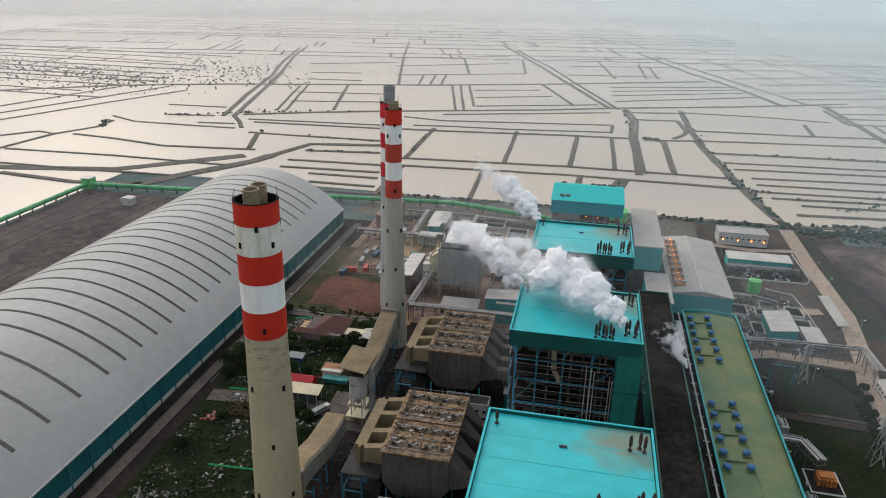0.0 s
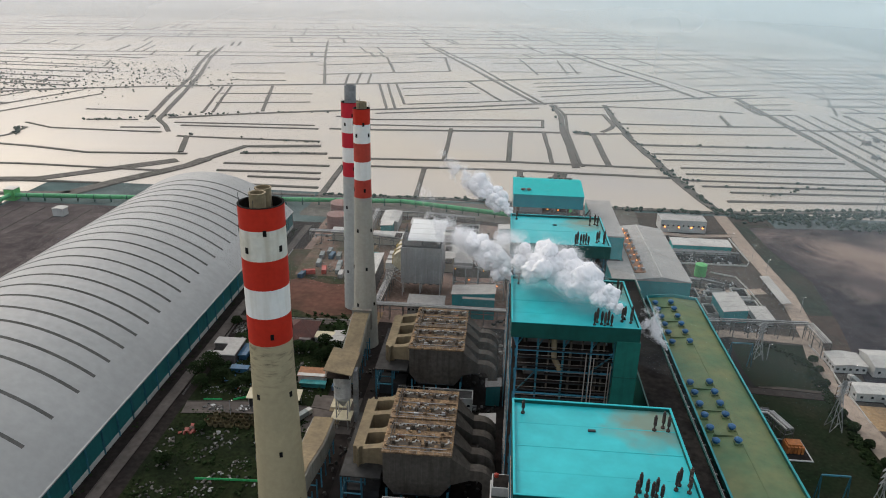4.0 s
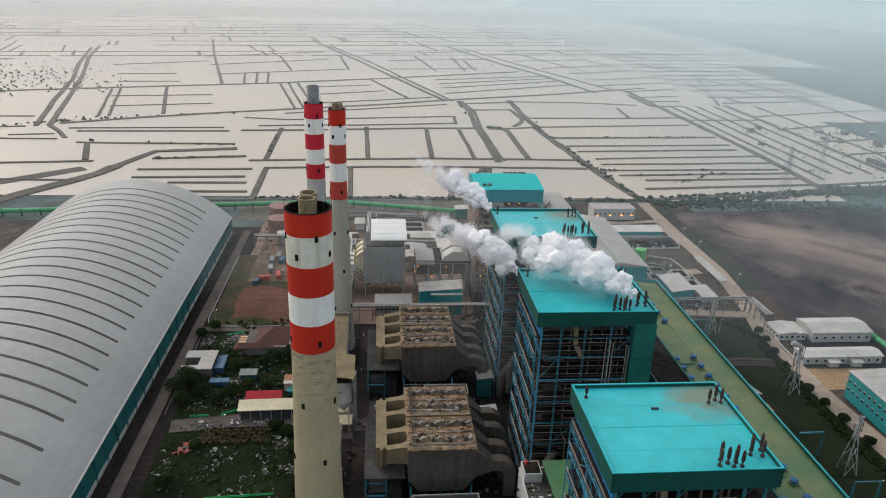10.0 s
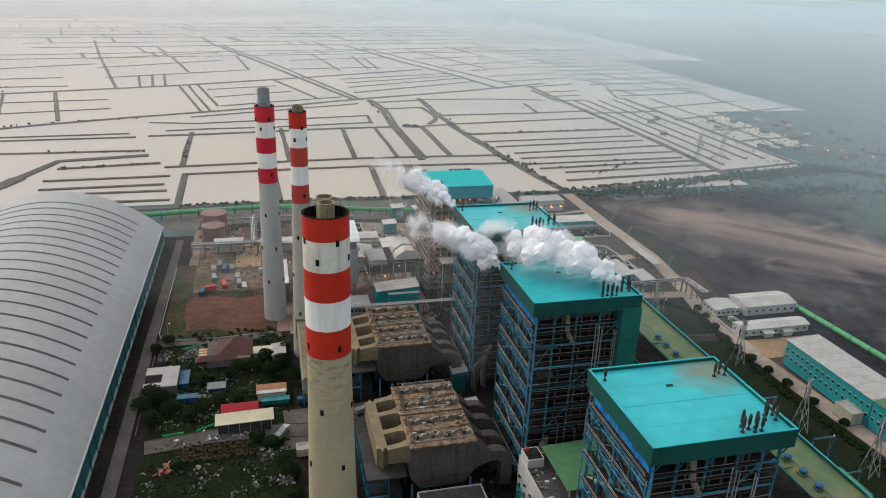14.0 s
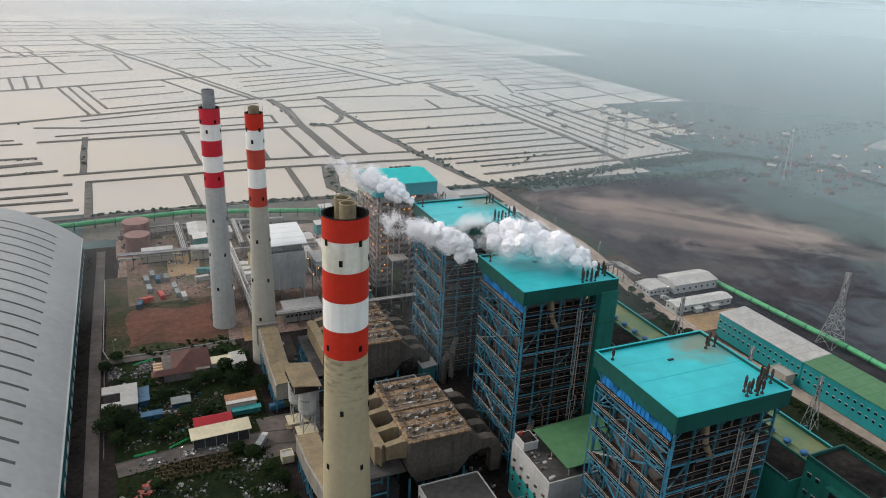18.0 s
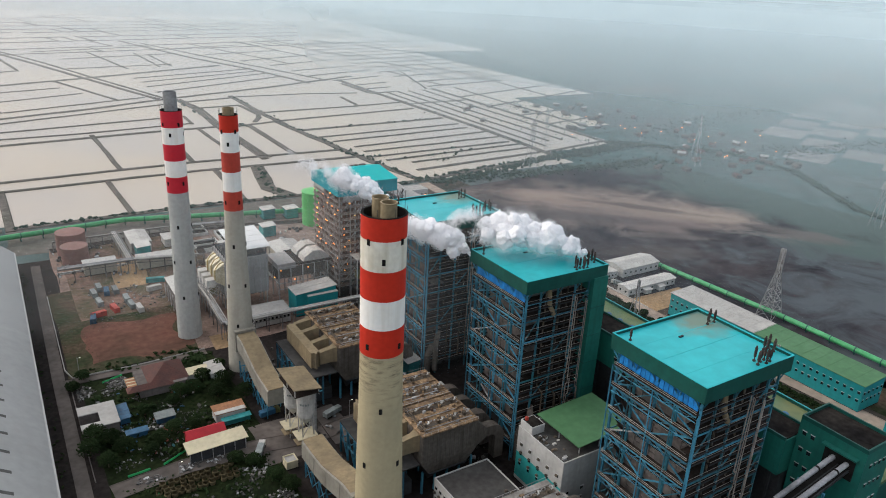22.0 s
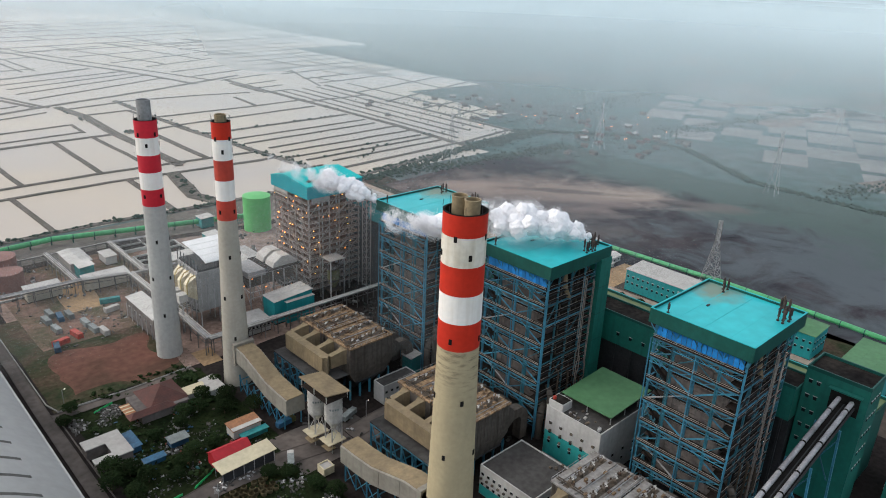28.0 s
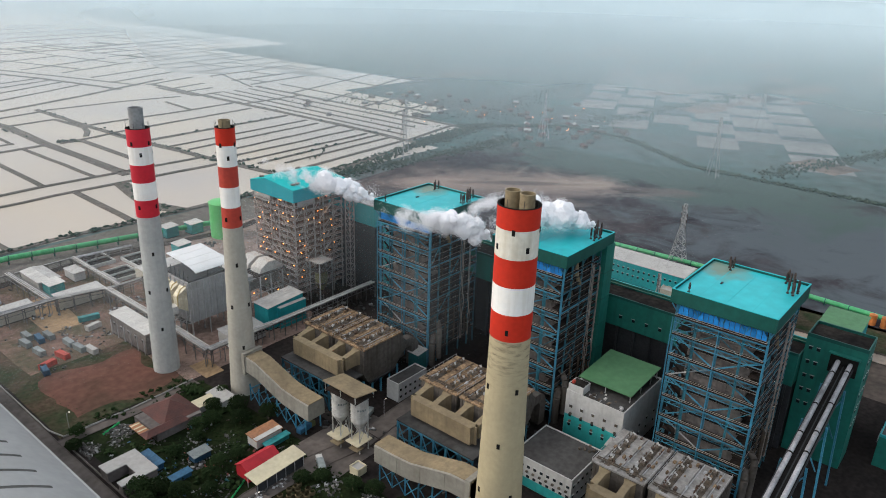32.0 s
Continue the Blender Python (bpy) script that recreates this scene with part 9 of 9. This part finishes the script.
for i in range(7):
    x, y = 80 + (i % 2) * 9, 300 - i * 24
    t = thing("transformer", x, y, 0, "grey power transformer with finned radiators", "transformer", "transformers")
    part("tank", box(x - 2.6, x + 2.6, y - 3.6, y + 3.6, 0.6, 4.6), "box_grey", t)
    for k in range(6):
        block("radiator", x - 3.6, x - 2.7, y - 3.3 + k * 1.15, y - 2.6 + k * 1.15, 1, 4.2, "galv", t)
    part("conservator", add_tube(bmesh.new(), (x - 1, y - 3, 5.6), (x - 1, y + 3, 5.6), 0.6, 10), "box_grey", t)
    for k in range(3):
        part("bushing", lathe(x + 1.2, y - 2 + 2 * k, [(4.6, 0.3), (6.4, 0.14), (6.8, 0.1)], 8), "rust", t)


def pylon(x, y, h, label, base=5.0, spread=9.0):
    """A lattice power pylon with three pairs of arms."""
    p = thing("power_pylon", x, y, 0, label, "pylon", "pylons")

    def w(z):
        return base * max(0.2, 1 - z / (h * 0.85)) if z < h * 0.7 else base * 0.2

    near = math.hypot(x + 110, y - 60) < 420 and h > 30
    zs = [h * f for f in ((0, 0.14, 0.27, 0.39, 0.5, 0.6, 0.7, 0.8, 0.9, 1.0) if near else (0, 0.25, 0.48, 0.7, 0.85, 1.0))]
    cs = [(-1, -1), (1, -1), (1, 1), (-1, 1)]
    s = 0.18
    for za, zb in zip(zs, zs[1:]):
        for k in range(4):
            (ax, ay), (bx, by) = cs[k], cs[(k + 1) % 4]
            wa, wb = w(za) / 1, w(zb) / 1
            bar("leg", (x + ax * wa, y + ay * wa, za), (x + ax * wb, y + ay * wb, zb), s * 1.4, "galv", p)
            bar("lattice", (x + ax * wa, y + ay * wa, za), (x + bx * wb, y + by * wb, zb), s, "galv", p)
            if not near:
                continue
            bar("lattice", (x + bx * wa, y + by * wa, za), (x + ax * wb, y + ay * wb, zb), s, "galv", p)
            bar("lattice", (x + ax * wb, y + ay * wb, zb), (x + bx * wb, y + by * wb, zb), s, "galv", p)
    for z in (h * 0.7, h * 0.8, h * 0.9):
        for sx in (-1, 1):
            bar("arm", (x, y, z), (x + sx * spread * 0.75, y + sx * spread * 0.5, z + 0.6), 0.25, "galv", p)
            bar("arm", (x, y, z + 2.0), (x + sx * spread * 0.75, y + sx * spread * 0.5, z + 0.6), 0.25, "galv", p)
            bar("insulator", (x + sx * spread * 0.75, y + sx * spread * 0.5, z + 0.6), (x + sx * spread * 0.75, y + sx * spread * 0.5, z - 1.6), 0.22, "rust", p)
    return p


pylon(195.5, 228, 42, "grey lattice power pylon on the dark mud flat")
pylon(271, 545, 50, "grey lattice power pylon beside the ponds")
pylon(335, 600, 46, "grey lattice power pylon beside the ponds")
pylon(436, 294, 58, "grey lattice power pylon far across the lowland")
pylon(451, 495, 54, "grey lattice power pylon far across the lowland")
pylon(690, 330, 58, "grey lattice power pylon far across the lowland")
pylon(121, 262, 24, "slim lattice pylon of the switch yard", 2.6, 5)
pylon(112, 206, 26, "slim lattice pylon of the switch yard", 2.6, 5)
pylon(120, 176, 26, "slim lattice pylon of the switch yard", 2.6, 5)
pylon(108, 320, 20, "slim lattice pylon of the switch yard", 2.2, 4)
for x, y in ((100, 214), (104, 185), (98, 165), (96, 310)):
    g = thing("line_gantry", x, y, 0, "green steel line gantry on the lawn", "gantry", "line gantries")
    for sx in (-5, 5):
        bar("gantry_leg", (x + sx - 1, y, 0), (x + sx, y, 13), 0.35, "steel_teal", g)
        bar("gantry_leg", (x + sx + 1, y, 0), (x + sx, y, 13), 0.35, "steel_teal", g)
    bar("gantry_beam", (x - 5, y, 13), (x + 5, y, 13), 0.5, "steel_teal", g)

# lamp posts with lit heads
for x, y, h in ((112, 318, 9), (144, 300, 10), (150, 250, 10), (146, 205, 10), (148, 430, 10), (147, 455, 10), (149, 375, 10), (113, 190, 9), (-153, 335, 9), (-131, 242, 8), (-60, 250, 8), (95, 480, 9), (140, 480, 9), (-112, 445, 9)):
    lp = thing("lamp_post", x, y, 0, "slim galvanised lamp post with a lit head", "lamp post", "lamp posts")
    bar("pole", (x, y, 0), (x, y, h), 0.18, "galv", lp)
    bar("arm", (x, y, h), (x + 1.2, y, h + 0.2), 0.12, "galv", lp)
    block("lamp_head", x + 0.9, x + 1.3, y - 0.12, y + 0.12, h + 0.1, h + 0.25, "lamp_white", lp)

# ---- the green covered pipe conveyor round the plant ----
def green_pipe(*pts, z=4.2, r=1.75):
    g = thing("pipe_conveyor", pts[0][0], pts[0][1], 0, "long bright green covered conveyor on low supports", "conveyor", "pipe conveyors")
    for (ax, ay), (bx, by) in zip(pts, pts[1:]):
        a, b = Vector((ax, ay, z)), Vector((bx, by, z))
        n = max(1, int((b - a).length / 12))
        for i in range(n):
            p, q = a.lerp(b, i / n), a.lerp(b, (i + 1) / n)
            part("cover", add_tube(bmesh.new(), p, q, r, 12), "pipe_green", g)
            part("joint", add_tube(bmesh.new(), p, p + (q - p).normalized() * 0.5, r + 0.14, 12), "fascia", g)
            bar("support", (p.x, p.y, 0), (p.x, p.y, z - r + 0.1), 0.8, "fascia", g)
    return g


green_pipe((-403, 300), (-403, 503), (-300, 512), (-190, 524), (-100, 533), (24, 503))
green_pipe((191, 318), (193.5, 281), (197, 219), (196, 150), (190, 60), z=3.2, r=1.5)
jb = thing("junction_house", -403, 505, 0, "small green junction house of the conveyor", "junction house")
part("wall", box(-407, -399, 501, 509, 0, 9), "tank_green", jb)
part("roof", box(-407.4, -398.6, 500.6, 509.4, 9, 9.4), "roof_light", jb)
building("watch_hut", -349, -341, 470, 477, 6, "white_wall", "roof_light", "small white hut in the coal stockyard", "hut", "gable", 0.8)
for i in range(5):
    bar("stacker_rail", (-385 + i * 18, 60, 0.4), (-385 + i * 18, 490, 0.4), 0.4, "bank", jb)
COAL_DUST = mat("brown_coal_dust", (0.048, 0.038, 0.038), 0.95, 0, (0.075, 0.06, 0.058), 0.05, 0.2, 0.35, 0.1)
for i, (cx, cy, rx, ry) in enumerate(((-340, 400, 22, 55), (-365, 250, 16, 70), (-320, 280, 14, 50))):
    drift("coal_pile", cx, cy, rx, ry, 0.05, 0.25, COAL_DUST, "long low pile of coal dust in the stockyard", 20 + i)

# ---- village on the lowland ----
hut_walls, hut_roofs = ("casing", "casing"), ("roof_grey", "roof_tile", "esp", "esp")
rv = random.Random(17)
protos = []
for k in range(4):
    h = thing("village_house", 0, 0, 0, "small village house with a pitched roof among trees", "house", "village houses")
    part("wall", box(-4, 4, -2.8, 2.8, 0, 3.0), hut_walls[k % 2], h)
    for (pa, za), (pb, zb) in (((-3.3, 2.9), (0, 4.6)), ((0, 4.6), (3.3, 2.9))):
        bm = bmesh.new()
        add_loft(bm, [[(x, pa, za), (x, pb, zb), (x, pb, zb + 0.25), (x, pa, za + 0.25)] for x in (-4.5, 4.5)])
        bmesh.ops.recalc_face_normals(bm, faces=bm.faces)
        part("roof", bm, hut_roofs[k], h)
    protos.append(h)
for i in range(64):
    x, y = rv.gauss(515, 60), rv.uniform(470, 860)
    if i < 16:
        x, y = rv.uniform(440, 560), rv.uniform(440, 560)
    m = Matrix.Translation((x, y, 0)) @ Matrix.Rotation(rv.uniform(0, 3.1), 4, "Z")
    if i < 4:
        protos[i].matrix_basis = m
    else:
        copy_thing(protos[i % 4], m)
sp = [(rv.gauss(515, 70), rv.uniform(440, 880), 1.2, rv.uniform(0.5, 1.3)) for _ in range(1100)]
clumps("village_trees", sp, "scrub", "trees between the village houses", "trees", 31)
for i in range(16):
    x, y = rv.gauss(520, 45), rv.uniform(480, 820)
    lp = thing("lamp_post", x, y, 0, "village lamp post with a warm lit head", "lamp post", "village lamps")
    bar("pole", (x, y, 0), (x, y, 8), 0.2, "galv", lp)
    block("lamp_head", x - 0.35, x + 0.35, y - 0.35, y + 0.35, 8, 8.4, "lamp", lp)

# ---- steam ----
def steam_material(name, thin):
    """Bright droplets: scatters light back and lets some seep through."""
    m = bpy.data.materials.new(name)
    m.use_nodes = True
    n, l = m.node_tree.nodes, m.node_tree.links
    n.clear()
    out, dif, trl, mix = n.new("ShaderNodeOutputMaterial"), n.new("ShaderNodeBsdfDiffuse"), n.new("ShaderNodeBsdfTranslucent"), n.new("ShaderNodeMixShader")
    for s in (dif, trl):
        s.inputs[0].default_value = (0.97, 0.97, 0.98, 1)
    mix.inputs[0].default_value = thin
    l.new(dif.outputs[0], mix.inputs[1])
    l.new(trl.outputs[0], mix.inputs[2])
    l.new(mix.outputs[0], out.inputs[0])
    return m


STEAM = steam_material("white_steam", 0.12)


def ico(levels):
    """A unit sphere of even triangles."""
    bm = bmesh.new()
    bmesh.ops.create_icosphere(bm, subdivisions=levels, radius=1)
    v, f = [p.co.copy() for p in bm.verts], [tuple(q.index for q in t.verts) for t in bm.faces]
    bm.free()
    return v, f


BALL_V, BALL_F = ico(4)


def plume(label, pts, seed, count, solid=0.6, fleck=0.09, per=11):
    """A plume along a line of (x, y, z, radius): soft billows in its thick part, and a fringe of fine flecks that thins out downwind."""
    r = random.Random(seed)
    lobes, vs, fs = [], [], []
    for i, (p, q) in enumerate(zip(pts, pts[1:])):
        for k in range(per):
            t = (k + r.random()) / per
            u = (i + t) / (len(pts) - 1)
            rad = p[3] + (q[3] - p[3]) * t
            c = Vector(p[:3]).lerp(Vector(q[:3]), t) + Vector((r.gauss(0, 1), r.gauss(0, 1), r.gauss(0, 0.9))) * rad * 0.36
            lobes.append((c, rad * r.uniform(0.38, 0.78), u))
    for c, s, u in lobes:
        if u > solid:
            continue
        k = len(vs)
        f1, shrink = 0.42, 0.97 - 0.55 * max(0.0, u / solid - 0.55)
        for v in BALL_V:
            p = c + v * s
            h = 0.76 + 0.42 * abs(noise.noise(p * f1)) + 0.22 * abs(noise.noise(p * f1 * 2.2)) + 0.12 * abs(noise.noise(p * f1 * 4.9))
            vs.append(c + v * (s * h * shrink))
        fs += [(a + k, b + k, d + k) for a, b, d in BALL_F]
    body = len(fs)
    weights = [s ** 2.0 * (1.0 if not solid else 0.45 if u < solid * 0.4 else 1.5 if u < solid + 0.2 else max(0.1, 1.25 - u)) for c, s, u in lobes]
    while len(fs) < body + count:
        for c, s, u in r.choices(lobes, weights, k=4000):
            d = Vector((r.gauss(0, 1), r.gauss(0, 1), r.gauss(0, 1))).normalized()
            if solid and u <= solid:
                reach = 0.8 + 0.1 * r.random() + abs(r.gauss(0, 0.14 + 0.3 * u))
            else:
                reach = 1.3 * r.random() ** 0.5
            p = c + d * s * reach
            if noise.fractal(p * 0.16, 0.8, 2.1, 5) < -0.12 + 0.7 * max(0.0, u - solid) + 0.25 * max(0.0, reach - 0.9) + r.gauss(0, 0.12):
                continue
            k = len(vs)
            g = fleck * r.uniform(0.5, 1.3)
            a = Vector((r.gauss(0, 1), r.gauss(0, 1), r.gauss(0, 1))).normalized() * g
            b = Vector((r.gauss(0, 1), r.gauss(0, 1), r.gauss(0, 1))).normalized() * g
            vs += [p + a, p + b, p - (a + b) * 0.5]
            fs.append((k, k + 1, k + 2))
    me = bpy.data.meshes.new("steam_plume")
    me.from_pydata([tuple(v) for v in vs], [], fs)
    me.materials.append(STEAM)
    me.polygons.foreach_set("use_smooth", [i < body for i in range(len(fs))])
    return tagged(new("steam_plume", me), label, "steam", kind="stuff")


plume("thick white steam rolling over a turquoise boiler house roof", ((16.5, 200.5, 77.5, 0.5), (13.5, 203, 80, 2.6), (8, 207.5, 83, 5.0), (1, 213, 85, 6.6), (-7, 219, 86, 6.9), (-15, 225.5, 86.5, 5.6), (-24, 233, 88, 4.4)), 1, 260000, 0.8, 0.085, 13)
plume("white steam puffing from the corner of a boiler house roof", ((-17.9, 229.6, 73.7, 0.5), (-20, 232, 77, 2.6), (-24, 236, 80.5, 4.6), (-30, 241, 82, 5.4), (-37, 247, 82, 5.0), (-44, 253, 85, 4.4), (-50, 261, 91, 4.2), (-57, 271, 98, 3.8)), 5, 240000, 0.54, 0.085, 13)
plume("white steam rising behind a boiler house", ((-17.7, 297.7, 75.0, 0.5), (-20, 300, 78, 2.6), (-25, 305, 81, 4.6), (-31, 311, 83.5, 5.4), (-38, 318, 86, 4.8), (-46, 326, 89, 4.0), (-54, 335, 94, 3.6)), 3, 200000, 0.6, 0.085, 13)
plume("thin steam rising beside the turbine hall", ((42.5, 240, 44.8, 0.4), (41.5, 243, 46.5, 1.3), (39.5, 247, 48.5, 2.8), (36.5, 252, 51, 4.2), (33, 258, 53, 4.6)), 4, 45000, 0.0, 0.1, 40)
